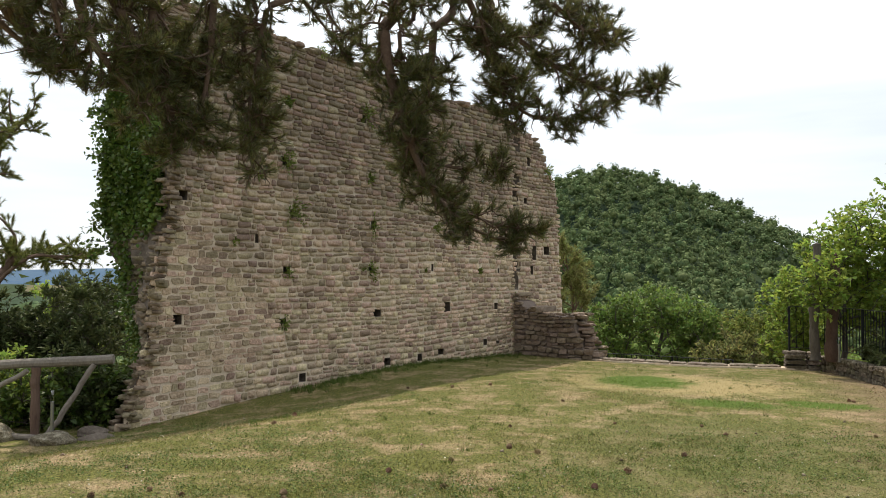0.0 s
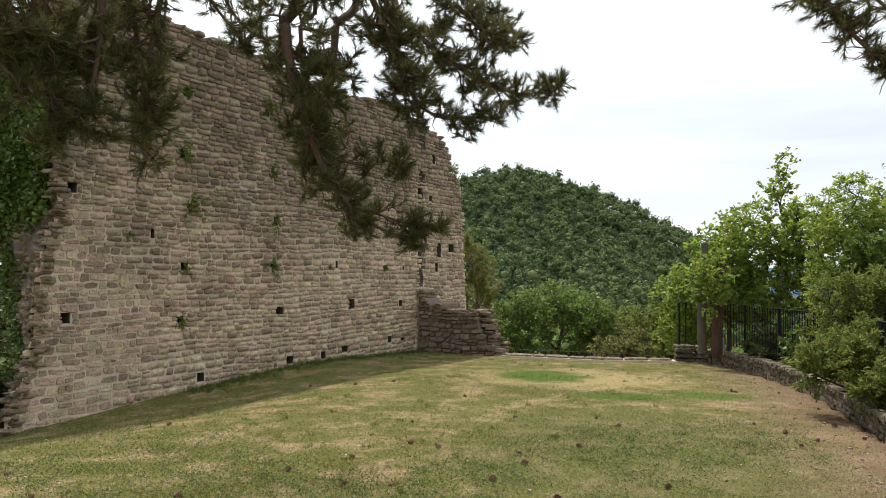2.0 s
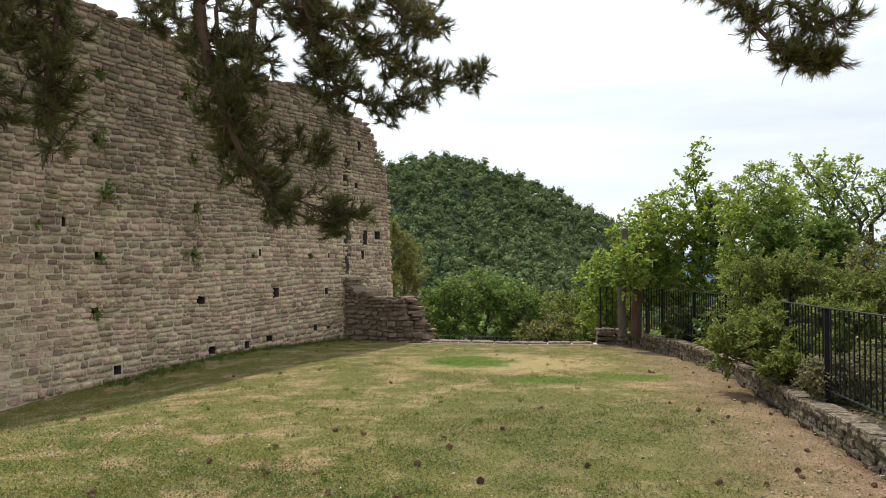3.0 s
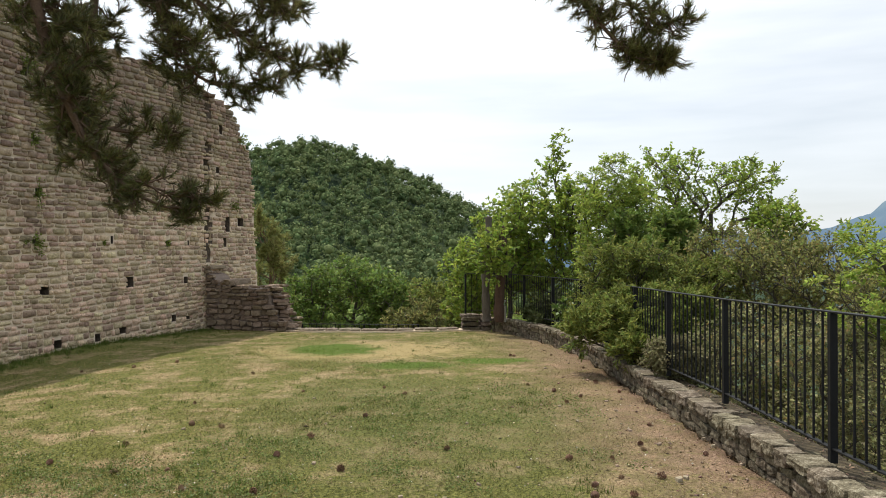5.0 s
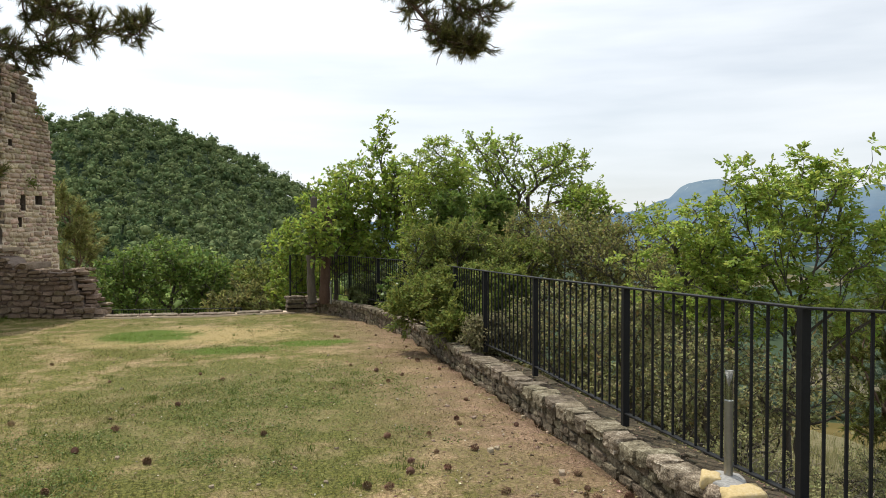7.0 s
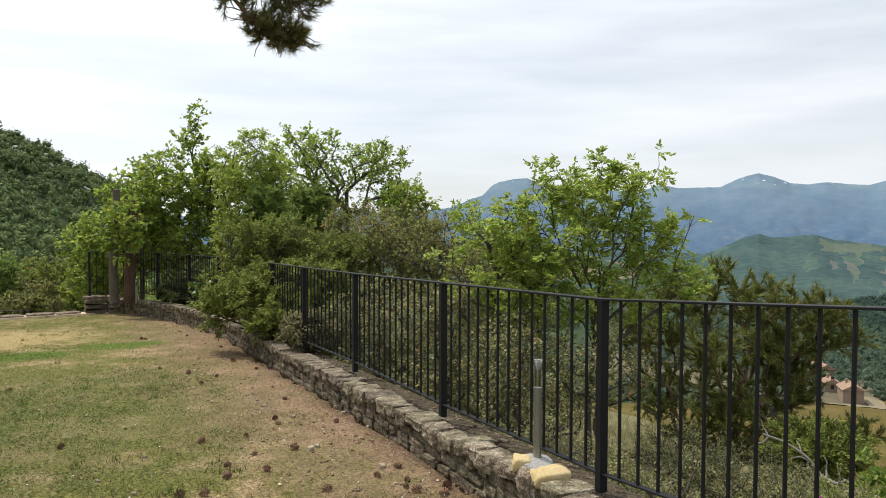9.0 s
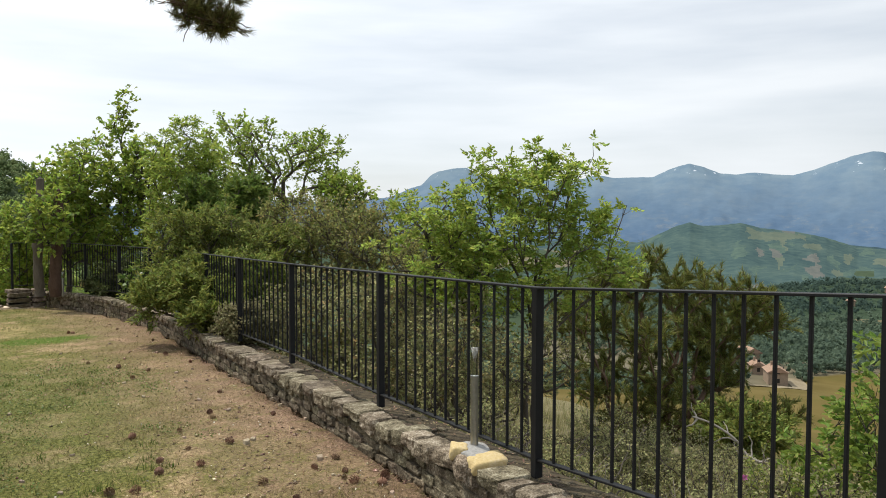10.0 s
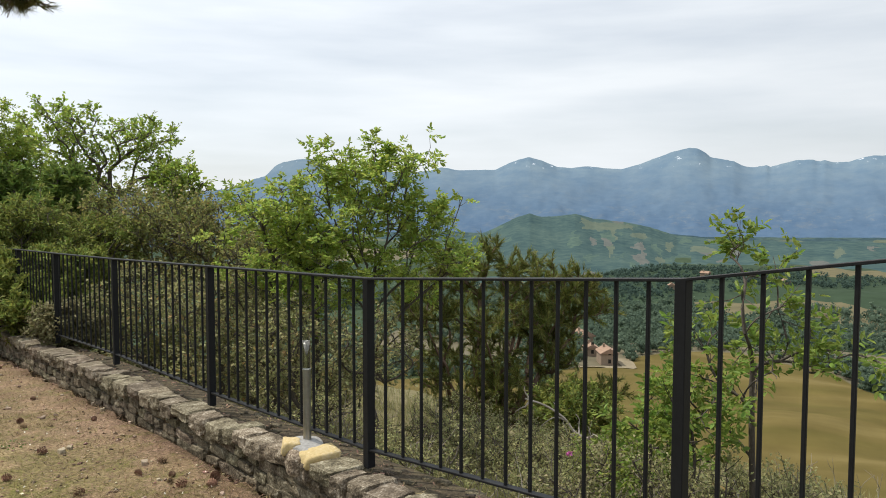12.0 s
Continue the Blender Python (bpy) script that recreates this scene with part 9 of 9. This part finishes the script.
def soil_crumbs():
    """Clods, bark scraps, broken cone scales and stone chips strewn on the bare soil, thinning out into the grass."""
    rng = np.random.default_rng(83)
    x, y = lawn_spots(rng, 30000, 2.7, 15, (-30, 96))
    bare = smooth01(0.6, 2.6, x - 0.40 * y + 1.2 * noise2(x * 0.9, y * 0.9, 77, 3))
    keep = rng.random(len(x)) < 0.06 + 0.62 * bare
    x, y = x[keep], y[keep]
    n = len(x)
    size = 0.0035 + 0.009 * rng.random(n) ** 3 + 0.012 * (rng.random(n) < 0.035)
    oct_v = np.array([(1, 0, 0), (0, 1, 0), (-1, 0, 0), (0, -1, 0), (0, 0, 0.7), (0, 0, -0.5)])
    oct_f = np.array([(0, 1, 4), (1, 2, 4), (2, 3, 4), (3, 0, 4), (1, 0, 5), (2, 1, 5), (3, 2, 5), (0, 3, 5)])
    a = rng.uniform(0, 2 * np.pi, n)
    v = oct_v[None] * rng.uniform(0.55, 1.35, (n, 6, 1)) * size[:, None, None]
    c, s = np.cos(a)[:, None], np.sin(a)[:, None]
    v = np.stack([v[..., 0] * c * 1.5 - v[..., 1] * s, v[..., 0] * s * 1.5 + v[..., 1] * c, v[..., 2]], -1)
    v += np.stack([x, y, terrace(x, y) + 0.2 * size], -1)[:, None]
    f = (oct_f[None] + 6 * np.arange(n)[:, None, None]).reshape(-1, 3)
    tagged(put("soil_crumbs", mesh_of("soil_crumbs", v.reshape(-1, 3), f, M_CRUMB)), "clods, bark scraps and stone chips on the soil", "litter", kind="stuff")


soil_crumbs()


def cone_mesh():
    """A fallen pine cone: a core with rings of open scales."""
    h = Heap()
    for k in range(46):
        t = k / 46
        a = k * 2.39996
        r = 0.019 * math.sin(math.pi * (0.12 + 0.84 * t)) + 0.004
        z = -0.03 + 0.062 * t
        c, s = math.cos(a), math.sin(a)
        p = np.array([c * r * 0.3, s * r * 0.3, z])
        tip = np.array([c * r * 1.35, s * r * 1.35, z + 0.010 - 0.004 * t])
        sd = np.array([-s, c, 0]) * 0.0075
        up = np.array([0, 0, 0.004])
        v = [p - sd * 0.4, p + sd * 0.4, tip + sd, tip - sd, tip * 0.97 + up - sd * 0.0]
        h.add(np.array(v), np.array([(0, 1, 2), (0, 2, 3), (3, 2, 4)]))
    me = h.mesh("pine_cone", M_CONE)
    return me


def strewn():
    rng = random.Random(17)
    cone = cone_mesh()
    placed = 0
    while placed < 90:
        hd, r = radians(rng.uniform(-28, 92)), 2.8 * (13 / 2.8) ** rng.random()
        x, y = r * math.sin(hd), r * math.cos(hd)
        if float(outside(np.array([x]), np.array([y]))[0]) > -0.12 or x * WALL_N[0] + y * WALL_N[1] > WALL_C - 1.5:
            continue
        if x - 0.4 * y < 1.2 and rng.random() < 0.78:
            continue
        s = rng.uniform(0.6, 1.0)
        ob = put("pine_cone", cone, None, "", pose(x, y, float(terrace(np.array(x), np.array(y))) + 0.021 * s, rng.uniform(60, 120), rng.uniform(-30, 30), rng.uniform(0, 360)) @ Matrix.Diagonal((s, s, s, 1)))
        tagged(ob, "brown open pine cone fallen on the lawn", "pine cone", "fallen pine cones")
        placed += 1
    pebbles, pv, pf = stone_bank(6, "pebble", M_PEBBLE, 0.25, 91)
    placed = 0
    while placed < 120:
        hd, r = radians(rng.uniform(-25, 92)), 2.8 * (11 / 2.8) ** rng.random()
        x, y = r * math.sin(hd), r * math.cos(hd)
        o = float(outside(np.array([x]), np.array([y]))[0])
        if o > -0.05 or (rng.random() > math.exp(o * 0.9) + 0.10):
            continue
        s = rng.uniform(0.010, 0.032) * (1.5 if o > -0.8 and rng.random() < 0.15 else 1)
        ob = put("pebble", pebbles[rng.randrange(6)], None, "", pose(x, y, float(terrace(np.array(x), np.array(y))) - 0.004, -90, 0, rng.uniform(0, 360)) @ Matrix.Diagonal((s * 1.4, s * 0.7, s, 1)))
        tagged(ob, "small pale stone chip lying on bare soil", "pebble", "stone chips on the soil")
        placed += 1


strewn()


# ---- slope below the railing ----
def slope_growth():
    rng = np.random.default_rng(97)
    n = 10500
    h = np.radians(rng.uniform(30, 100, n))
    r = 3.0 * (16 / 3.0) ** rng.random(n)
    x, y = r * np.sin(h), r * np.cos(h)
    o = outside(x, y)
    keep = (o > 0.35) & (noise2(x * 0.7, y * 0.7, 12, 3) > -0.35)
    x, y = x[keep], y[keep]
    z = height(x, y)
    k = 7
    at = np.repeat(np.stack([x, y, z - 0.02], -1), k, 0) + rng.normal(size=(len(x) * k, 3)) * np.array([0.05, 0.05, 0.01])
    way = rng.normal(size=at.shape) * np.array([0.3, 0.3, 0.1]) + np.array([0, 0, 1.0])
    v, f = leaves(rng, at, way, 0.26, 0.007, 0.1, 0.12)
    tagged(put("slope_grass", mesh_of("slope_grass", v, f, M_SLOPEGRASS)), "tall dry grass on the slope below the railing", "grass", kind="stuff")


slope_growth()
for k, (x, y, top, spread, mat, style) in enumerate(((4.6, 0.9, -0.08, 0.45, M_GREYBUSH, "small"), (4.8, 0.2, -0.10, 0.42, M_PALE, "small"), (5.1, -0.4, -0.28, 0.45, M_GREYBUSH, "small"), (5.6, 1.5, -0.42, 0.55, M_PALE, "small"), (5.0, 2.2, -0.12, 0.45, M_PALE, "small"), (6.4, 0.6, -0.75, 0.6, M_GREYBUSH, "small"),
                                                     (6.6, 2.3, -0.55, 0.6, M_PALE, "small"), (7.4, 1.2, -0.9, 0.6, M_PALE, "small"), (4.3, -0.6, -0.12, 0.45, M_PALE, "small"), (5.3, 3.2, -0.05, 0.5, M_PALE, "small"))):
    add_tree("scrub_bush", x, y, top, spread, 400 + k, mat, "low grey-green scrub on the slope below the railing", "bush", style=style, density=1.2, limb_count=18, radius=0.025, clear=0.03, stems=5, taper=0.3, leaf_scale=0.8, group="scrub on the slope")


def dead_branch():
    rng = np.random.default_rng(33)
    ob = thing("dead_branch", (7.28, 1.83, -0.80), "bleached bare branch lying on the slope", "branch")
    h = Heap()
    main = smooth_line([(-0.22, 0.30, 0.36), (-0.08, 0.15, 0.28), (0.06, 0.0, 0.14), (0.10, -0.10, 0.0), (0.14, -0.20, -0.06), (0.10, -0.28, -0.03)], 6)
    h.add(*tube_arrays(main, np.linspace(0.008, 0.018, len(main)), 7))
    for _ in range(9):
        p = on_line(main, np.array([rng.random()]))[0]
        line = bent(rng, p, rng.normal(size=3) + np.array([-0.4, 0.3, 0.2]), rng.uniform(0.15, 0.4), 6, 0.35, 0)
        h.add(*tube_arrays(line, np.linspace(0.010, 0.003, len(line)), 5))
    put("limb", h.mesh("limb", M_DEADWOOD, True), ob)


dead_branch()


def bare_twigs():
    """Grey leafless stems and fallen sticks tangled in the scrub below the railing."""
    rng = np.random.default_rng(35)
    h = Heap()
    n = 620
    hd, r = np.radians(rng.uniform(40, 98, n)), 4.0 * (11 / 4.0) ** rng.random(n)
    x, y = r * np.sin(hd), r * np.cos(hd)
    keep = outside(x, y) > 0.45
    for px, py in zip(x[keep], y[keep]):
        lying = rng.random() < 0.4
        way = rng.normal(size=3) * np.array([1, 1, 0.25]) if lying else rng.normal(size=3) * 0.35 + np.array([0, 0, 1.0])
        base = np.array(foot(px, py)) + np.array([0, 0, 0.10 if lying else -0.02])
        stem = bent(rng, base, way, rng.uniform(0.25, 0.75), 4, 0.22, 0.03)
        h.add(*tube_arrays(stem, np.linspace(0.0055, 0.0022, len(stem)), 3))
        for _ in range(2):
            side = bent(rng, stem[rng.integers(1, 4)], way + rng.normal(size=3) * 0.8, rng.uniform(0.10, 0.30), 3, 0.25, 0.02)
            h.add(*tube_arrays(side, np.linspace(0.0035, 0.0016, len(side)), 3))
    tagged(put("bare_twigs", h.mesh("bare_twigs", M_DRYTWIG)), "grey bare twigs tangled in the scrub", "twigs", kind="stuff")


bare_twigs()


def flower(x, y, z, seed):
    rng = np.random.default_rng(seed)
    ob = thing("flower", (x, y, z), "small pink flower head above the scrub", "flower")
    at = rng.normal(size=(22, 3)) * 0.006
    v, f = leaves(rng, at, rng.normal(size=(22, 3)) + np.array([0, 0, 0.6]), 0.028, 0.014, 0.2, 0.3)
    put("petals", mesh_of("petals", v, f, M_PINK), ob, "pink petals")
    g = float(height(np.array([x]), np.array([y]))[0]) - z
    put("stem", mesh_of("stem", *tube_arrays(bent(rng, (0, 0, g), (0.05, 0, 1), -g, 5, 0.03, 0), np.full(6, 0.0022), 5), M_WEED, True), ob)


flower(5.45, 1.25, -0.36, 5)
